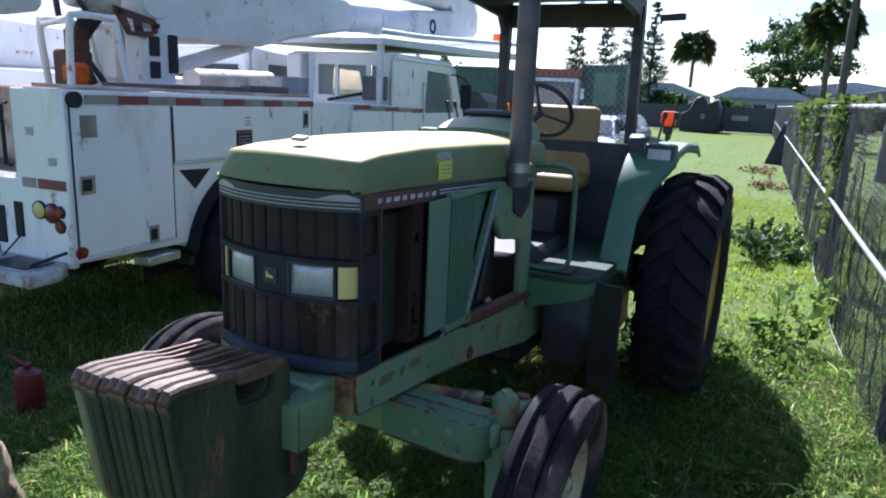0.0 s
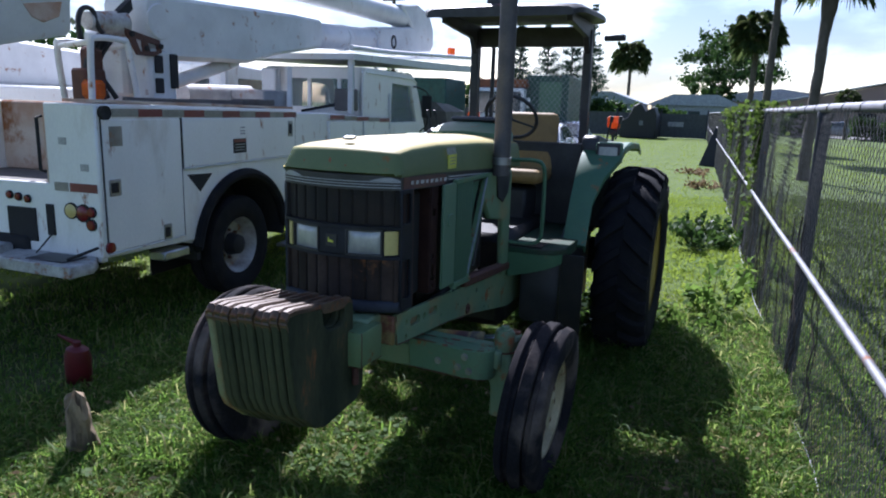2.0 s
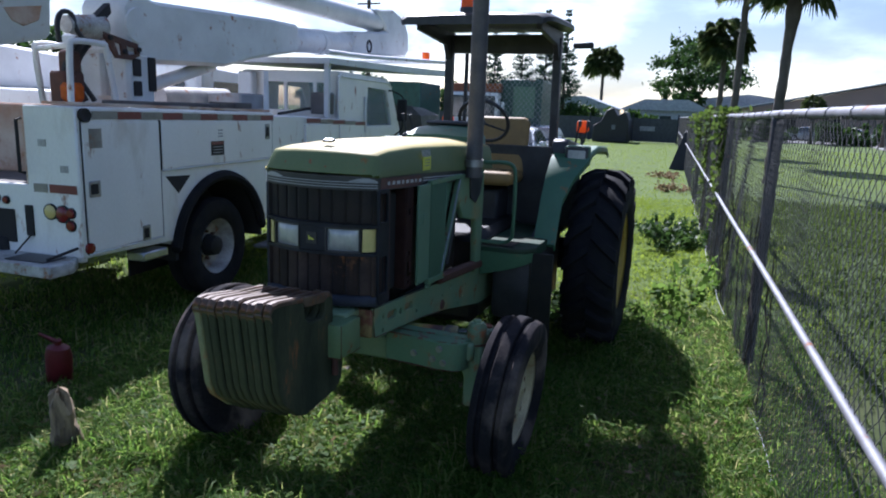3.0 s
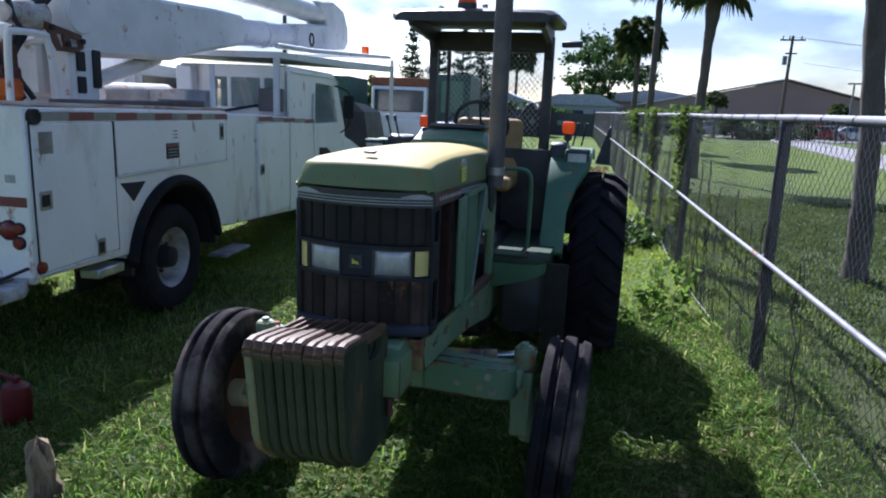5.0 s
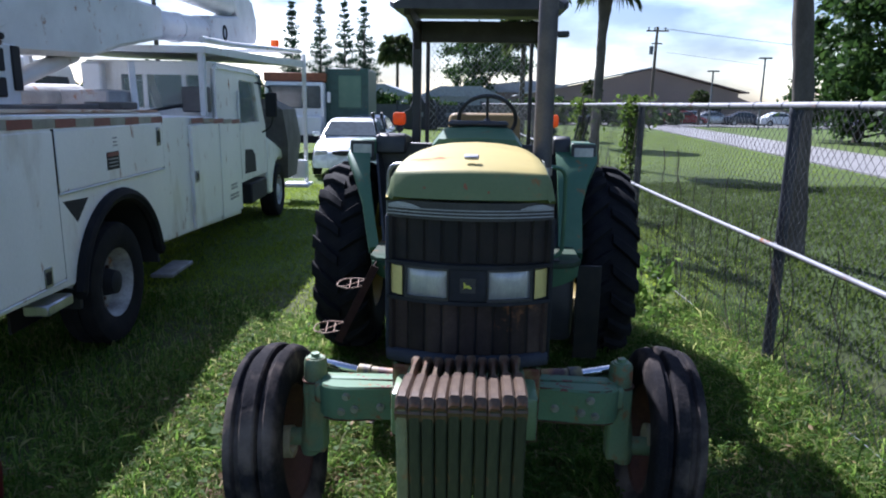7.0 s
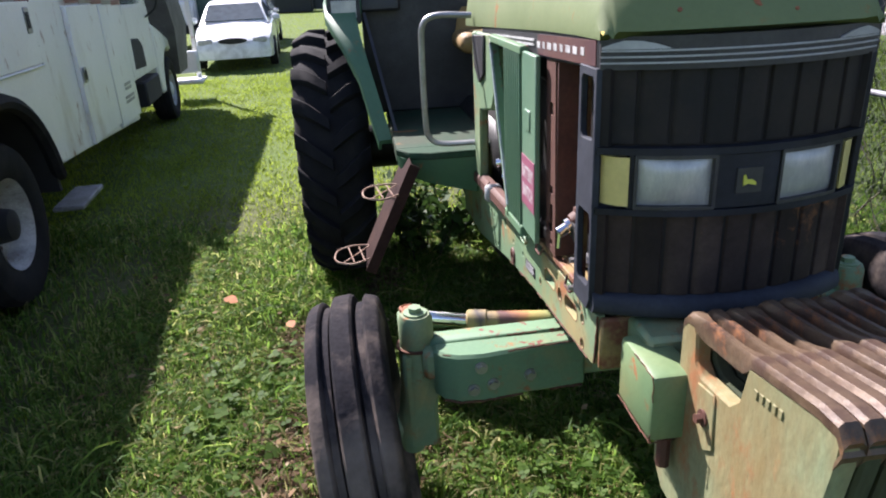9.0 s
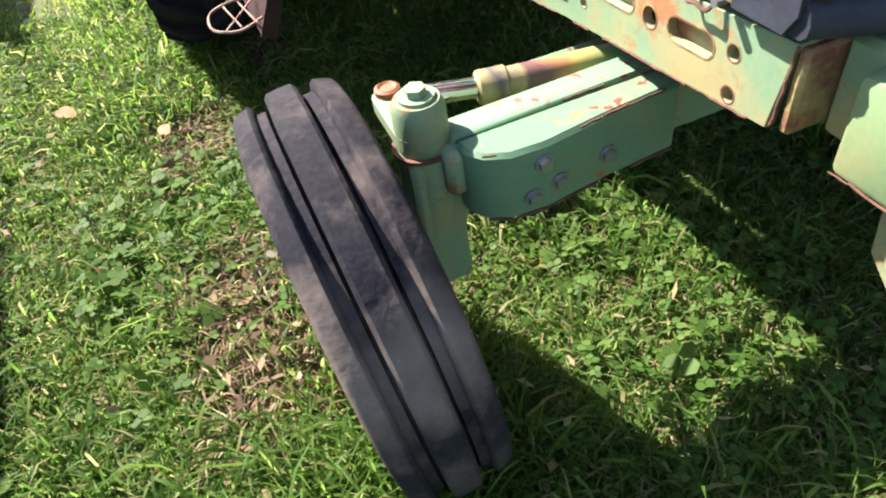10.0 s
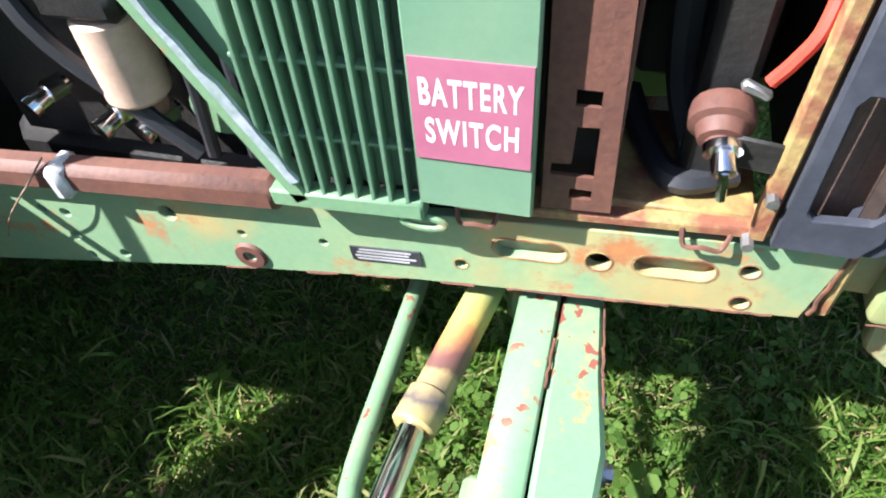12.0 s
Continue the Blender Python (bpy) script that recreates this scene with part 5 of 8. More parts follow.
# platform, steps, grab rails, ladder
bm = bmesh.new()
box(bm, (0, 1.66, 0.878), (1.22, 0.92, 0.03), 0.006)
for s in (-1, 1):
    slab(bm, [(s * 0.27, 1.08), (s * 0.48, 1.08), (s * 0.56, 1.11), (s * 0.61, 1.20), (s * 0.27, 1.20)], "z", 0.863, 0.893, (), 0.004)
    box(bm, (s * 0.592, 1.62, 0.845), (0.03, 0.80, 0.05), 0.006)
part("platform", bm, M_PLATF, tractor, "green operator platform with worn edges")
for s in (-1, 1):
    # curved skirt that drops from the front edge of the platform, deepest beside the engine
    edge = [(0.28, 1.086, 0.705), (0.40, 1.087, 0.735), (0.50, 1.092, 0.765), (0.556, 1.115, 0.785), (0.590, 1.155, 0.800), (0.604, 1.22, 0.815)]
    bm = bmesh.new()
    loft(bm, [[(s * x, y, 0.8625), (s * x, y + 0.004, (z + 0.8625) / 2), (s * x, y + 0.018, z), (s * x - s * 0.010, y + 0.026, z), (s * x - s * 0.010, y + 0.014, (z + 0.8625) / 2), (s * x - s * 0.010, y + 0.012, 0.8625)] for x, y, z in edge])
    part("platform_skirt", bm, M_GREEN, tractor, "green rounded skirt under the platform")
part("footplate", built(box, (0.38, 1.20, 0.899), (0.20, 0.16, 0.008), 0.002), M_ENGINE, tractor)
part("cross_wall", built(box, (0, 2.12, 1.19), (1.40, 0.03, 0.60), 0.01), M_BLACK, tractor)
for s in (-1, 1):
    bm = bmesh.new()
    tube(bm, smooth_path([(s * 0.29, 1.05, 1.425), (s * 0.42, 1.06, 1.43), (s * 0.475, 1.07, 1.40), (s * 0.485, 1.08, 1.30), (s * 0.485, 1.08, 1.02), (s * 0.47, 1.08, 0.955), (s * 0.42, 1.075, 0.93), (s * 0.29, 1.06, 0.93)], 5), 0.012, 8)
    part("grab_rail", bm, M_GREEN if s > 0 else M_STEEL, tractor, "bent tube grab rail")
bm = bmesh.new()
for dx, y, w, h in ((0.0, 1.14, 0.30, 0.006), (0.014, 0.985, 0.008, 0.045)):
    bar(bm, (-0.560 + dx, y, 0.870), (-0.775 + dx, y, 0.425), w, h, 0.001, (1, 0, 0.5))
lad = part("ladder_plate", bm, M_LADDER, tractor, "brown rusted step bracket")
for x, z in ((-0.620, 0.755), (-0.760, 0.490)):
    bm = bmesh.new()
    tube(bm, smooth_path([(x, 0.98, z), (x - 0.07, 0.945, z - 0.004), (x - 0.13, 0.97, z), (x - 0.145, 1.02, z + 0.004), (x - 0.13, 1.09, z + 0.006), (x - 0.07, 1.13, z + 0.006), (x, 1.14, z)], 5), 0.0042, 6)
    for k in range(3):
        tube(bm, [(x - 0.02 - 0.045 * k, 0.955, z), (x - 0.045 * ((k + 1) % 3), 1.12, z + 0.004)], 0.003, 6)
    part("wire_step", bm, M_STEPWIRE, lad, "bare wire step")
bm = bmesh.new()
bar(bm, (0.66, 1.20, 0.86), (0.66, 1.20, 0.30), 0.14, 0.02, 0.003, (0, 1, 0))
part("ladder_plate", bm, M_ENGINE, tractor)

# seat
seat = part("seat", built(box, (0.02, 1.98, 1.255), (0.50, 0.44, 0.10), 0.045, None, 3), M_SEAT, tractor, "tan vinyl tractor seat")
part("backrest", built(box, (0.03, 2.17, 1.47), (0.50, 0.11, 0.46), 0.05, Matrix.Rotation(radians(-10), 4, "X"), 3), M_SEAT, seat)
part("seat_base", built(box, (0.02, 1.98, 1.03), (0.28, 0.30, 0.28), 0.02), M_BLACK, seat)

# roll bar, canopy, mesh screen, beacon
CX = -0.02
ROPS_Y = 2.42
for s in (-1, 1):
    part("roll_bar_post", built(bar, (CX + s * 0.45, ROPS_Y, 0.86), (CX + s * 0.44, ROPS_Y - 0.05, 2.30), 0.06, 0.075, 0.006, (0, 1, 0)), M_BLACK, tractor)
    part("brace_post", built(bar, (CX + s * 0.39, ROPS_Y + 0.22, 0.86), (CX + s * 0.385, ROPS_Y + 0.22, 2.26), 0.03, 0.03, 0.004, (0, 1, 0)), M_BLACK, tractor)
    part("canopy_arm", built(lambda b: slab(b, [(1.72, 2.345), (2.44, 2.345), (2.44, 2.02), (2.36, 2.10), (2.26, 2.24), (1.72, 2.29)], "x", CX + s * 0.42, CX + s * 0.46, (), 0.004)), M_BLACK, tractor)
part("cross_beam", built(box, (CX - 0.01, ROPS_Y, 2.258), (0.94, 0.06, 0.145), 0.008), M_BLACK, tractor)
bm = bmesh.new()
rings = []
for y, zt, w in ((1.56, 2.365, 0.50), (1.60, 2.385, 0.53), (1.75, 2.40, 0.545), (2.3, 2.42, 0.55), (2.46, 2.42, 0.54), (2.50, 2.415, 0.51)):
    rings.append([(CX - w, y, zt - 0.06), (CX - w, y, zt - 0.03), (CX - w * 0.93, y, zt - 0.006), (CX - w * 0.5, y, zt), (CX, y, zt + 0.004), (CX + w * 0.5, y, zt), (CX + w * 0.93, y, zt - 0.006), (CX + w, y, zt - 0.03), (CX + w, y, zt - 0.06)])
loft(bm, rings)
part("canopy", bm, M_BLACK, tractor, "flat black canopy roof")
bec = part("beacon", built(lathe, [(0.0, 0.0), (0.06, 0.0), (0.058, 0.09), (0.045, 0.105), (0, 0.108)], 20, pose(-0.075, 1.70, 2.425, 0, -90, 0)), M_ORANGE, tractor, "amber warning beacon")
part("beacon_base", built(cyl, (-0.075, 1.70, 2.395), (-0.075, 1.70, 2.43), 0.065, 20), M_BLACK, bec)
part("side_arm", built(bar, (CX + 0.50, ROPS_Y + 0.25, 2.27), (CX + 0.66, ROPS_Y + 0.25, 2.275), 0.05, 0.045, 0.008), M_BLACK, tractor)


def diamond_mesh(u0, u1, z0, z1, pitch, r, place, rng, wob=0.15, steps=6):
    """Crossing diagonal wires over a rectangle, as thin three-sided rods: verts, faces."""
    V, F, n = [], [], 0
    H = z1 - z0
    rise = pitch * 1.2
    for sgn in (1, -1):
        k0 = int((u0 - H) / pitch) - 2
        k1 = int((u1 + H) / pitch) + 2
        for k in range(k0, k1):
            ua = k * pitch
            pts = []
            for i in range(steps + 1):
                z = z0 + H * i / steps
                u = ua + sgn * (z - z0) * pitch / rise
                pts.append((u, z))
            pts = [(u + rng.normal() * pitch * wob * 0.4, z) for u, z in pts if u0 <= u <= u1]
            if len(pts) < 2:
                continue
            for i, (u, z) in enumerate(pts):
                for c, d in ((r, 0), (-0.5 * r, 0.87 * r), (-0.5 * r, -0.87 * r)):
                    V.append(place(u + d, z, c))
                if i:
                    a = n + 3 * (i - 1)
                    for j in range(3):
                        F.append((a + j, a + (j + 1) % 3, a + 3 + (j + 1) % 3, a + 3 + j))
            n += 3 * len(pts)
    return V, F


rng = np.random.default_rng(3)
v, f = diamond_mesh(CX - 0.38, CX + 0.38, 1.25, 2.20, 0.042, 0.0025, lambda u, z, d: (u, ROPS_Y + 0.22 + d, z), rng, 0.1, 22)
scr = soup("mesh_screen", v, f, M_STEEL, tractor)
scr["label"] = "diamond wire screen behind the seat"

# rust showing along worn edges
M_EDGE = mat("rust_line", (0.13, 0.05, 0.026), 0.85, col2=(0.07, 0.03, 0.018), scale=30, fine_amt=0.3, bump=0.3)
rng = np.random.default_rng(44)


def rust_edge(pts, r=0.0024, gap=0.3):
    """Broken runs of rust along a sharp edge."""
    for a, b in zip(pts[:-1], pts[1:]):
        a, b = Vector(a), Vector(b)
        L = (b - a).length
        u = 0.0
        while u < L - 0.006:
            d = min(L - u, rng.uniform(0.02, 0.09))
            if rng.uniform() > gap:
                n = max(2, int(d / 0.012))
                p = [a.lerp(b, (u + d * k / n) / L) + Vector(rng.normal(size=3) * 0.0007) for k in range(n + 1)]
                part("rust_edge", built(tube, p, r * rng.uniform(0.6, 1.25), 6), M_EDGE, tractor)
            u += d


for s in (-1, 1):
    dz = HUBZ[s] - 0.350
    rust_edge([(s * 0.20, -0.113, 0.642 + dz), (s * 0.36, -0.126, 0.642 + dz), (s * 0.475, -0.141, 0.642 + dz), (s * 0.540, -0.137, 0.642 + dz), (s * 0.580, -0.117, 0.642 + dz)], 0.0024, 0.3)
    rust_edge([(s * 0.580, -0.117, 0.502 + dz), (s * 0.540, -0.137, 0.502 + dz), (s * 0.475, -0.141, 0.502 + dz), (s * 0.36, -0.126, 0.502 + dz), (s * 0.20, -0.113, 0.502 + dz)], 0.003, 0.1)
    rust_edge([(s * 0.22, -0.0485, 0.645 + dz), (s * 0.57, -0.0490, 0.641 + dz)], 0.0022, 0.6)
    x0, x1, y0, y1, z0, z1 = s * 0.235, s * 0.145, -0.630, -0.460, 0.7010, 0.8470
    rust_edge([(x0, y0, z1), (x0, y0, z0)], 0.0020, 0.25)
    rust_edge([(x0, y1, z1), (x0, y0, z1), (x1, y0, z1)], 0.0014, 0.6)
    rust_edge([(x0, y1, z0), (x0, y0, z0), (x1, y0, z0)], 0.0018, 0.3)
    rust_edge([(s * 0.2605, -0.372, 0.7235), (s * 0.2605, 0.20, 0.6655), (s * 0.2605, 0.55, 0.6125)], 0.0028, 0.45)
    rust_edge([(s * 0.2605, -0.387, 0.856), (s * 0.2605, -0.374, 0.725)], 0.003, 0.15)
    part("rust_ring", built(lathe, [(0.050, 0.0), (0.0575, 0.0), (0.0575, 0.006), (0.050, 0.006)], 24, pose(KX[s], 0, 0.614 + dz, 0, -90, 0), True), M_EDGE, tractor)

# suitcase weights
W_P = [(-0.592, 0.80), (-0.592, 0.925), (-0.602, 0.950), (-0.622, 0.962), (-0.640, 0.958), (-0.650, 0.940), (-0.655, 0.890), (-0.680, 0.872), (-0.775, 0.880), (-0.800, 0.905), (-0.815, 0.976), (-0.985, 1.006),
       (-1.018, 1.004), (-1.032, 0.987), (-1.030, 0.950), (-0.988, 0.665), (-0.962, 0.610), (-0.865, 0.525), (-0.80, 0.500), (-0.560, 0.520), (-0.515, 0.562), (-0.499, 0.69), (-0.585, 0.705)]
wt0 = None
for i in range(10):
    x = -0.153 + i * 0.0345
    if i < 2:
        wt0 = thing("suitcase_weight", "outer cast-iron front weight with flaking pale yellow-green paint" if i == 0 else "rusty green cast-iron front weight hung on the tractor's bracket", "tractor weight", pose(x, 0, 0), "front weights")
        bm = bmesh.new()
        slab(bm, W_P, "x", -0.0155, 0.0155, (), 0.005)
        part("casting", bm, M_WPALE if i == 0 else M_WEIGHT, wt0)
        bm = bmesh.new()
        rr = []
        for y, z, w, d in ((-0.598, 0.945, 0.0160, 0.012), (-0.615, 0.962, 0.0165, 0.012), (-0.637, 0.965, 0.0165, 0.012), (-0.657, 0.966, 0.0100, 0.030), (-0.68, 0.968, 0.0080, 0.032), (-0.77, 0.976, 0.0080, 0.032), (-0.795, 0.980, 0.0100, 0.030),
                           (-0.825, 0.989, 0.0166, 0.012), (-0.98, 1.010, 0.0168, 0.012), (-1.020, 1.008, 0.0168, 0.012), (-1.036, 0.986, 0.0168, 0.012), (-1.024, 0.958, 0.0164, 0.012)):
            rr.append([(-w, y, z - d), (-w * 0.95, y, z + 0.002), (-w * 0.55, y, z + 0.009), (w * 0.55, y, z + 0.009), (w * 0.95, y, z + 0.002), (w, y, z - d)])
        loft(bm, rr)
        part("worn_top", bm, M_WTOP, wt0, "top edge worn to bare rusted iron")
        if i == 0:
            part("raised_pad", built(slab, [(-0.675, 0.860), (-0.735, 0.868), (-0.745, 0.760), (-0.72, 0.742), (-0.685, 0.742)], "x", -0.0195, -0.0150, (), 0.002), M_WPALE, wt0)
            part("through_bolt", built(lambda b: (cyl(b, (-0.019, -0.708, 0.806), (-0.024, -0.708, 0.806), 0.016, 16), cyl(b, (-0.023, -0.708, 0.806), (-0.036, -0.708, 0.806), 0.009, 6))), M_RUST, wt0, "rusty through-bolt")
            for k in range(5):
                part("cast_bar", built(box, (-0.0165, -0.845 - 0.016 * k, 0.945 + 0.002 * k), (0.003, 0.010, 0.014), 0.001), M_WPALE, wt0, smooth=False)
    else:
        copy_thing(wt0, pose(x, 0.004 * math.sin(i * 2.3), 0.006 * math.sin(i * 1.7) + 0.0012 * i))

# ---- chain-link fence ----
def fence_x(y):
    return 1.94 - 0.05 * (y - 1.78)


fence = thing("chain_link_fence", "tall chain-link fence with dark posts and galvanised rails", "fence")
TOP = 1.775
for k in range(-2, 14):
    y = 1.78 + 3.5 * k
    x = fence_x(y)
    zg = float(ground_z(x, y))
    bm = built(cyl, (x + 0.02, y, zg - 0.1), (x + 0.02, y, TOP - 0.02), 0.036, 14)
    fp = part("fence_post", bm, M_POST, fence)
    part("post_cap", built(lathe, [(0.0, 0.0), (0.042, 0.0), (0.042, 0.05), (0.03, 0.065), (0, 0.07)], 14, pose(x + 0.02, y, TOP - 0.055, 0, -90, 0)), M_POST, fp)
    part("rail_clamp", built(cyl, (x + 0.01, y - 0.02, 0.895), (x + 0.01, y + 0.02, 0.895), 0.034, 12), M_GALV, fp)
ya, yb = -5.2, 47.0
for nm, z, r, dx in (("top_rail", TOP, 0.024, 0.0), ("middle_rail", 0.895, 0.017, -0.035)):
    bm = bmesh.new()
    tube(bm, [(fence_x(y) + dx, y, z + 0.004 * math.sin(y * 1.3)) for y in np.linspace(ya, yb, 40)], r, 10)
    part(nm, bm, M_GALV, fence, "galvanised pipe rail")
rng = np.random.default_rng(5)


def fence_place(u, z, d):
    sag = 0.012 * math.sin(u * 1.9) * math.sin(z * 2.2) + 0.01 * math.sin(u * 5.1 + z * 3)
    return (fence_x(u) - 0.012 + d + sag, u, z)


v, f = diamond_mesh(-4.6, 14.0, 0.06, TOP, 0.064, 0.0017, fence_place, rng, 0.20, 30)
tagged(soup("fence_wire", v, f, M_WIRE, fence), kind="stuff")
v, f = diamond_mesh(14.0, 46.0, 0.03, TOP, 0.13, 0.0042, fence_place, rng, 0.15, 14)
tagged(soup("fence_wire", v, f, M_WIRE, fence), kind="stuff")
bm = bmesh.new()
tube(bm, [(fence_x(y) - 0.03 + 0.02 * math.sin(3 * y), y, 0.09 + 0.025 * math.sin(2.3 * y)) for y in np.linspace(-4, 12, 90)], 0.0032, 5)
part("tension_wire", bm, M_GALV, fence, "loose bottom wire")
for y in np.arange(-4.0, 14.0, 0.42):
    bm = bmesh.new()
    tube(bm, [(fence_x(y) + 0.028 * math.cos(a), y + 0.004 * a, TOP + 0.028 * math.sin(a)) for a in np.linspace(0, 5.6, 9)], 0.0028, 4)
    part("tie_wire", bm, M_GALV, fence)

# far cross fence with privacy screen and dark container behind it
screen = thing("screen_fence", "far fence hung with grey privacy screen", "fence", pose(0, 47, 0))
for k in range(8):
    x = -0.4 - 3.0 * k
    part("screen_panel", built(box, (x - 1.5, 0, 0.85), (2.95, 0.03, 1.6), 0.0), M_SCREEN, screen, smooth=False)
    part("screen_post", built(cyl, (x, 0, 0), (x, 0, 1.95), 0.05, 10), M_POST, screen)
part("screen_sign", built(box, (-2.4, -0.04, 0.95), (1.0, 0.02, 0.32), 0.0), M_PRINT, screen, smooth=False)
tarp = thing("black_tarp", "black tarp draped from the fence to the grass", "tarp", pose(0.72, 22.5, 0))
bm = bmesh.new()
loft(bm, [[(0.22, 0, 1.35), (0.14, 0.05, 1.3), (0.10, -0.15, 1.25), (0.2, -0.2, 1.3)], [(0.22, 0.1, 0.8), (-0.05, 0.1, 0.75), (-0.08, -0.35, 0.7), (0.2, -0.35, 0.8)], [(0.24, 0.2, 0.0), (-0.32, 0.15, 0.0), (-0.30, -0.5, 0.0), (0.2, -0.55, 0.0)]])
part("tarp_sheet", bm, M_BLKTARP, tarp)
gear = thing("covered_gear", "heap of gear under a dark sheet by the far fence", "container", pose(-4.6, 45.5, 0))
part("sheet", built(lambda b: slab(b, [(-1.15, 0.0), (1.15, 0.0), (1.15, 1.5), (0.95, 2.05), (0.42, 1.75), (0.10, 2.30), (-0.35, 2.10), (-0.68, 1.35), (-1.15, 1.10)], "y", -1.0, 1.0, (), 0.05)), M_BLKTARP, gear)
part("steel_bracket", built(box, (0.2, -1.03, 1.0), (0.25, 0.04, 0.3), 0.01), M_GALV, gear)

# ---- bucket truck ----
truck = thing("bucket_truck", "white utility bucket truck with service body and folded boom", "truck", pose(-2.498, -0.237, 0, 0, 0, 5.43) @ Matrix.Diagonal((1, 1.028, 1, 1)))


def tpart(name, bm, material, label="", parent=None, smooth=True):
    return part(name, bm, material, parent or truck, label, smooth)


WZ, WU, WR = 0.355, 2.52, 0.475
arch = [(WU + 0.70 * math.cos(a), WZ + 0.70 * math.sin(a)) for a in [math.pi * k / 18 for k in range(19)]]
arch = [(u, max(z, 0.50)) for u, z in arch]
side = [(0.83, 0.575), (1.80, 0.535)] + arch[::-1] + [(3.30, 0.50), (3.50, 0.50), (3.50, 1.635), (0.83, 1.665)]
tpart("service_body", built(slab, side, "x", -0.46, 0.0, (), 0.012), M_TRUCK, "white steel service body with compartment doors")
tpart("far_service_body", built(slab, side, "x", -2.25, -1.80, (), 0.012), M_TRUCK)
bm = bmesh.new()
box(bm, (-1.13, 2.2, 1.03), (1.36, 2.7, 0.06), 0.005)
box(bm, (-1.13, 3.47, 1.25), (1.36, 0.05, 0.60), 0.005)
tpart("bed_floor", bm, M_BEDRUST, "rust-stained open bed between the compartments")
tpart("bed_liner", built(box, (-0.475, 1.9, 1.25), (0.02, 2.1, 0.60), 0.0), M_BEDRUST)
tpart("tail_board", built(box, (-1.13, 0.86, 0.815), (2.22, 0.055, 0.55), 0.01), M_TRUCK)
tpart("bed_mat", built(box, (-1.13, 1.24, 1.066), (1.30, 0.70, 0.012), 0.0), M_TARP, "dark worn floor of the bed")
tpart("bed_locker", built(box, (-1.16, 1.66, 1.36), (1.28, 0.12, 0.60), 0.02), M_BEDRUST, "rust-streaked cream locker across the bed")
tpart("locker_latch", built(lambda b: (box(b, (-1.02, 1.592, 1.50), (0.06, 0.03, 0.14), 0.008), box(b, (-1.02, 1.585, 1.40), (0.20, 0.03, 0.03), 0.008))), M_STEEL, "steel latch of the locker")
tpart("rust_ramp", built(slab, [(-0.48, 1.07), (-0.48, 1.50), (-0.62, 1.50), (-0.76, 1.24), (-0.88, 1.18), (-0.88, 1.07)], "y", 1.34, 1.44, (), 0.01), M_RUST, "brown rusted plate in the bed")
bm = bmesh.new()
slab(bm, [(-0.80, 0.83), (-0.74, 0.56), (-0.40, 0.53), (0.02, 0.50), (0.03, 0.70), (-0.06, 0.83)], "z", 0.50, 0.585, (), 0.008)
bmp = tpart("step_bumper", bm, M_SCUFF, "scuffed white step bumper")
tpart("tread_strip", built(box, (-0.28, 0.68, 0.588), (0.34, 0.20, 0.010), 0.002), M_PLATE, "worn dark grip strip", bmp)
tpart("brace", built(bar, (-0.46, 0.825, 0.72), (-0.53, 0.74, 0.588), 0.016, 0.010), M_DARK, "", bmp)
tpart("brace", built(bar, (-0.02, 0.80, 0.66), (-0.12, 0.62, 0.60), 0.030, 0.014), M_DARK, "", bmp)
tpart("tow_hitch", built(lambda b: (box(b, (-0.98, 0.66, 0.58), (0.34, 0.30, 0.10), 0.02), cyl(b, (-0.90, 0.50, 0.60), (-0.90, 0.50, 0.70), 0.035, 12))), M_SCUFF, "scuffed tow hitch")
for x, z, r, m_ in ((-0.265, 0.905, 0.050, M_AMBER), (-0.158, 0.893, 0.055, M_TAIL), (-0.085, 0.905, 0.034, M_TAIL), (-0.092, 0.812, 0.036, M_TAIL), (-0.833, 0.985, 0.026, M_TAIL), (-0.750, 0.975, 0.026, M_TAIL), (-0.665, 0.965, 0.026, M_TAIL)):
    lt_ = tpart("tail_lamp", built(lathe, [(0, 0), (r, 0), (r, 0.016), (r * 0.8, 0.024), (0, 0.026)], 18, pose(x, 0.832, z, 0, 0, -90)), m_, "round tail lamp")
    tpart("lamp_ring", built(lathe, [(r, 0.0), (r * 1.22, 0), (r * 1.18, 0.014), (r, 0.014)], 18, pose(x, 0.831, z, 0, 0, -90), True), M_DARK, "", lt_)
# Flat dark plates on the tail: the hollows' shade is put into colour.
tpart("tail_recess", built(box, (-0.735, 0.828, 0.775), (0.275, 0.012, 0.25), 0.005), M_DARK)
tpart("tool_slot", built(box, (-0.462, 0.826, 0.825), (0.075, 0.016, 0.23), 0.006), M_DARK)
for k, (x, c) in enumerate(((-0.34, M_TWHT), (-0.20, M_TRED), (-0.08, M_TRED))):
    tpart("tape_stripe", built(box, (x, 0.826, 1.075), (0.12, 0.004, 0.062), 0), c, smooth=False)
for x in (-0.3, -0.12):
    tpart("rear_placard", built(box, (x, 0.8275, 1.40 - 0.18 * (x > -0.2)), (0.07, 0.003, 0.05), 0), M_SCUFF, smooth=False)
tpart("rear_loop", built(tube, [(-0.44, 0.80, 1.18), (-0.44, 0.76, 1.19), (-0.44, 0.76, 1.56), (-0.44, 0.80, 1.57)], 0.012, 8), M_DARK)

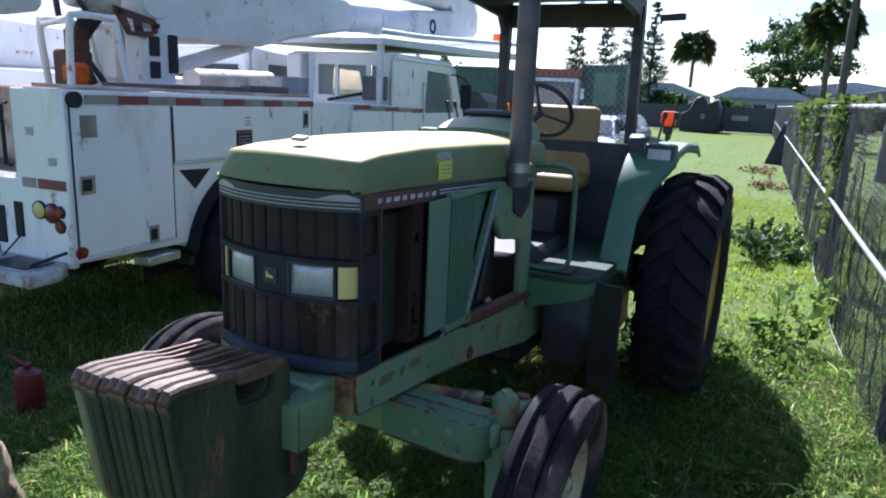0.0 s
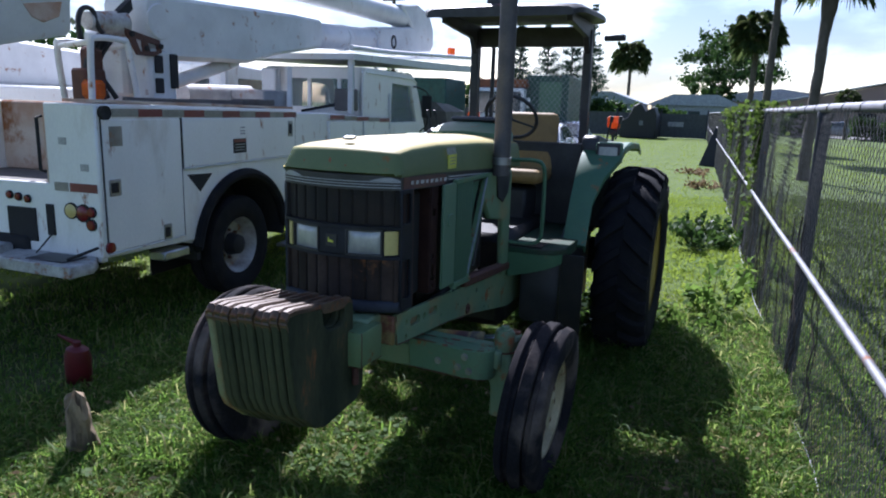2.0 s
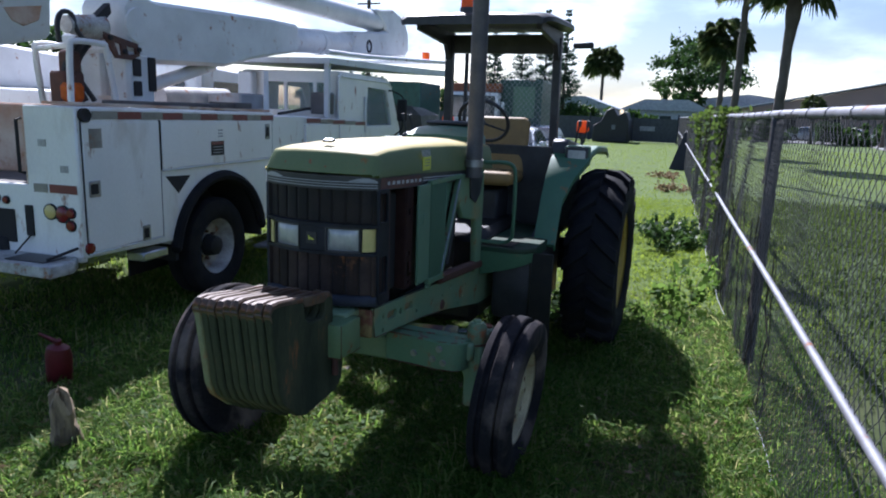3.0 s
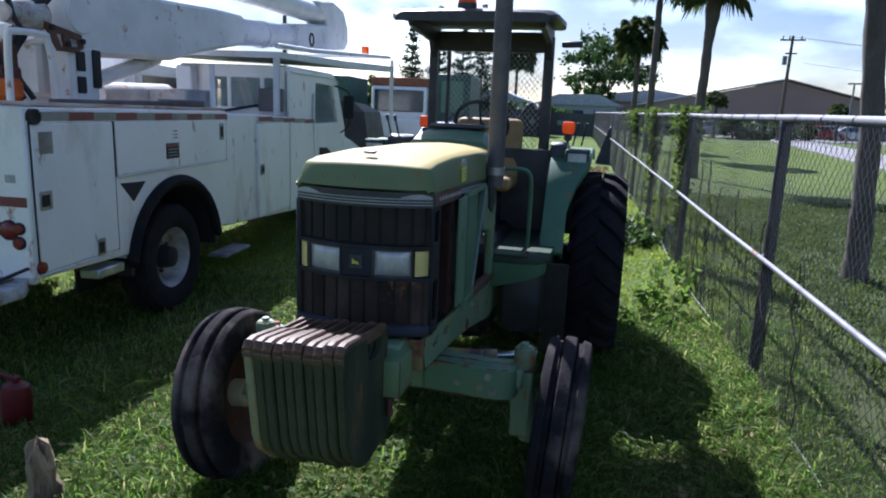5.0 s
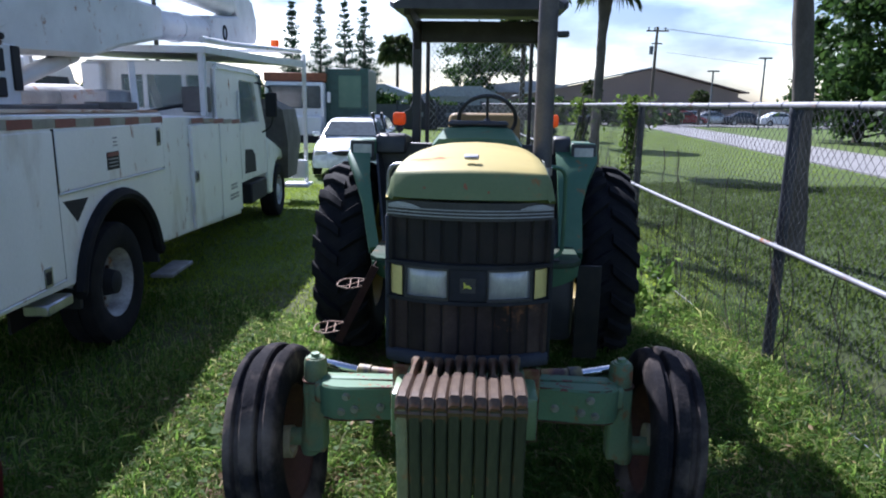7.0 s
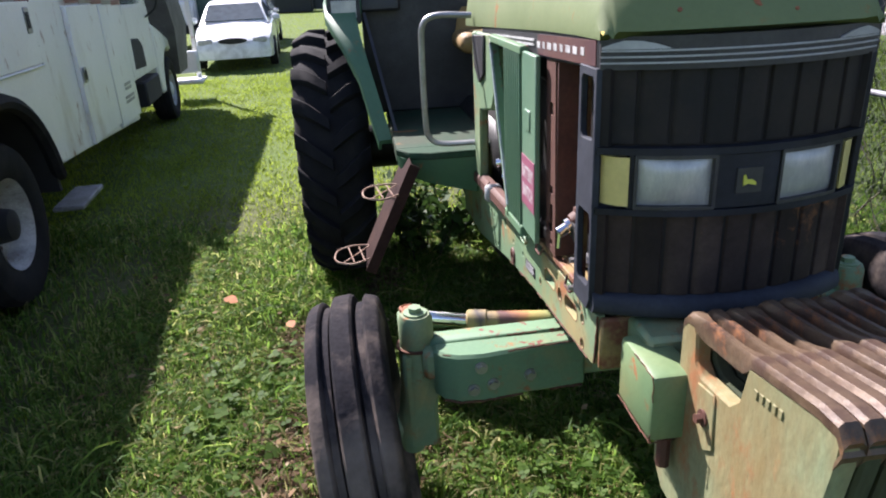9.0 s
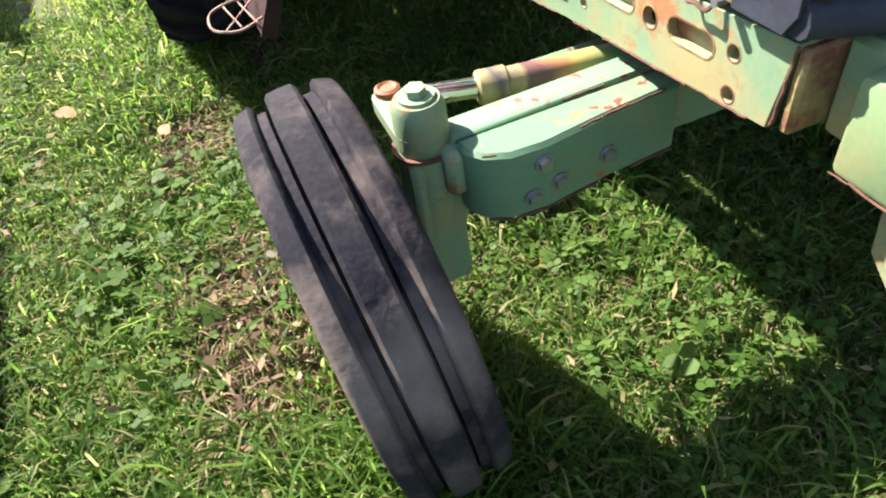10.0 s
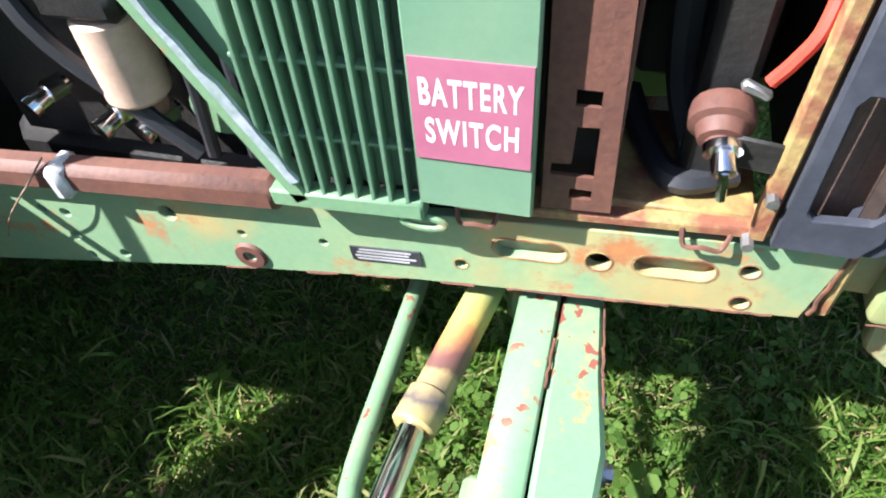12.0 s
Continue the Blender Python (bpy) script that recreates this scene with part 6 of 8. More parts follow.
# doors and fittings on the near side
for u0, u1, z0, z1 in ((0.875, 1.675, 0.61, 1.555), (1.705, 3.46, 1.165, 1.555)):
    d = tpart("compartment_door", built(box, (0.006, (u0 + u1) / 2, (z0 + z1) / 2), (0.012, u1 - u0, z1 - z0), 0.005), M_TRUCK)
    for u in (u0 - 0.007, u1 + 0.007):
        tpart("door_seam", built(box, (0.003, u, (z0 + z1) / 2), (0.008, 0.008, z1 - z0 + 0.02)), M_DARK, "", d)
    tpart("door_sill", built(box, (0.010, (u0 + u1) / 2, z0 - 0.012), (0.018, u1 - u0 + 0.02, 0.014), 0.004), M_TRUCK2, "", d)
for u, z, w, h in ((0.955, 1.075, 0.11, 0.12), (1.47, 0.665, 0.09, 0.13), (3.36, 1.44, 0.09, 0.16), (4.33, 0.985, 0.09, 0.12)):
    lk = tpart("paddle_latch", built(box, (0.014, u, z), (0.010, w, h), 0.006), M_STEEL, "recessed steel paddle latch")
    tpart("latch_bowl", built(box, (0.0195, u - 0.008, z), (0.004, w * 0.62, h * 0.62), 0.004), M_DARK, "", lk)
st = tpart("warning_sticker", built(box, (0.0135, 2.47, 1.305), (0.003, 0.20, 0.13), 0), M_DARK, "dark warning sticker with a red bar", None, False)
tpart("sticker_bar", built(box, (0.0160, 2.47, 1.352), (0.002, 0.19, 0.028), 0), M_TRED, "", st, False)
for k in range(3):
    tpart("sticker_print", built(box, (0.0160, 2.47, 1.318 - 0.026 * k), (0.002, 0.15, 0.008), 0), M_PRINT, "", st, False)
for z in (1.47, 1.44, 1.415):
    tpart("print_bar", built(box, (0.0135, 2.52, z), (0.002, 0.07, 0.012), 0), M_PRINT, "", None, False)
tpart("faded_sheet", built(box, (0.0135, 0.99, 1.44), (0.002, 0.12, 0.14), 0), M_TWHT, "", None, False)
# No hollow is cut here; the plate's dark colour stands for its shade.
tpart("fuel_recess", built(slab, [(1.74, 1.10), (2.07, 1.085), (1.90, 0.94)], "x", -0.05, 0.0025), M_DARK, "dark triangular plate for the shaded fuel filler recess")
tpart("side_marker", built(lathe, [(0, 0), (0.045, 0), (0.04, 0.015), (0, 0.02)], 18, pose(0.0, 0.885, 0.645)), M_TAIL, "round red reflector")
tpart("corner_socket", built(lathe, [(0, 0), (0.05, 0), (0.05, 0.03), (0, 0.02)], 18, pose(0.0, 0.90, 1.605)), M_DARK)
for k in range(10):
    u = 0.98 + 0.252 * k
    tpart("tape_stripe", built(box, (0.003, u + 0.126, 1.605 - 0.008 * k * 0.35), (0.005, 0.25, 0.058), 0), M_TWHT if k % 2 == 0 else M_TRED, "", None, False)
bm = bmesh.new()
tube(bm, [(0.012, WU + 0.70 * math.cos(a), max(WZ + 0.69 * math.sin(a), 0.47)) for a in np.linspace(-0.05, math.pi, 26)], 0.050, 8)
tpart("wheel_arch", bm, M_TYRE, "black rubber wheel arch trim")
half = np.linspace(0, math.pi, 22)
tpart("arch_liner", built(slab, [(WU + 0.705 * math.cos(a), WZ + 0.705 * math.sin(a)) for a in half] + [(WU + 0.665 * math.cos(a), WZ + 0.665 * math.sin(a)) for a in half[::-1]], "x", -0.47, 0.006), M_DARK)
tpart("arch_back", built(box, (-0.48, WU, 0.62), (0.02, 1.42, 0.90), 0), M_DARK)
tpart("mud_step", built(box, (-0.05, 1.55, 0.47), (0.16, 0.30, 0.07), 0.01), M_ALU)


def truck_wheel(u, z, r, dual, name):
    w = tpart(name, built(lathe, [(0.05, 0.0), (0.11, 0.0), (0.09, 0.10), (0.03, 0.12), (0, 0.12)], 20), M_DARK if dual else M_TRUCK2)
    k = r / 0.475
    prof = [(0.262 * k, -0.10), (0.30 * k, -0.125), (0.40 * k, -0.135), (0.455 * k, -0.12), (r, -0.09), (r * 0.995, -0.03), (r * 0.975, -0.028), (r * 0.975, -0.02), (r, -0.018), (r, 0.018), (r * 0.975, 0.02), (r * 0.975, 0.028), (r * 0.995, 0.03), (r, 0.09), (0.455 * k, 0.12), (0.40 * k, 0.135), (0.30 * k, 0.125), (0.262 * k, 0.10)]
    part("tyre", built(lathe, prof, 48), M_TYRE, w)
    rim = [(0.268 * k, 0.112), (0.262 * k, 0.10), (0.245 * k, 0.06), (0.225 * k, -0.02), (0.17 * k, -0.045), (0.10, -0.03), (0.05, -0.02)] if dual else [(0.268 * k, 0.112), (0.262 * k, 0.10), (0.24 * k, 0.05), (0.19 * k, 0.06), (0.12, 0.02), (0.05, 0.02)]
    part("rim", built(lathe, rim, 40), M_SCUFF, w, "white steel rim, dirty inside")
    for i in range(8):
        a = 2 * math.pi * i / 8
        part("wheel_nut", built(cyl, (-0.03 if dual else 0.02, 0.135 * math.cos(a), 0.135 * math.sin(a)), (0.0 if dual else 0.05, 0.135 * math.cos(a), 0.135 * math.sin(a)), 0.015, 6), M_RUST, w)
    w.matrix_local = pose(-0.16, u, z)
    return w


truck_wheel(WU, WZ, WR, True, "rear_wheel")
truck_wheel(8.52, 0.315, 0.43, False, "front_wheel")
tpart("chassis", built(box, (-1.13, 4.6, 0.55), (0.9, 7.6, 0.28), 0.02), M_DARK)
tpart("axle", built(cyl, (-2.1, WU, WZ), (-0.2, WU, WZ), 0.10, 14), M_DARK)
tpart("far_wheel", built(cyl, (-2.22, WU, WZ), (-1.95, WU, WZ), WR, 30), M_TYRE)
tpart("far_wheel", built(cyl, (-2.22, 8.52, 0.315), (-1.95, 8.52, 0.315), 0.43, 30), M_TYRE)

# second cabinet between body and cab
bm = bmesh.new()
slab(bm, [(3.50, 0.47), (4.22, 0.43), (6.10, 0.31), (6.10, 1.52), (4.22, 1.60), (3.50, 1.60)], "x", -1.0, -0.035, (), 0.012)
tpart("cross_cabinet", bm, M_TRUCK, "white cross cabinet behind the cab")
for u0, u1, za in ((4.26, 5.18, 0.44), (5.22, 6.06, 0.385)):
    z1 = 1.505 - 0.012 * (u0 - 4.2)
    d = tpart("cabinet_door", built(box, (-0.018, (u0 + u1) / 2, (za + z1) / 2), (0.036, u1 - u0, z1 - za), 0.006), M_TRUCK)
    tpart("door_seam", built(box, (-0.022, u1 + 0.018, (za + z1) / 2), (0.014, 0.012, z1 - za)), M_DARK, "", d)
for k in range(5):
    u = 4.28 + 0.36 * k
    tpart("tape_stripe", built(box, (0.001, u + 0.18, 1.548 - 0.012 * k), (0.005, 0.355, 0.052), 0), M_TRED if k % 2 == 0 else M_TWHT, "", None, False)
for z in (0.74, 0.70, 0.62, 0.58):
    tpart("print_bar", built(box, (0.002, 5.70, z), (0.003, 0.38 if z < 0.65 else 0.26, 0.028), 0), M_PRINT, "", None, False)
bm = bmesh.new()
box(bm, (0.02, 3.46, 0.225), (0.20, 0.54, 0.035), 0.008)
bar(bm, (-0.05, 3.25, 0.23), (-0.05, 3.25, 0.52), 0.03, 0.02)
bar(bm, (-0.05, 3.66, 0.23), (-0.05, 3.66, 0.52), 0.03, 0.02)
tpart("side_step", bm, M_STEPAL, "tread-plate side step")

# cab
CABT = 2.17
bm = bmesh.new()
cabp = [(5.28, 0.70), (7.66, 0.70), (7.66, 1.38), (7.22, 2.08), (7.08, CABT - 0.02), (5.36, CABT), (5.28, CABT - 0.06)]
win = [(6.20, 1.46), (7.30, 1.46), (7.02, 2.00), (6.26, 2.02)]
slab(bm, cabp, "x", -0.10, -0.04, [win])
cab = tpart("cab", bm, M_TRUCK, "white truck cab with side windows")
part("far_cab_side", built(slab, cabp, "x", -1.52, -1.48, [win]), M_TRUCK, cab)
bm = bmesh.new()
slab(bm, [(-1.48, 1.38), (-0.07, 1.38), (-0.07, CABT), (-1.48, CABT)], "y", 5.28, 5.33, [[(-1.10, 1.66), (-0.18, 1.66), (-0.18, 2.03), (-1.10, 2.03)]])
box(bm, (-0.775, 6.20, CABT - 0.01), (1.44, 1.82, 0.05), 0.02)
part("cab_shell", bm, M_TRUCK, cab)
part("cab_guard", built(box, (-1.36, 5.20, 1.86), (0.22, 0.14, 0.58), 0.02), M_TRUCK2, cab, "white box on the back of the cab")
for x in (-0.84, -0.40):
    part("window_bar", built(box, (x, 5.305, 1.845), (0.05, 0.03, 0.37), 0.004), M_TRUCK, cab)
part("rear_window", built(box, (-0.64, 5.309, 1.845), (0.92, 0.006, 0.37)), M_TGLASS, cab).visible_shadow = False
part("door_window", built(slab, win, "x", -0.075, -0.067), M_TGLASS, cab).visible_shadow = False
part("far_door_window", built(slab, win, "x", -1.504, -1.496), M_TGLASS, cab).visible_shadow = False
part("windscreen", built(lambda b: loft(b, [[(-0.1, 7.62, 1.40), (-1.48, 7.62, 1.40), (-1.48, 7.63, 1.41), (-0.1, 7.63, 1.41)], [(-0.16, 7.20, 2.06), (-1.46, 7.20, 2.06), (-1.46, 7.21, 2.07), (-0.16, 7.21, 2.07)]])), M_TGLASS, cab).visible_shadow = False
part("cab_door", built(slab, [(6.22, 0.74), (7.58, 0.74), (7.58, 1.40), (7.34, 1.44), (6.18, 1.44)], "x", -0.04, -0.030, (), 0.006), M_TRUCK, cab)
# Dark slab that paints the cab's shade onto the door.
part("door_patch", built(slab, [(6.36, 0.80), (6.95, 0.78), (6.92, 1.02), (6.75, 1.10), (6.40, 1.12)], "x", -0.030, -0.026), M_DARK, cab, "dark patch painted on the door for the cab's shade")
part("cab_seat", built(box, (-0.78, 6.2, 1.30), (1.25, 0.5, 0.62), 0.08), M_DARK, cab)
part("drip_rail", built(tube, [(-0.035, 5.35, CABT - 0.05), (-0.035, 7.05, CABT - 0.06), (-0.035, 7.24, 2.05)], 0.014, 6), M_TRUCK, cab)
part("hinge", built(box, (-0.022, 6.14, 1.62), (0.02, 0.05, 0.5), 0.004), M_TRUCK2, cab)
mir = tpart("mirror", built(box, (0.16, 7.20, 1.70), (0.16, 0.05, 0.34), 0.015), M_DARK, "west-coast mirror on a bent tube")
tpart("mirror_arm", built(tube, smooth_path([(-0.03, 7.42, 1.30), (0.12, 7.30, 1.40), (0.17, 7.22, 1.55), (0.17, 7.22, 1.88), (0.05, 7.15, 1.98), (-0.04, 7.10, 2.0)], 4), 0.012, 8), M_DARK, "", mir)
sp = tpart("spot_box", built(box, (-0.22, 5.14, 1.76), (0.30, 0.10, 0.28), 0.015), M_TARP, "grey box on a bracket behind the cab")
tpart("spot_bracket", built(tube, [(-0.9, 5.2, 1.60), (-0.35, 5.14, 1.70)], 0.02, 6), M_DARK, "", sp)
# nose: fender, engine bay, tilted hood
bm = bmesh.new()
fa = [(8.52 + 0.56 * math.cos(a), 0.33 + 0.52 * math.sin(a)) for a in np.linspace(math.pi, 0.35, 12)]
slab(bm, [(7.66, 0.36)] + fa + [(9.05, 0.85), (8.72, 0.98), (8.2, 1.12), (7.66, 1.24)], "x", -0.42, -0.03, (), 0.03)
tpart("front_fender", bm, M_TRUCK, "rounded white front fender")
tpart("engine_bay", built(box, (-1.1, 8.3, 0.85), (1.3, 1.4, 0.7), 0.05), M_DARK)
tpart("cab_step", built(box, (-0.12, 7.05, 0.50), (0.22, 0.9, 0.28), 0.02), M_DARK)
bm = bmesh.new()
loft(bm, [[(0.02, 8.95, 0.45), (-2.0, 8.95, 0.45), (-2.0, 9.75, 0.45), (0.02, 9.75, 0.45)], [(0.10, 8.62, 1.1), (-2.0, 8.62, 1.1), (-2.0, 9.85, 1.1), (0.10, 9.85, 1.1)], [(0.04, 8.55, 1.62), (-1.9, 8.55, 1.70), (-1.9, 9.7, 1.70), (0.04, 9.7, 1.62)], [(-0.2, 8.70, 1.78), (-1.7, 8.70, 1.85), (-1.7, 9.5, 1.82), (-0.2, 9.5, 1.75)]])
tpart("tilted_hood", bm, M_TARP, "hood tilted forward, showing its grey underside")
# rack over the cab with its front post
bm = bmesh.new()
loft(bm, [[(-0.05, 5.0, 2.26), (-2.1, 5.0, 2.26), (-2.1, 5.0, 2.33), (-0.05, 5.0, 2.33)], [(0.05, 7.6, 2.30), (-2.1, 7.6, 2.34), (-2.1, 7.6, 2.42), (0.05, 7.6, 2.40)], [(0.10, 10.3, 2.38), (-2.1, 10.3, 2.46), (-2.1, 10.3, 2.56), (0.10, 10.3, 2.50)]])
rack = tpart("cab_rack", bm, M_TRUCK2, "white steel rack above the cab")
for v0, u, z0, z1 in ((-0.12, 5.08, 1.58, 2.28), (-2.0, 5.08, 1.58, 2.28), (0.10, 10.35, 0.12, 2.62), (-2.1, 10.35, 0.12, 2.62)):
    tpart("rack_post", built(bar, (v0, u, z0), (v0, u, z1), 0.07, 0.07, 0.008, (0, 1, 0)), M_TRUCK2, "", rack)
tpart("front_foot", built(lambda b: (box(b, (-0.05, 10.2, 0.20), (0.50, 0.55, 0.05), 0.01), box(b, (-1.0, 10.15, 0.50), (2.3, 0.16, 0.34), 0.03))), M_TRUCK2, "white front bumper with a step", rack)
tpart("rack_rail", built(tube, [(-0.08, 5.0, 2.40), (-0.08, 6.2, 2.44), (0.06, 10.3, 2.66), (-2.0, 10.3, 2.66)], 0.035, 8), M_TRUCK2, "", rack)
tpart("beacon", built(cyl, (-0.35, 10.0, 2.66), (-0.35, 10.0, 2.83), 0.075, 16), M_ORANGE, "amber beacon on the rack")

# boom: turret, lower boom, elbow, upper boom above it
BX = -0.72
tur = tpart("turret", built(lambda b: (cyl(b, (-1.1, 2.15, 0.95), (-1.1, 2.15, 1.75), 0.32, 24), box(b, (-0.98, 2.16, 2.0), (0.44, 0.42, 0.56), 0.03))), M_TRUCK2, "white boom turret in the bed")
for hoop in (((-0.45, 1.268, 1.67), (-0.45, 1.288, 2.08), (-0.45, 1.335, 2.15), (-0.45, 1.61, 2.155), (-0.45, 1.662, 2.11), (-0.45, 1.748, 1.67)), ((-0.95, 1.494, 1.67), (-0.95, 1.455, 2.07), (-0.95, 1.50, 2.14), (-0.95, 1.80, 2.14), (-0.95, 1.863, 2.08), (-0.95, 1.945, 1.67))):
    tpart("cage_rail", built(tube, smooth_path(hoop, 5), 0.024, 8), M_TRUCK2, "white tube guard round the controls", tur)
tpart("cage_rail", built(tube, [(-0.95, 1.47, 2.10), (-0.45, 1.30, 2.12)], 0.022, 8), M_TRUCK2, "", tur)
tpart("cage_rail", built(tube, [(-0.95, 1.85, 2.10), (-0.45, 1.66, 2.12)], 0.022, 8), M_TRUCK2, "", tur)
tpart("valve_block", built(lambda b: (box(b, (-0.72, 1.52, 1.80), (0.16, 0.22, 0.26), 0.02), box(b, (-0.72, 1.56, 2.0), (0.12, 0.16, 0.20), 0.03))), M_RUST, "red-brown valve block", tur)
tpart("control_panel", built(box, (-0.60, 2.12, 1.90), (0.22, 0.34, 0.46), 0.03), M_TRUCK2, "", tur)
for u, z, h in ((2.05, 2.00, 0.15), (2.05, 1.82, 0.13), (2.24, 1.95, 0.30)):
    tpart("control_window", built(box, (-0.485, u, z), (0.012, 0.10, h), 0.01), M_DARK, "", tur)
for k in range(4):
    tpart("hose", built(tube, smooth_path([(-0.75 + 0.04 * k, 1.55 + 0.05 * k, 1.70), (-0.70, 1.48 + 0.04 * k, 1.95), (-0.72, 1.65 + 0.05 * k, 2.2), (-0.8, 1.95, 2.3)], 5), 0.022, 7), M_HOSE, "", tur)
tpart("orange_guard", built(box, (-0.58, 1.42, 1.765), (0.14, 0.15, 0.15), 0.03), M_ORANGE, "", tur)
bm = bmesh.new()
slab(bm, [(1.95, 2.18), (2.20, 2.05), (3.42, 2.10), (3.95, 2.22), (4.90, 2.375), (5.05, 2.40), (5.05, 2.735), (4.4, 2.72), (2.35, 2.60), (2.05, 2.66), (1.92, 2.5)], "x", BX - 0.22, BX + 0.22, (), 0.035)
low = tpart("lower_boom", bm, M_TRUCK2, "wide white lower boom")
tpart("boom_tube", built(cyl, (BX, 4.95, 2.555), (BX, 7.2, 2.70), 0.165, 24), M_TRUCK2, "", low)
tpart("boom_collar", built(cyl, (BX, 5.95, 2.615), (BX, 6.10, 2.625), 0.178, 24), M_TRUCK2, "", low)
bm = bmesh.new()
slab(bm, [(6.9, 2.53), (9.25, 2.68), (9.42, 2.80), (9.40, 3.10), (9.15, 3.36), (8.55, 3.44), (7.8, 3.33), (8.30, 3.02), (6.9, 2.87)], "x", BX - 0.20, BX + 0.20, (), 0.03)
tpart("boom_elbow", bm, M_TRUCK2, "white boom elbow", low)
tpart("round_badge", built(lathe, [(0.07, 0), (0.105, 0), (0.105, 0.012), (0.07, 0.012)], 24, pose(BX + 0.20, 7.45, 2.70), True), M_DARK, "round badge", low)
bm = bmesh.new()
loft(bm, [[(BX + w * math.cos(a), u, z + h * math.sin(a)) for a in [2 * math.pi * k / 20 for k in range(20)]] for u, z, w, h in ((-1.2, 2.93, 0.14, 0.12), (2.0, 3.0, 0.15, 0.12), (5.5, 3.09, 0.17, 0.14), (8.6, 3.2, 0.19, 0.17))])
tpart("upper_boom", bm, M_TRUCK2, "round white upper boom lying above the lower one")
for k in range(4):
    tpart("letter_bar", built(box, (BX + 0.158, 3.7 + 0.13 * k, 3.045), (0.008, 0.085, 0.09 if k == 0 else 0.065), 0.0), M_LABEL, "", None, False)
tpart("lift_strut", built(cyl, (BX + 0.05, 2.22, 1.80), (BX + 0.02, 3.45, 2.12), 0.065, 14), M_TRUCK2, "white lift cylinder cover")
tpart("pivot_cylinder", built(cyl, (-0.56, 1.38, 2.280), (-0.56, 1.74, 2.30), 0.068, 18, 0.105, 0.006), M_SCUFF)
tpart("boom_pivot", built(cyl, (-0.52, 2.1, 2.36), (-0.485, 2.1, 2.36), 0.15, 24, None, 0.006), M_TRUCK2)
tpart("hydraulic_hose", built(tube, smooth_path([(-0.52, 1.27, 2.13), (-0.52, 1.26, 2.27), (-0.52, 1.31, 2.36), (-0.52, 1.40, 2.36), (-0.50, 1.42, 2.25), (-0.50, 1.50, 2.16)], 6), 0.020, 8), M_HOSE, "black hydraulic hose looped beside the bucket")
tpart("rust_link", built(slab, [(1.66, 2.26), (2.06, 2.20), (2.08, 2.10), (1.98, 2.06), (1.80, 2.06)], "x", BX + 0.225, BX + 0.25, [[(1.78, 2.19), (1.86, 2.18), (1.87, 2.09), (1.83, 2.09)], [(1.92, 2.17), (2.03, 2.16), (2.04, 2.11), (1.94, 2.10)]]), M_RUST, "rusty open link plate at the boom foot")
tpart("boom_horn", built(slab, [(1.62, 2.36), (1.79, 2.50), (1.80, 2.42), (1.70, 2.33)], "x", -0.56, -0.50), M_DARK)
bm = bmesh.new()
loft(bm, [[(-0.37, 0.20, 1.96), (-1.05, 0.20, 1.96), (-1.05, 1.00, 2.13), (-0.37, 1.00, 2.13)], [(-0.35, 0.16, 2.00), (-1.07, 0.16, 2.00), (-1.07, 1.02, 2.17), (-0.35, 1.02, 2.17)], [(-0.30, 0.10, 2.95), (-1.12, 0.10, 2.95), (-1.12, 1.04, 2.95), (-0.30, 1.04, 2.95)]])
bk = tpart("bucket", bm, M_TRUCK2, "white fibreglass bucket with a step recess")
tpart("bucket_recess", built(slab, [(0.64, 2.30), (0.965, 2.36), (0.93, 2.25), (0.80, 2.195), (0.71, 2.22)], "x", -0.37, -0.338, (), 0.006), M_BEDRUST, "", bk)
tpart("top_trim", built(lambda b: (box(b, (-0.20, 2.2, 1.668), (0.36, 2.55, 0.022), 0.004, Matrix.Rotation(radians(-0.7), 4, "X")),)), M_BEDRUST)
tpart("deck_clutter", built(lambda b: (box(b, (-0.25, 3.1, 1.70), (0.3, 0.32, 0.06), 0.01), box(b, (-0.30, 2.55, 1.69), (0.06, 1.0, 0.05), 0.01), box(b, (-0.12, 1.6, 1.695), (0.08, 0.7, 0.04), 0.01))), M_TARP)
M_CRATE = mat("weathered_grey_gear", (0.40, 0.40, 0.40), 0.7, col2=(0.28, 0.28, 0.29), scale=3, fine_amt=0.2, bump=0.15, rust=0.1)
tpart("bed_roll", built(cyl, (-1.2, 3.2, 1.75), (-1.15, 4.35, 1.77), 0.12, 16), M_CRATE, "light grey roll lying in the bed")
tpart("bed_crate", built(box, (-0.85, 4.15, 1.74), (0.45, 0.55, 0.20), 0.02), M_CRATE, "grey box in the bed")
tpart("boom_rest", built(bar, (-0.55, 4.3, 1.60), (-0.62, 4.42, 2.12), 0.06, 0.06, 0.006), M_TRUCK2, "white upright boom rest")
for u, z in ((1.73, 2.22), (1.89, 2.12), (2.06, 2.15)):
    tpart("link_bolt", built(cyl, (BX + 0.24, u, z), (BX + 0.27, u, z), 0.022, 8), M_DARK, "", low)

# ---- second white bucket truck and cab farther left ----
truck2 = thing("white_box_truck", "second white utility truck parked behind the first", "truck", pose(-6.6, 1.2, -0.1, 0, 0, 5))
part("truck_body", built(box, (0, 2.2, 1.25), (2.2, 4.6, 1.3), 0.03), M_TRUCK, truck2)
c2 = part("truck_cab", built(lambda b: slab(b, [(4.6, 0.7), (6.6, 0.7), (6.6, 1.4), (6.1, 2.35), (4.6, 2.4)], "x", -1.05, 1.05, (), 0.05)), M_TRUCK, truck2)
part("cab_window", built(slab, [(5.0, 1.55), (6.25, 1.55), (5.95, 2.15), (5.0, 2.15)], "x", 1.05, 1.06), M_DGLASS, c2)
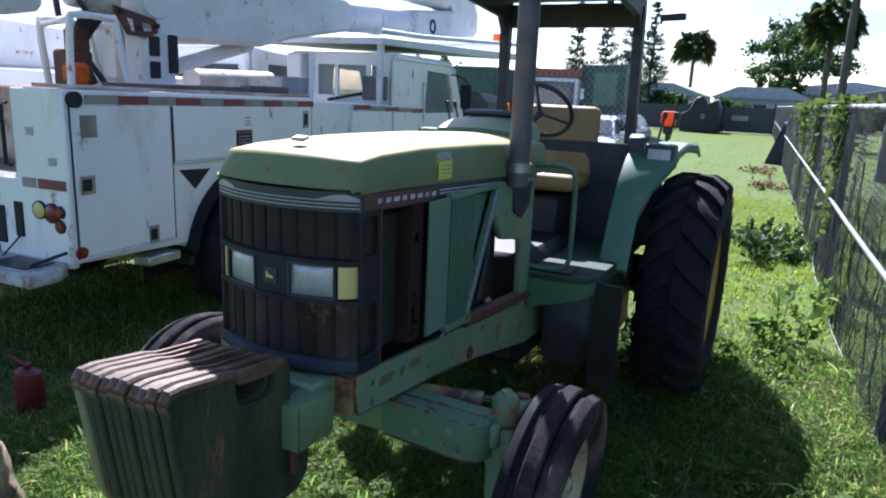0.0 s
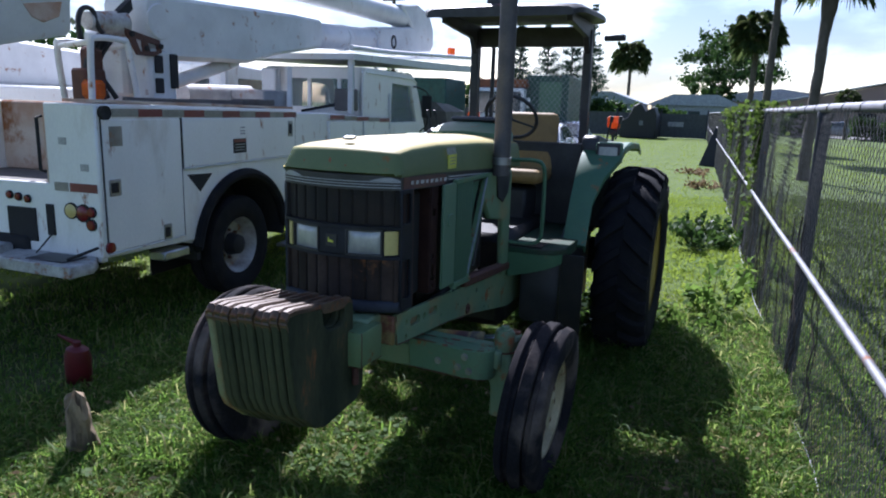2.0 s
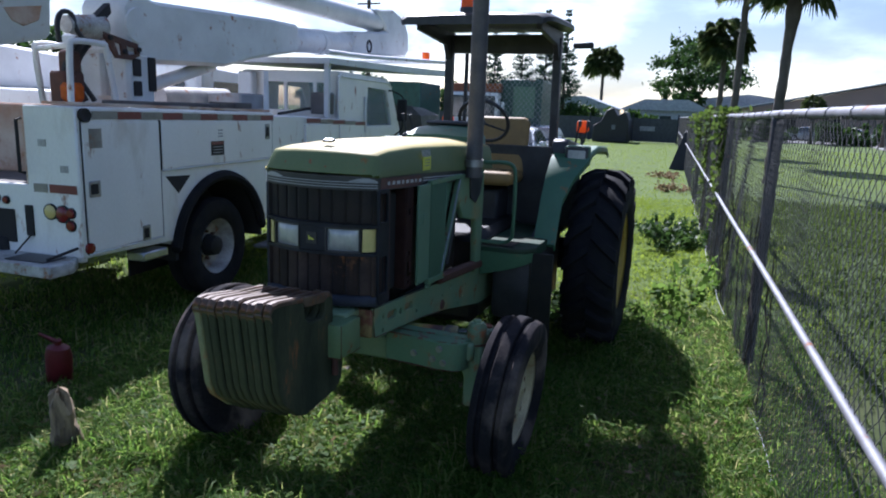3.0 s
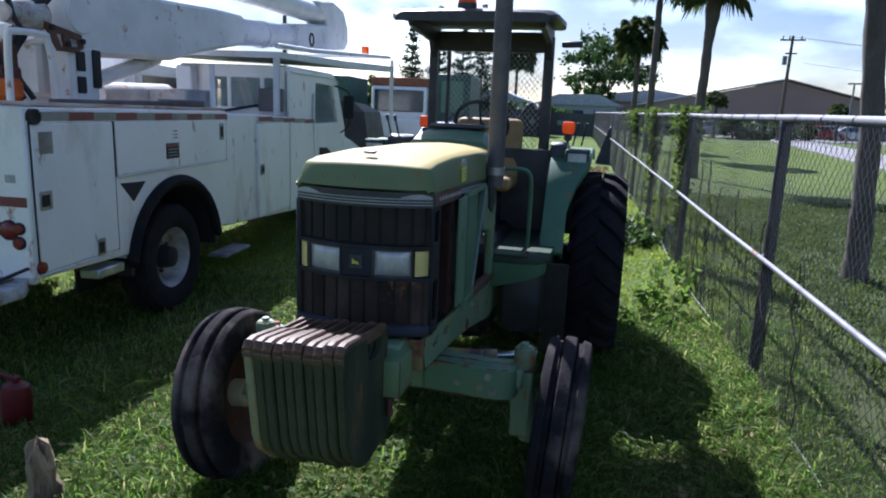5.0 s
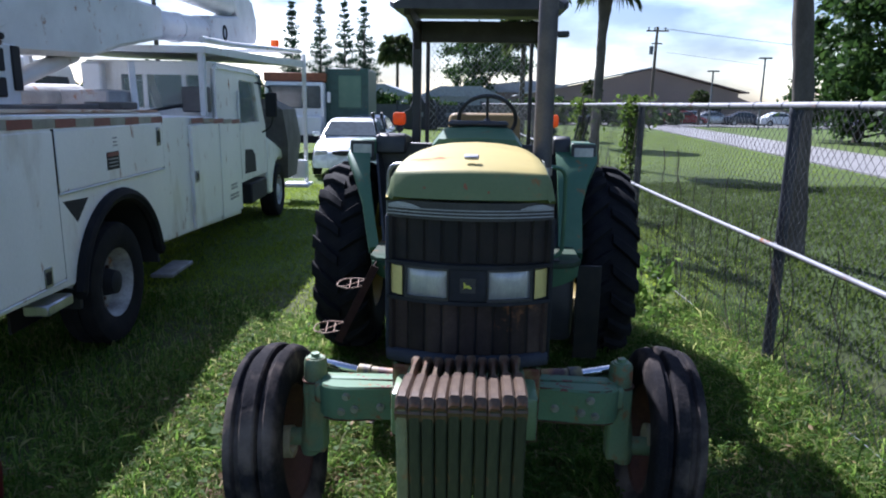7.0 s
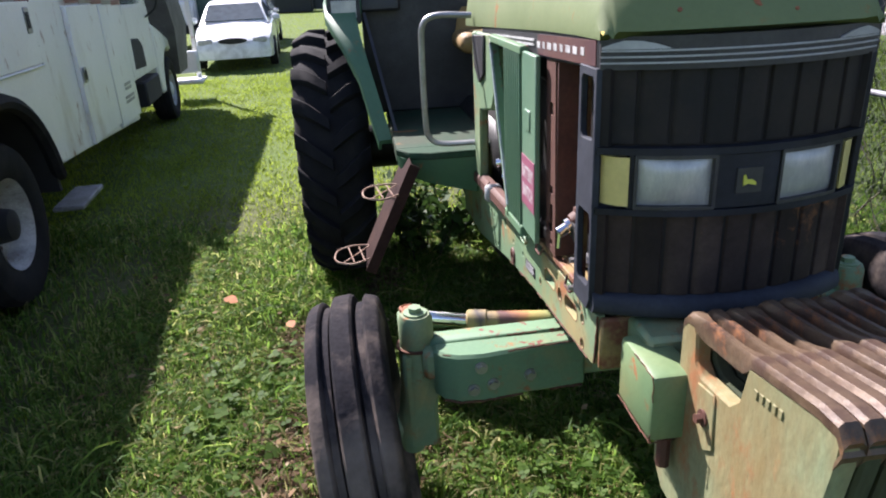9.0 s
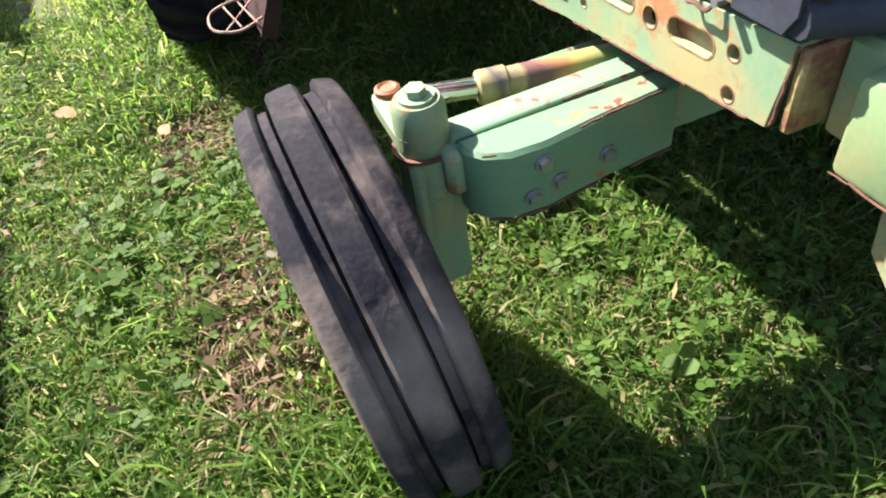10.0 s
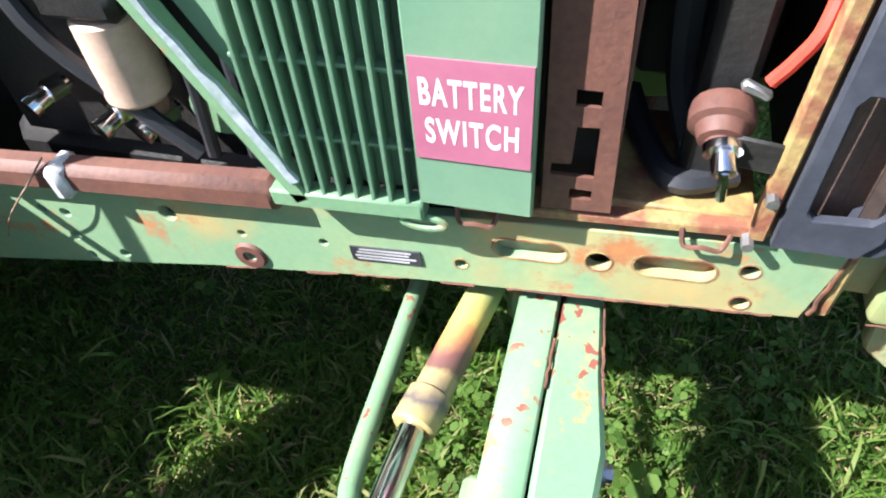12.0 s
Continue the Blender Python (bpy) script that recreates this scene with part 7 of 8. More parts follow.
part("cab_window", built(box, (0, 4.58, 1.9), (1.6, 0.02, 0.45)), M_DGLASS, c2)
for u in (1.2, 5.7):
    for x in (-1.0, 1.0):
        part("wheel", built(cyl, (x - 0.12, u, 0.42), (x + 0.12, u, 0.42), 0.47, 26), M_TYRE, truck2)
bm = bmesh.new()
slab(bm, [(-0.4, 1.9), (3.0, 1.9), (3.0, 2.35), (0.4, 2.5), (-0.4, 2.4)], "x", -0.4, 0.4, (), 0.04)
part("boom_base", bm, M_TRUCK2, truck2)

# ---- far trucks ----
lorry = thing("orange_white_lorry", "white lorry cab with a rusty orange roof rack", "truck", pose(-6.6, 21.5, 0, 0, 0, 8))
lc = part("lorry_cab", built(lambda b: (box(b, (0, 0, 1.55), (2.0, 1.6, 1.7), 0.08, None, 2), box(b, (0, -0.95, 0.95), (1.9, 0.5, 0.7), 0.08))), M_TRUCK, lorry)
part("windscreen", built(box, (0, -0.815, 1.90), (1.75, 0.03, 0.75), 0.03), M_DGLASS, lc)
part("side_window", built(box, (1.01, 0.05, 1.9), (0.02, 0.8, 0.65), 0.02), M_DGLASS, lc)
part("roof_rack", built(box, (0, 0.2, 2.56), (2.1, 1.6, 0.30), 0.03), M_ORBR, lorry, "rusty orange roof rack")
part("mirror", built(box, (1.15, -0.8, 1.9), (0.12, 0.05, 0.35), 0.01), M_TRUCK, lorry)
part("front_bumper", built(box, (0, -1.2, 0.5), (2.0, 0.15, 0.25), 0.03), M_DARK, lorry)
for x in (-0.85, 0.85):
    part("wheel", built(cyl, (x - 0.12, -0.4, 0.42), (x + 0.12, -0.4, 0.42), 0.45, 24), M_TYRE, lorry)
skip = thing("green_refuse_container", "dark green steel refuse container", "container", pose(-4.95, 23.0, 0, 0, 0, 4))
part("container_body", built(lambda b: (box(b, (0, 0, 1.75), (1.5, 3.0, 2.3), 0.04), box(b, (-0.70, -1.53, 1.75), (0.1, 0.1, 2.3)), box(b, (0.70, -1.53, 1.75), (0.1, 0.1, 2.3)))), M_DKGREEN, skip)
part("container_hatch", built(box, (0.1, -1.52, 2.1), (0.8, 0.04, 1.1), 0.02), M_PANEL, skip)
part("container_skid", built(box, (0, 0, 0.3), (1.2, 2.6, 0.6), 0.03), M_DARK, skip)
skip2 = thing("green_roll_container", "long green container behind the white truck", "container", pose(-9.6, 19.0, 0, 0, 0, 4))
part("container_body", built(box, (0, 0, 1.5), (4.4, 2.2, 2.2), 0.04), M_DKGREEN, skip2)
part("container_skid", built(box, (0, 0, 0.2), (4.0, 1.8, 0.5), 0.03), M_DARK, skip2)


# ---- cars ----
def sedan(m, paint, label, group=""):
    c = thing("sedan_car", label, "car", m, group)
    bm = bmesh.new()
    half = 0.84
    rings = []
    for y, zt, w in ((-2.25, 0.52, 0.62), (-2.15, 0.62, 0.76), (-1.6, 0.78, 0.82), (-0.95, 0.90, half), (0.9, 0.94, half), (1.6, 0.93, half), (2.1, 0.90, 0.78), (2.22, 0.70, 0.70)):
        rings.append([(-w, y, 0.24), (-w * 1.02, y, 0.5 * zt + 0.1), (-w * 0.97, y, zt - 0.06), (-w * 0.75, y, zt), (0, y, zt + 0.03), (w * 0.75, y, zt), (w * 0.97, y, zt - 0.06), (w * 1.02, y, 0.5 * zt + 0.1), (w, y, 0.24)])
    loft(bm, rings)
    body = part("car_body", bm, paint, c)
    bm = bmesh.new()
    rings = []
    for y, zt, w in ((-0.98, 0.91, 0.74), (-0.35, 1.30, 0.62), (0.1, 1.39, 0.60), (0.7, 1.38, 0.60), (1.2, 1.22, 0.64), (1.65, 0.94, 0.72)):
        rings.append([(-0.78, y, 0.88), (-w, y, zt - 0.04), (-w * 0.8, y, zt), (w * 0.8, y, zt), (w, y, zt - 0.04), (0.78, y, 0.88)])
    loft(bm, rings)
    part("cabin_roof", bm, paint, c)
    bm = bmesh.new()
    loft(bm, [[(-0.68, -0.93, 0.955), (0.68, -0.93, 0.955), (0.68, -0.95, 0.97), (-0.68, -0.95, 0.97)], [(-0.56, -0.36, 1.285), (0.56, -0.36, 1.285), (0.56, -0.38, 1.30), (-0.56, -0.38, 1.30)]])
    part("windscreen", bm, M_DGLASS, c)
    for s in (-1, 1):
        part("side_window", built(lambda b: loft(b, [[(s * 0.775, -0.60, 0.97), (s * 0.775, 1.30, 0.97), (s * 0.765, 1.30, 0.97), (s * 0.765, -0.60, 0.97)], [(s * 0.635, -0.2, 1.30), (s * 0.635, 0.95, 1.30), (s * 0.62, 0.95, 1.30), (s * 0.62, -0.2, 1.30)]])), M_DGLASS, c)
        part("headlight", built(box, (s * 0.56, -2.17, 0.60), (0.30, 0.10, 0.12), 0.03), M_LENS, c)
        part("mirror", built(box, (s * 0.92, -0.62, 0.98), (0.18, 0.10, 0.12), 0.03), paint, c)
        for y in (-1.35, 1.35):
            w = part("wheel", built(cyl, (s * 0.70, y, 0.30), (s * 0.87, y, 0.30), 0.31, 24), M_TYRE, c)
            part("hubcap", built(cyl, (s * 0.86, y, 0.30), (s * 0.88, y, 0.30), 0.19, 18), M_STEEL, w)
    part("grille", built(lambda b: slab(b, ring2(0, 0.60, 0.30, 18, 0.06), "y", -2.27, -2.22)), M_DARK, c)
    part("bumper_slot", built(box, (0, -2.22, 0.34), (1.1, 0.04, 0.09), 0.01), M_DARK, c)
    return c


sedan(pose(-3.55, 15.9, -0.05, 0, 0, 5), M_CAR, "white sedan parked on the grass")
sedan(pose(-4.0, 20.6, -0.05, 0, 0, 2), M_CARSIL, "grey sedan parked behind the white one")
cars = [sedan(pose(14, 69, 0, 0, 0, 95), M_CAR, "white car in the far car park", "parked cars"), sedan(pose(17, 69.5, 0, 0, 0, 85), M_CARDK, "dark car in the far car park", "parked cars"),
        sedan(pose(20, 69, 0, 0, 0, 90), M_CARRED, "red car in the far car park", "parked cars"), sedan(pose(23, 69.5, 0, 0, 0, 92), M_CARSIL, "silver car in the far car park", "parked cars")]
for i, (x, y, k) in enumerate(((10.5, 70, 3), (26, 69, 1), (29, 68, 0), (32, 67, 3), (35, 66, 0), (38, 65, 2), (12, 74, 1), (22, 73, 0), (41, 63, 0), (44, 61, 3))):
    copy_thing(cars[k], pose(x, y, 0, 0, 0, 88 + 3 * (i % 3)))

# ---- road, buildings, poles ----
bm = bmesh.new()
rv = []
for y in np.linspace(-60, 140, 60):
    x0 = 9.4 + 0.075 * y
    rv.append([(x0, y, -0.02), (x0 + 3.8, y, -0.02), (x0 + 3.8, y, 0.035), (x0 + 1.9, y, 0.06), (x0, y, 0.035)])
loft(bm, rv)
road = tagged(link("road", bm, M_ROAD), "pale grey asphalt road beyond the fence", "road", kind="structure")
bm = bmesh.new()
box(bm, (28, 67, 0.02), (46, 9, 0.06), 0)
tagged(link("car_park_pavement", bm, M_ROAD), "grey asphalt car park", "pavement", kind="structure")

hall = thing("brown_hall", "wide brown metal hall with a low gable", "building", pose(0, 76, 0))
part("gable_wall", built(slab, [(4.5, 0), (34, 0), (34, 1.5), (30, 1.95), (27.5, 2.9), (27.5, 3.4), (17.9, 5.75), (6.0, 3.2), (4.5, 3.0)], "y", 0, 14), M_BROWNW, hall)
bm = bmesh.new()
loft(bm, [[(3.2, -0.5, 2.75), (17.9, -0.5, 5.85), (17.9, -0.5, 5.97), (3.2, -0.5, 2.87)], [(3.2, 16, 2.75), (17.9, 16, 5.85), (17.9, 16, 5.97), (3.2, 16, 2.87)]])
part("left_roof", bm, M_WROOF, hall, "bright white roof edge")
bm = bmesh.new()
loft(bm, [[(17.9, -0.5, 5.83), (28.5, -0.5, 3.3), (28.5, -0.5, 3.42), (17.9, -0.5, 5.97)], [(17.9, 16, 5.83), (28.5, 16, 3.3), (28.5, 16, 3.42), (17.9, 16, 5.97)]])
part("right_roof", bm, M_BROWNW, hall)
for x in (9, 13, 22, 25):
    part("hall_door", built(box, (x, -0.05, 1.1), (1.6, 0.1, 2.2), 0.02), M_DARK, hall)
shed = thing("grey_shed", "low grey metal shed in the distance", "building", pose(7, 100, 0))
part("shed_wall", built(box, (0, 0, 1.7), (13, 8, 3.4), 0), M_BROWNW, shed)
part("shed_roof", built(slab, [(-7, 3.4), (7, 3.4), (7, 4.0), (-1, 5.1), (-7, 4.4)], "y", -4.4, 4.4), M_ROOF, shed)
for px, py, w, label in ((-14, 75, 12, "low pale house beyond the far fence"), (-3, 80, 9, "low grey house beyond the far fence")):
    h = thing("low_house", label, "house", pose(px, py, 0))
    part("house_wall", built(box, (0, 0, 1.3), (w, 6, 2.6), 0), M_ROOF, h)
    part("house_roof", built(slab, [(-w / 2 - 0.5, 2.5), (w / 2 + 0.5, 2.5), (w / 4, 3.7), (-w / 4, 3.7)], "y", -3.4, 3.4), M_ROOF, h)
    for k in range(3):
        part("house_window", built(box, (-w / 3 + k * w / 3, -3.02, 1.5), (1.2, 0.06, 0.9), 0.02), M_DGLASS, h)

up = thing("utility_pole", "tall wooden utility pole with crossarms", "pole", pose(14.4, 60, 0))
part("pole_shaft", built(cyl, (0, 0, -0.3), (0.15, 0, 8.5), 0.17, 12, 0.11), M_WOODP, up)
for z, w in ((8.15, 1.9), (7.1, 0.9)):
    part("crossarm", built(box, (0.15, -0.1, z), (w, 0.12, 0.12), 0.01), M_WOODP, up)
for x in (-0.6, -0.1, 0.8):
    part("insulator", built(cyl, (x, -0.1, 8.2), (x, -0.1, 8.45), 0.06, 8), M_GALV, up)
part("transformer", built(cyl, (-0.25, 0, 6.2), (-0.25, 0, 6.9), 0.18, 12), M_GALV, up)
up2 = thing("utility_pole", "distant wooden utility pole behind the boom", "pole", pose(-19.5, 38, 0))
part("pole_shaft", built(cyl, (0, 0, -0.3), (0, 0, 9.0), 0.16, 12, 0.11), M_WOODP, up2)
part("crossarm", built(box, (0, 0, 8.2), (1.6, 0.1, 0.1), 0.01), M_WOODP, up2)
for k, z in enumerate((8.4, 8.4, 6.4)):
    wv = thing("power_line", "thin overhead power line", "cable", pose(14.5 + 0.5 * k, 60, z))
    part("line_wire", built(tube, [(u, -0.12 * u, -1.6 * math.sin(math.pi * u / 46) - 0.03 * u) for u in np.linspace(0, 46, 24)], 0.012, 5), M_GALV, wv)
for x, y, hgt in ((22.0, 55, 5.6), (19.6, 60, 4.8)):
    lp = thing("street_lamp", "grey street lamp on a square post", "street lamp", pose(x, y, 0))
    part("lamp_post", built(cyl, (0, 0, 0), (0, 0, hgt), 0.09, 10, 0.07), M_GALV, lp)
    part("lamp_head", built(box, (0.0, 0, hgt + 0.05), (1.0, 0.3, 0.12), 0.02), M_GALV, lp)


# ---- trees ----
def palm(m, h, r0, r1, crown, seed, label, lean=0.0, fr=34, bulge=0.0):
    t = thing("palm_tree", label, "palm tree", m, "palms along the road")
    rng = np.random.default_rng(seed)
    bm = bmesh.new()
    pts = []
    n = max(10, int(h / 0.22))
    prev = None
    rings = []
    for i in range(n + 1):
        f = i / n
        z = h * f - 0.2
        rr = r0 + (r1 - r0) * f + 0.035 * math.exp(-z / 0.35) + r0 * (0.06 * math.sin(i * 2.1) + bulge * math.exp(-((h - 1.15 - z) / 0.45) ** 2))
        cx = lean * f * f
        rings.append([(cx + rr * (1 + 0.07 * math.sin(3 * a + i)) * math.cos(a), rr * (1 + 0.07 * math.sin(3 * a + i)) * math.sin(a), z) for a in [2 * math.pi * k / 14 for k in range(14)]])
    loft(bm, rings)
    part("trunk", bm, M_TRUNK, t)
    if crown:
        V, F = [], []
        top = np.array([lean, 0.0, h])
        for k in range(fr):
            az = 2.399963 * k + rng.uniform(-0.25, 0.25)
            el = math.asin(max(-1.0, min(1.0, -0.62 + 1.58 * (k + 0.5) / fr + rng.uniform(-0.12, 0.12))))
            d = np.array([math.cos(az) * math.cos(el), math.sin(az) * math.cos(el), math.sin(el)])
            side = np.array([-math.sin(az), math.cos(az), 0.0])
            stalk = crown * rng.uniform(0.40, 0.58)
            hub = top + d * stalk + np.array([0, 0, -0.06 * crown])
            fan = crown * rng.uniform(0.42, 0.52)
            roll = rng.uniform(-0.5, 0.5)
            upv = np.cross(d, side)
            across = side * math.cos(roll) + upv * math.sin(roll)
            nb = 26
            for j in range(nb):
                a = -1.75 + 3.5 * j / (nb - 1)
                ld = d * math.cos(a) + across * math.sin(a)
                l2 = fan * (1 - 0.22 * abs(a) / 1.75) * rng.uniform(0.9, 1.08)
                perp = np.cross(ld, np.cross(d, across))
                perp /= np.linalg.norm(perp) + 1e-9
                w = 0.040 * fan
                mid = hub + ld * l2 * 0.55 + np.array([0, 0, -0.10 * l2])
                tip = hub + ld * l2 * rng.uniform(0.75, 0.92) + np.array([0, 0, -rng.uniform(0.35, 0.75) * l2])
                b0 = len(V)
                V += [hub, mid + perp * w, tip, mid - perp * w]
                F += [(b0, b0 + 1, b0 + 2), (b0, b0 + 2, b0 + 3)]
            b0 = len(V)
            V += [top - side * 0.012, top + side * 0.012, hub + side * 0.010, hub - side * 0.010]
            F += [(b0, b0 + 1, b0 + 2), (b0, b0 + 2, b0 + 3)]
        soup("crown", V, F, M_PALM, t)
    return t


palm(pose(3.72, 5.55, 0), 4.9, 0.118, 0.105, 1.4, 1, "palm trunk just beyond the fence", -0.5)
palm(pose(3.30, 18.4, 0), 5.8, 0.145, 0.125, 1.5, 2, "tall palm with a bulge under its crown", 0.10, 40, 0.5)
palm(pose(2.55, 31.5, 0), 8.2, 0.17, 0.14, 1.9, 3, "slim palm behind the fence", 0.0, 44)
palm(pose(1.95, 36.5, 0), 5.9, 0.15, 0.13, 1.75, 4, "palm with a ragged round crown", 0.0, 46)
palm(pose(-11.7, 88.0, 0), 8.6, 0.22, 0.18, 3.1, 5, "round-headed palm far behind the yard", 0.0, 56)
palm(pose(20.5, 66.0, 0), 2.6, 0.15, 0.13, 1.3, 6, "small palm before the brown hall")
palm(pose(29.0, 64.0, 0), 3.4, 0.15, 0.13, 1.4, 7, "small palm before the brown hall")
palm(pose(9.6, 62.0, 0), 3.4, 0.13, 0.12, 1.2, 8, "small palm before the brown hall")


def clump_tree(m, h, crown_r, trunk_r, seed, label, n_clump=26, per=260, leaf=0.16, flat=0.6, base=0.45, group="far trees"):
    t = thing("leafy_tree", label, "tree", m, group)
    rng = np.random.default_rng(seed)
    bm = bmesh.new()
    tube(bm, smooth_path([(0, 0, -0.2), (0.05 * h, 0, h * 0.25), (0.02 * h, 0.02 * h, h * base)], 4), trunk_r, 10, False, trunk_r * 0.6)
    cs = []
    for k in range(n_clump):
        a, rr = rng.uniform(0, 2 * math.pi), crown_r * math.sqrt(rng.uniform(0.02, 1))
        z = h * (base + (1 - base) * (rng.uniform(0.1, 1.0) * (1 - 0.45 * (rr / crown_r) ** 2)))
        c = np.array([rr * math.cos(a), rr * math.sin(a), z])
        cs.append(c)
        if k < 11:
            tube(bm, smooth_path([(0.02 * h, 0.02 * h, h * base * 0.9), tuple(c * 0.5 + np.array([0, 0, h * base * 0.4])), tuple(c)], 4), trunk_r * 0.35, 6, False, trunk_r * 0.08)
    part("trunk", bm, M_BARK, t)
    pts = []
    for c in cs:
        s = crown_r * rng.uniform(0.10, 0.34)
        d = rng.normal(size=(per, 3))
        d /= np.linalg.norm(d, axis=1)[:, None]
        d *= np.abs(rng.normal(0.55, 0.35, per))[:, None] * s
        d[:, 2] *= flat
        pts.append(c + d)
    v, f = leaves(np.concatenate(pts), leaf, rng)
    soup("crown", v, f, M_LEAF, t)
    return t


clump_tree(pose(-0.5, 98, 0), 12.8, 6.2, 0.36, 11, "dark leafy tree with an open spreading crown", 70, 100, 0.27, 0.75, 0.42)
clump_tree(pose(-2.2, 92, 0), 6.6, 2.7, 0.2, 12, "small dense tree below the spreading one", 40, 110, 0.22, 0.9, 0.2)
for i, (x, y, h, r) in enumerate(((20.5, 37, 11, 3.4), (20.0, 31.5, 11.5, 3.4), (19.2, 26, 11, 3.3), (18.6, 21, 11.5, 3.3), (18.2, 16, 11, 3.3), (17.8, 11, 11, 3.3), (17.6, 5.5, 11.5, 3.4), (17.5, 0, 11, 3.4), (26, 36, 12, 4.2))):
    clump_tree(pose(x, y, 0), h, r, 0.25, 20 + i, "tall dense roadside tree", 75, 170, 0.20, 1.0, 0.02, "roadside trees")
for i, (x, y, h, r) in enumerate(((-9, 62, 3.2, 2.6), (-14, 64, 3.6, 3.0), (-20, 58, 4.2, 3.2), (-28, 50, 5, 4), (3.5, 66, 2.6, 2.2), (6.5, 64, 2.4, 2.0), (-5, 63, 2.6, 2.0), (-34, 34, 6, 4.5), (12, 63, 2.2, 2.2), (16.5, 64, 2.0, 2.0), (-26, 24, 5, 3.6), (-20, 15, 4.4, 3.0), (-24, 7, 5, 3.5))):
    clump_tree(pose(x, y, 0), h, r, 0.12, 40 + i, "low green bushy tree at the edge of the yard", 22, 200, 0.18, 0.75, 0.05, "bushes")


def pine(m, h, seed):
    t = thing("norfolk_pine", "tall tiered pine with level branches", "tree", m, "pines")
    rng = np.random.default_rng(seed)
    part("trunk", built(cyl, (0, 0, -0.2), (0, 0, h), 0.16, 8, 0.02), M_BARK, t)
    pts = []
    n = 27
    for i in range(n):
        z = h * (0.15 + 0.84 * i / (n - 1)) + rng.uniform(-0.1, 0.1)
        for k in range(rng.integers(4, 8)):
            L = (0.15 * h * (1 - 0.90 * (i / (n - 1)) ** 1.2) + 0.10) * rng.uniform(0.55, 1.1)
            a = rng.uniform(0, 6.283)
            m_ = int(14 + 30 * L)
            s = rng.uniform(0.1, 1, m_) ** 0.8
            p = np.stack([s * L * math.cos(a), s * L * math.sin(a), z + 0.22 * L * s ** 2 - 0.05 * L], 1) + rng.normal(size=(m_, 3)) * (0.04 + 0.05 * L)
            pts.append(p)
    v, f = leaves(np.concatenate(pts), 0.13, rng, 0.3)
    soup("crown", v, f, M_PINE, t)
    return t


for i, (x, y, h) in enumerate(((-17.0, 58, 10.0), (-15.0, 60, 10.5), (-12.8, 60, 10.8), (-11.4, 62, 11.0))):
    pine(pose(x, y, 0), h, 60 + i)

# ---- loose things on the grass ----
can = thing("red_canister", "red plastic canister lying in the grass", "canister", pose(-2.25, 0.07, -0.11, 10, 6, 25) @ Matrix.Diagonal((0.72, 0.72, 1.05, 1)))
bm = bmesh.new()
loft(bm, [[(w * math.cos(a), d * math.sin(a), z) for a in [2 * math.pi * k / 18 for k in range(18)]] for z, w, d in ((0.0, 0.10, 0.07), (0.02, 0.115, 0.085), (0.20, 0.115, 0.085), (0.25, 0.095, 0.07), (0.27, 0.03, 0.03), (0.30, 0.03, 0.03))])
part("can_body", bm, M_REDCAN, can)
part("can_handle", built(tube, smooth_path([(0.0, 0.06, 0.25), (0.0, 0.11, 0.20), (0.0, 0.12, 0.12), (0.0, 0.085, 0.06)], 4), 0.012, 7), M_REDCAN, can)
part("spout", built(cyl, (-0.02, 0, 0.29), (-0.16, 0, 0.33), 0.018, 10, 0.010), M_REDCAN, can)
stump = thing("weathered_stump", "weathered tan stump half sunk in the grass", "stump", pose(-1.48, -0.54, -0.10, 8, 6, 0) @ Matrix.Diagonal((0.95, 0.95, 1.35, 1)))
bm = bmesh.new()
rng = np.random.default_rng(8)
rings = []
for z, r in ((-0.05, 0.080), (0.0, 0.080), (0.03, 0.074), (0.06, 0.070), (0.09, 0.058), (0.12, 0.060), (0.15, 0.056), (0.18, 0.060), (0.21, 0.052), (0.235, 0.040), (0.25, 0.0)):
    rings.append([(r * (1 + 0.18 * math.sin(3 * a + z * 14) + 0.09 * rng.normal()) * math.cos(a), r * (1 + 0.12 * math.sin(2 * a) + 0.09 * rng.normal()) * math.sin(a), z + 0.022 * math.sin(4 * a) * (z > 0) + 0.006 * rng.normal()) for a in [2 * math.pi * k / 26 for k in range(26)]])
loft(bm, rings)
part("stump_wood", bm, M_STUMP, stump)


def weed(m, h, n_stem, per, leaf, seed, label, spread=0.35, mat_=None, name="weed_clump", cat="weeds"):
    t = thing(name, label, cat, m)
    rng = np.random.default_rng(seed)
    pts = []
    for k in range(n_stem):
        a, rr = rng.uniform(0, 6.28), spread * math.sqrt(rng.uniform())
        top = np.array([rr * 1.5 * math.cos(a), rr * 1.5 * math.sin(a), h * rng.uniform(0.5, 1)])
        b = np.array([rr * math.cos(a) * 0.7, rr * math.sin(a) * 0.7, -0.03])
        part("stem", built(tube, [tuple(b), tuple((b + top) / 2 + rng.normal(size=3) * 0.03), tuple(top)], 0.005, 5, False, 0.002), M_BARK, t)
        s = rng.uniform(0.15, 1, per)[:, None]
        pts.append(b + (top - b) * s + rng.normal(size=(per, 3)) * leaf * 0.8)
    v, f = leaves(np.concatenate(pts), leaf, rng, 0.6, 0.3)
    soup("foliage", v, f, mat_ or M_CLOVER, t)
    return t


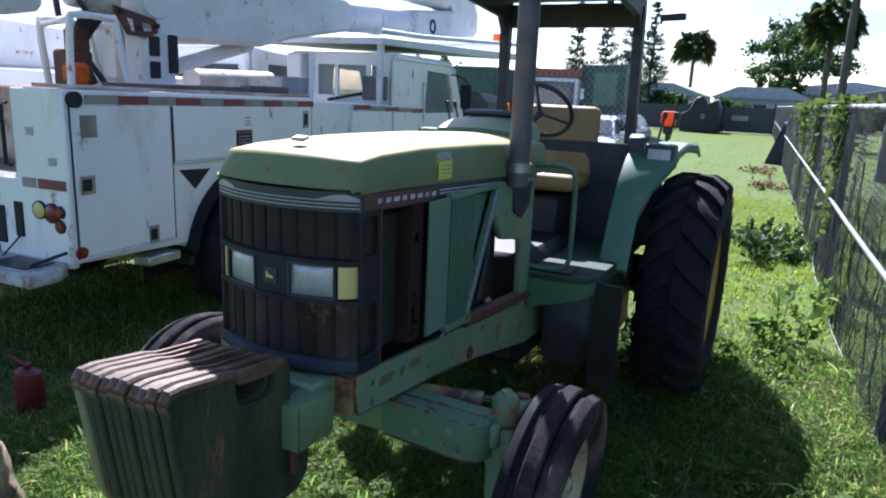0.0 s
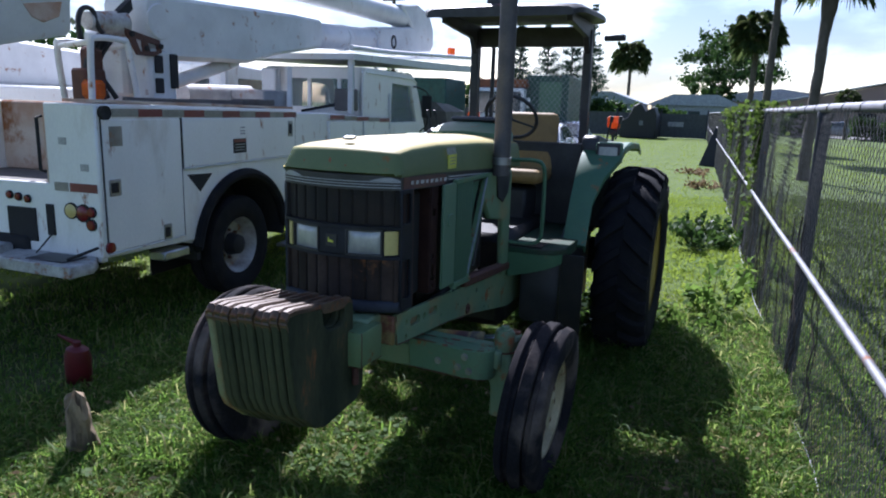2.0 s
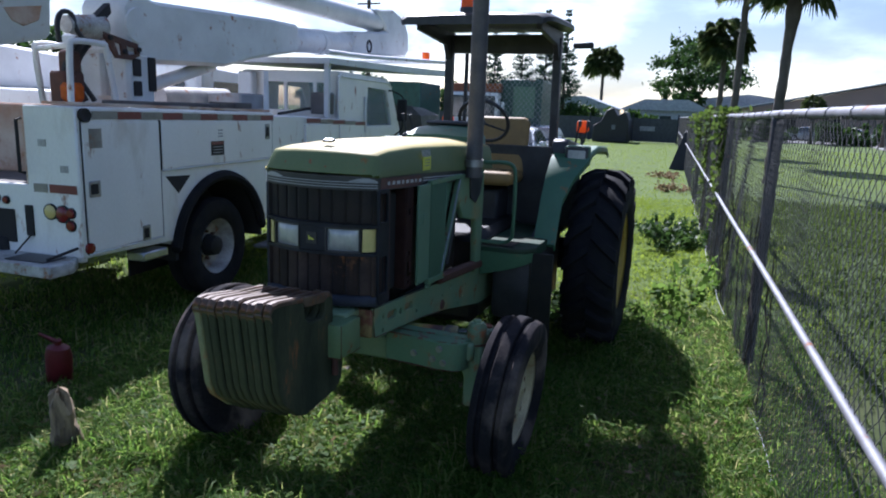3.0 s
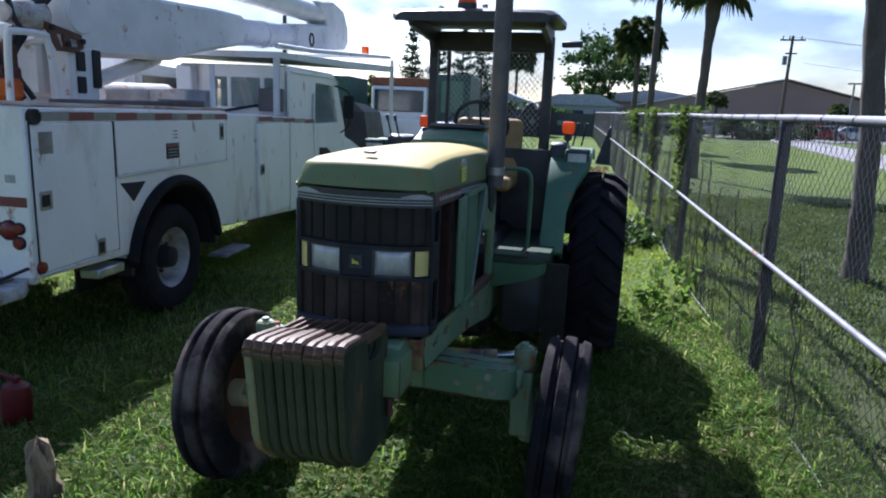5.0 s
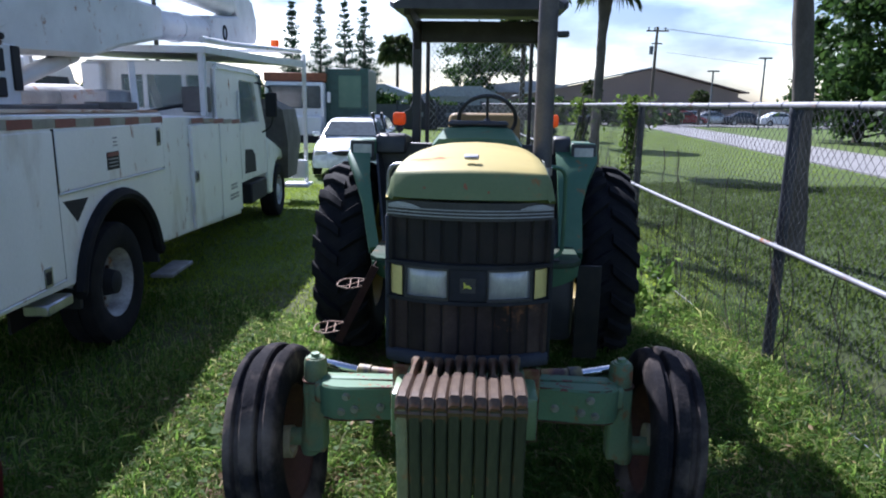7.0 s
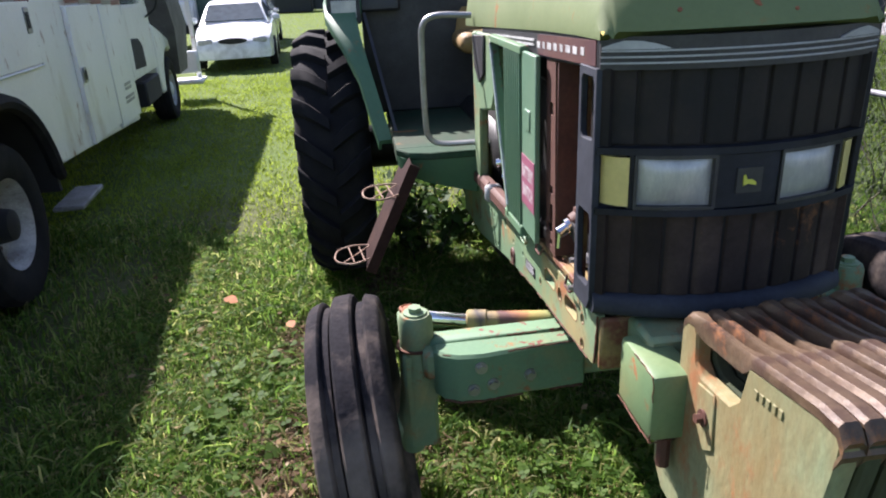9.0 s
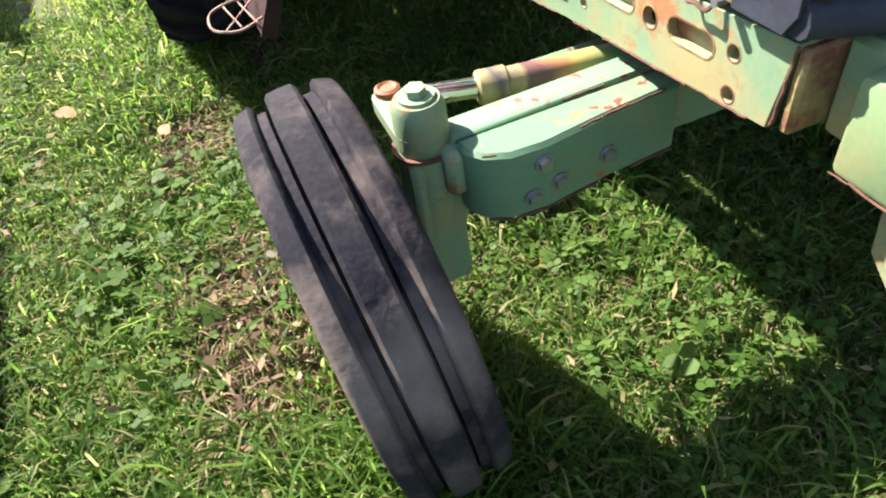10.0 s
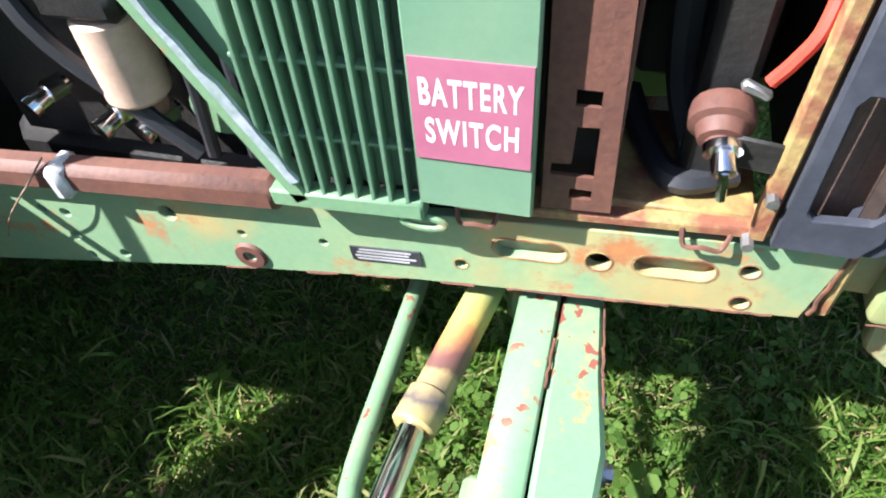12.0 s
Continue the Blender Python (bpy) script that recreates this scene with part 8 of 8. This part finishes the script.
weed(pose(1.42, 3.3, 0.02), 0.48, 10, 18, 0.045, 71, "broad-leaved weeds beside the rear tyre", 0.22)
weed(pose(1.36, 2.75, 0.02), 0.24, 8, 14, 0.035, 72, "broad-leaved weeds beside the rear tyre", 0.25)
# Clumps added to hide the sunlit ground between the rear wheels.
for i, (x, y, h) in enumerate(((-0.46, 2.30, 0.34), (-0.24, 2.62, 0.40), (0.06, 2.52, 0.36), (0.34, 2.66, 0.40), (0.50, 2.22, 0.32), (-0.42, 3.02, 0.42))):
    weed(pose(x, y, -0.06), h, 11, 30, 0.036, 90 + i, "added leafy weeds that hide lit ground under the tractor's rear axle", 0.17, M_LEAF)
weed(pose(1.66, 4.3, 0.05), 0.32, 8, 18, 0.04, 73, "leafy weeds along the fence", 0.25)
weed(pose(1.35, 6.7, 0.0), 0.38, 22, 36, 0.04, 74, "heap of cut leafy branches on the grass", 0.45, M_LEAF, "brush_heap", "brush")
weed(pose(1.10, 7.6, 0.0), 0.28, 14, 30, 0.04, 75, "heap of cut leafy branches on the grass", 0.4, M_LEAF, "brush_heap", "brush")
weed(pose(0.95, 14.5, 0.0), 0.18, 10, 20, 0.05, 76, "small heap of dead brush on the grass", 0.35, M_STRAW, "brush_heap", "brush")
weed(pose(0.55, 18.5, 0.0), 0.15, 10, 20, 0.05, 77, "small heap of dead brush on the grass", 0.4, M_STRAW, "brush_heap", "brush")


def vine(y0, y1, z1, seed, n, drop):
    t = thing("fence_vine", "bright green vine climbing over the fence", "vine", pose(fence_x((y0 + y1) / 2), (y0 + y1) / 2, 0))
    rng = np.random.default_rng(seed)
    bm = bmesh.new()
    cy = (y0 + y1) / 2
    pts = []
    for k in range(7):
        y = rng.uniform(y0, y1) - cy
        path = [(rng.normal() * 0.02, y, 0.0), (rng.normal() * 0.03, y + rng.normal() * 0.1, 0.9), (rng.normal() * 0.03, y + rng.normal() * 0.1, TOP + 0.05), (-0.08, y + rng.normal() * 0.15, TOP - drop)]
        tube(bm, smooth_path(path, 4), 0.006, 5)
    part("stem", bm, M_BARK, t)
    z = TOP + 0.10 - np.abs(rng.normal(size=n)) * z1
    z = np.clip(z, 0.1, TOP + 0.16)
    w = 0.10 + 0.16 * np.clip((z - (TOP - 0.5)) / 0.5, 0, 1)
    p = np.stack([rng.normal(size=n) * (0.05 + 0.05 * (z > TOP - 0.3)), rng.uniform(-1, 1, n) * (y1 - y0) / 2 * (0.45 + 2.0 * w), z], 1)
    v, f = leaves(p, 0.038, rng, 0.6)
    soup("foliage", v, f, M_VINE, t)


vine(5.30, 5.75, 0.60, 81, 620, 0.5)
vine(8.5, 9.0, 0.65, 82, 700, 0.6)
vine(11.8, 12.4, 0.45, 83, 500, 0.4)
# bare creeper stems woven through the wire
creep = thing("dry_creeper", "bare dark creeper stems woven through the fence wire", "vine", pose(fence_x(4), 4, 0))
rng = np.random.default_rng(9)
for k in range(46):
    y = rng.uniform(-3.2, 5.0)
    z = 0.0
    pts = []
    while z < rng.uniform(0.7, 1.7):
        pts.append((fence_x(y + 4) - fence_x(4) + rng.normal() * 0.008 - 0.012, y, z))
        y += rng.normal() * 0.05 + 0.02
        z += rng.uniform(0.08, 0.2)
    if len(pts) > 2:
        part("creeper_stem", built(tube, smooth_path(pts, 2), rng.uniform(0.002, 0.0045), 4), M_BARK, creep)

# ---- grass ----
def blades(name, x0, x1, y0, y1, n, h0, h1, width, seed, material, label, keep=None, zoff=0.0, lie=0.0):
    rng = np.random.default_rng(seed)
    x, y = rng.uniform(x0, x1, n), rng.uniform(y0, y1, n)
    patch = 0.5 + 0.5 * np.sin(3.1 * x + 1.3 * np.sin(2.3 * y)) * np.cos(2.7 * y + 0.9 * np.sin(3.7 * x))
    patch = 0.6 * patch + 0.4 * (0.5 + 0.5 * np.sin(9.7 * x + 2.1 * np.sin(7.3 * y)) * np.cos(8.9 * y + 1.7 * np.sin(11.0 * x)))
    ok = rng.uniform(size=n) < 0.35 + 0.65 * patch
    edge = np.minimum(np.minimum(x - x0, x1 - x), np.minimum(y - y0, y1 - y))
    ok &= rng.uniform(size=n) < np.clip(edge / (0.09 * min(x1 - x0, y1 - y0)), 0.0, 1)
    if keep is not None:
        ok &= keep(x, y)
    x, y, patch = x[ok], y[ok], patch[ok]
    n = len(x)
    h = rng.uniform(h0, h1, n) * (0.5 + 0.9 * patch)
    h *= 1 + 0.25 * np.clip((x - 1.55) / 0.3, 0, 1) * (x < 2.3)
    az = rng.uniform(0, 2 * np.pi, n)
    lean = rng.uniform(0.08, 1.15, n) ** 1.2 * h + lie * rng.uniform(0.2, 1.0, n)
    w = (width * rng.uniform(0.6, 1.4, n))[:, None]
    d = np.stack([np.cos(az), np.sin(az), np.zeros(n)], 1)
    turn = rng.uniform(-1.1, 1.1, n)
    s = np.stack([-np.sin(az) * np.cos(turn), np.cos(az) * np.cos(turn), np.sin(turn)], 1)
    b = np.stack([x, y, ground_z(x, y) + zoff], 1)
    up = np.array([0, 0, 1.0])
    drop = rng.uniform(0.55, 1.0, n)
    m1 = b + d * (0.22 * lean)[:, None] + up * (0.50 * h)[:, None]
    m2 = b + d * (0.60 * lean)[:, None] + up * (0.82 * h * (0.4 + 0.6 * drop))[:, None]
    t = b + d * lean[:, None] + up * (h * drop * 0.85)[:, None]
    v = np.stack([b - s * w * 0.7, b + s * w * 0.7, m1 + s * w, m1 - s * w, m2 + s * w * 0.7, m2 - s * w * 0.7, t], 1).reshape(-1, 3)
    i = 7 * np.arange(n)[:, None]
    f = np.concatenate([i + [0, 1, 2], i + [0, 2, 3], i + [3, 2, 4], i + [3, 4, 5], i + [5, 4, 6]], 1).reshape(-1, 3)
    ob = soup(name, v, f, material)
    return tagged(ob, label, "grass", kind="stuff")


def bare(x, y):
    """How worn the turf is: patches of dead grass beside the left front wheel."""
    b = 0.0 * x
    for cx, cy, rx, ry in ((-1.06, 0.42, 0.20, 0.38), (-1.10, 1.42, 0.16, 0.22), (-0.72, 1.95, 0.2, 0.25), (-0.62, 0.35, 0.12, 0.12)):
        b = np.maximum(b, 1 - ((x - cx) / rx) ** 2 - ((y - cy) / ry) ** 2)
    return np.clip(b * 1.6, 0, 0.8)


def turf(x, y):
    return np.random.default_rng(55).uniform(size=len(x)) > bare(x, y)


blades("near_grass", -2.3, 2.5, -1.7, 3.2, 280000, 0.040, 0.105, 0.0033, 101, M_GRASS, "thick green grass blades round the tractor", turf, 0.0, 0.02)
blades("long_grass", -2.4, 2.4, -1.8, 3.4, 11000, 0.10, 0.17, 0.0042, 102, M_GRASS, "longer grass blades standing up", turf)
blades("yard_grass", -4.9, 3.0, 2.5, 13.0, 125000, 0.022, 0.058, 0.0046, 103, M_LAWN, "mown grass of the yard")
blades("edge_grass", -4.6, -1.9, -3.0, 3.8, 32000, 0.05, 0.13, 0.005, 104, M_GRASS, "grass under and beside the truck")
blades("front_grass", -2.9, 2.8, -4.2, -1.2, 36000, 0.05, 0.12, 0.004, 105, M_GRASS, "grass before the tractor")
blades("verge_grass", 2.2, 9.6, -3.0, 14.0, 105000, 0.04, 0.09, 0.009, 106, M_VERGE, "grass verge beyond the fence")
blades("far_grass", -12.0, 14.0, 10.0, 48.0, 85000, 0.02, 0.045, 0.011, 107, M_LAWN, "mown grass in the distance")
for gx, gy, r, n, sd in ((0.82, -0.02, 0.55, 3200, 121), (-0.85, -0.02, 0.55, 3000, 122), (0.95, 2.45, 0.9, 5000, 123), (-0.95, 2.45, 0.9, 5000, 124)):
    blades("tall_grass", gx - r * 0.6, gx + r * 0.6, gy - r, gy + r, n, 0.11, 0.20, 0.0040, sd, M_GRASS, "taller uncut grass round the wheels", turf)
blades("outer_grass", -16.0, 15.0, -9.0, 13.0, 90000, 0.025, 0.06, 0.010, 109, M_LAWN, "grass of the wide yard", lambda x, y: ((x < -2.2) | (y < -1.6) | (y > 3.1)) & (x < 2.2))
blades("dry_straw", -2.3, 2.4, -1.7, 3.0, 36000, 0.01, 0.05, 0.0022, 108, M_STRAW, "dry straw lying in the grass", None, 0.02, 0.07)


def clover(n, seed, x0, x1, y0, y1, size, zlo, zhi, material, label, name):
    """Round little leaves held flat, in threes."""
    rng = np.random.default_rng(seed)
    cx, cy = rng.uniform(x0, x1, n), rng.uniform(y0, y1, n)
    ok = (np.sin(2.3 * cx + 0.8) * np.cos(2.9 * cy) + 0.6 * rng.normal(size=n)) > 0.1
    cx, cy = cx[ok], cy[ok]
    n = len(cx)
    cz = ground_z(cx, cy) + rng.uniform(zlo, zhi, n)
    V = []
    rr = size * rng.uniform(0.6, 1.4, n)
    tilt = rng.normal(size=(n, 2)) * 0.3
    a0 = rng.uniform(0, 6.28, n)
    for k in range(3):
        a = a0 + k * 2.094
        ox, oy = cx + rr * np.cos(a), cy + rr * np.sin(a)
        for j in range(6):
            b = j * np.pi / 3
            px, py = ox + rr * 0.92 * np.cos(b + a), oy + rr * 0.92 * np.sin(b + a)
            V.append(np.stack([px, py, cz + (px - cx) * tilt[:, 0] + (py - cy) * tilt[:, 1]], 1))
    V = np.stack(V, 1).reshape(-1, 3)
    i = (6 * np.arange(3 * n))[:, None]
    F = np.concatenate([i + [0, 1, 2, 3], i + [0, 3, 4, 5]], 1).reshape(-1, 4)
    return tagged(soup(name, V, F, material), label, "clover", kind="stuff")


clover(7500, 111, -2.1, 1.7, -1.4, 2.6, 0.0080, 0.03, 0.075, M_CLOVER, "clover leaves among the grass", "clover_patch")
clover(550, 114, -0.80, 0.2, -0.80, 0.40, 0.0098, 0.04, 0.085, M_CLOVER, "round clover leaves in the sunny patch before the axle", "clover_patch")
clover(260, 112, -2.2, 1.9, -1.5, 2.8, 0.017, 0.04, 0.09, M_CLOVER, "broad low weed leaves among the grass", "broad_leaf_patch")
rng = np.random.default_rng(113)
lx, ly = rng.uniform(-2.3, 2.0, 420), rng.uniform(-1.6, 3.0, 420)
v, f = leaves(np.stack([lx, ly, ground_z(lx, ly) + rng.uniform(0.05, 0.10, 420)], 1), 0.020, rng, 0.45, 0.8)
tagged(soup("dead_leaf_litter", v, f, M_STRAW), "dead leaves lying on the grass", "leaves", kind="stuff")

for gx, gy, rx, ry, n, sd in ((-1.06, 0.42, 0.24, 0.42, 3200, 131), (-1.10, 1.42, 0.2, 0.26, 1200, 132), (-0.72, 1.95, 0.22, 0.28, 1000, 133), (-0.62, 0.35, 0.16, 0.16, 260, 134)):
    blades("dead_grass_patch", gx - rx, gx + rx, gy - ry, gy + ry, n, 0.012, 0.075, 0.0032, sd, M_TWIG, "brown dead grass and twigs in a worn patch", None, 0.02, 0.085)


rng = np.random.default_rng(141)
lx, ly = -1.02 + rng.normal(size=190) * 0.13, 0.25 + rng.normal(size=190) * 0.32
v, f = leaves(np.stack([lx, ly, ground_z(lx, ly) + rng.uniform(0.045, 0.085, 190)], 1), 0.022, rng, 0.5, 0.8)
tagged(soup("dead_leaf_litter", v, f, M_TWIG), "pale dead leaves beside the front tyre", "leaves", kind="stuff")
clover(330, 142, -1.55, -0.95, -0.35, 1.3, 0.014, 0.05, 0.09, M_CLOVER, "broad green weed leaves beside the front tyre", "broad_leaf_patch")


def fallen_leaf(x, y, size, col, turn, label):
    lf = thing("fallen_leaf", label, "leaf", pose(x, y, ground_z(x, y) + 0.085, 14, -8, turn))
    bm = bmesh.new()
    top = [(size * 0.42 * math.sin(math.pi * u) ** 0.8 * s, size * (u - 0.5), 0.14 * size * math.sin(math.pi * u) + 0.06 * size * abs(s)) for s in (1, -1) for u in ([k / 8 for k in range(9)] if s > 0 else [k / 8 for k in range(7, 0, -1)])]
    up = [bm.verts.new(p) for p in top]
    dn = [bm.verts.new((p[0], p[1], p[2] - 0.0012)) for p in top]
    bm.faces.new(up)
    bm.faces.new(dn[::-1])
    for i in range(len(up)):
        j = (i + 1) % len(up)
        bm.faces.new((up[j], up[i], dn[i], dn[j]))
    part("blade", bm, col, lf)
    part("leaf_stalk", built(tube, [(0, -0.5 * size, 0.0), (0.1 * size, -0.75 * size, -0.01), (0.15 * size, -1.0 * size, -0.02)], 0.0012, 5), col, lf)


M_LEAFO = mat("orange_dead_leaf", (0.38, 0.13, 0.02), 0.7, col2=(0.25, 0.08, 0.02), scale=40, fine_amt=0.2, bump=0.2)
M_LEAFP = mat("pale_dead_leaf", (0.13, 0.115, 0.07), 0.7, col2=(0.09, 0.07, 0.045), scale=40, fine_amt=0.2, bump=0.2)
for x, y, size, col, turn, label in ((-1.56, 1.87, 0.085, M_LEAFO, 70, "curled orange dead leaf on the grass"), (-1.20, 1.52, 0.06, M_LEAFO, 20, "small orange dead leaf on the grass"),
                                     (-0.55, 0.88, 0.045, M_LEAFP, 5, "pale dry leaf on the grass"), (-0.98, 0.62, 0.04, M_LEAFP, 110, "pale dry leaf among dead grass")):
    fallen_leaf(x, y, size, col, turn, label)

# young fern under the tractor
fern = thing("fern", "small light green fern under the tractor", "fern", pose(-0.27, 1.5, 0))
for k in range(7):
    az = k * 0.9 + 0.3
    L = 0.20 + 0.03 * math.sin(k * 2.0)
    spine = [(L * u * math.cos(az), L * u * math.sin(az), 0.02 + 0.16 * u - 0.12 * u * u) for u in [i / 9 for i in range(10)]]
    bm = bmesh.new()
    tube(bm, spine, 0.0015, 4)
    for i in range(2, 10):
        p = Vector(spine[i])
        w = 0.055 * (1 - i / 11)
        for s in (-1, 1):
            d = Vector((-math.sin(az) * s, math.cos(az) * s, -0.15)) * w
            f = Vector((math.cos(az), math.sin(az), 0.05)) * 0.008
            a, b, c = bm.verts.new(p - f), bm.verts.new(p + f), bm.verts.new(p + d + f)
            e = bm.verts.new(p + d * 0.5 - f * 0.6)
            bm.faces.new((a, e, c, b))
    part("frond", bm, M_CLOVER, fern)
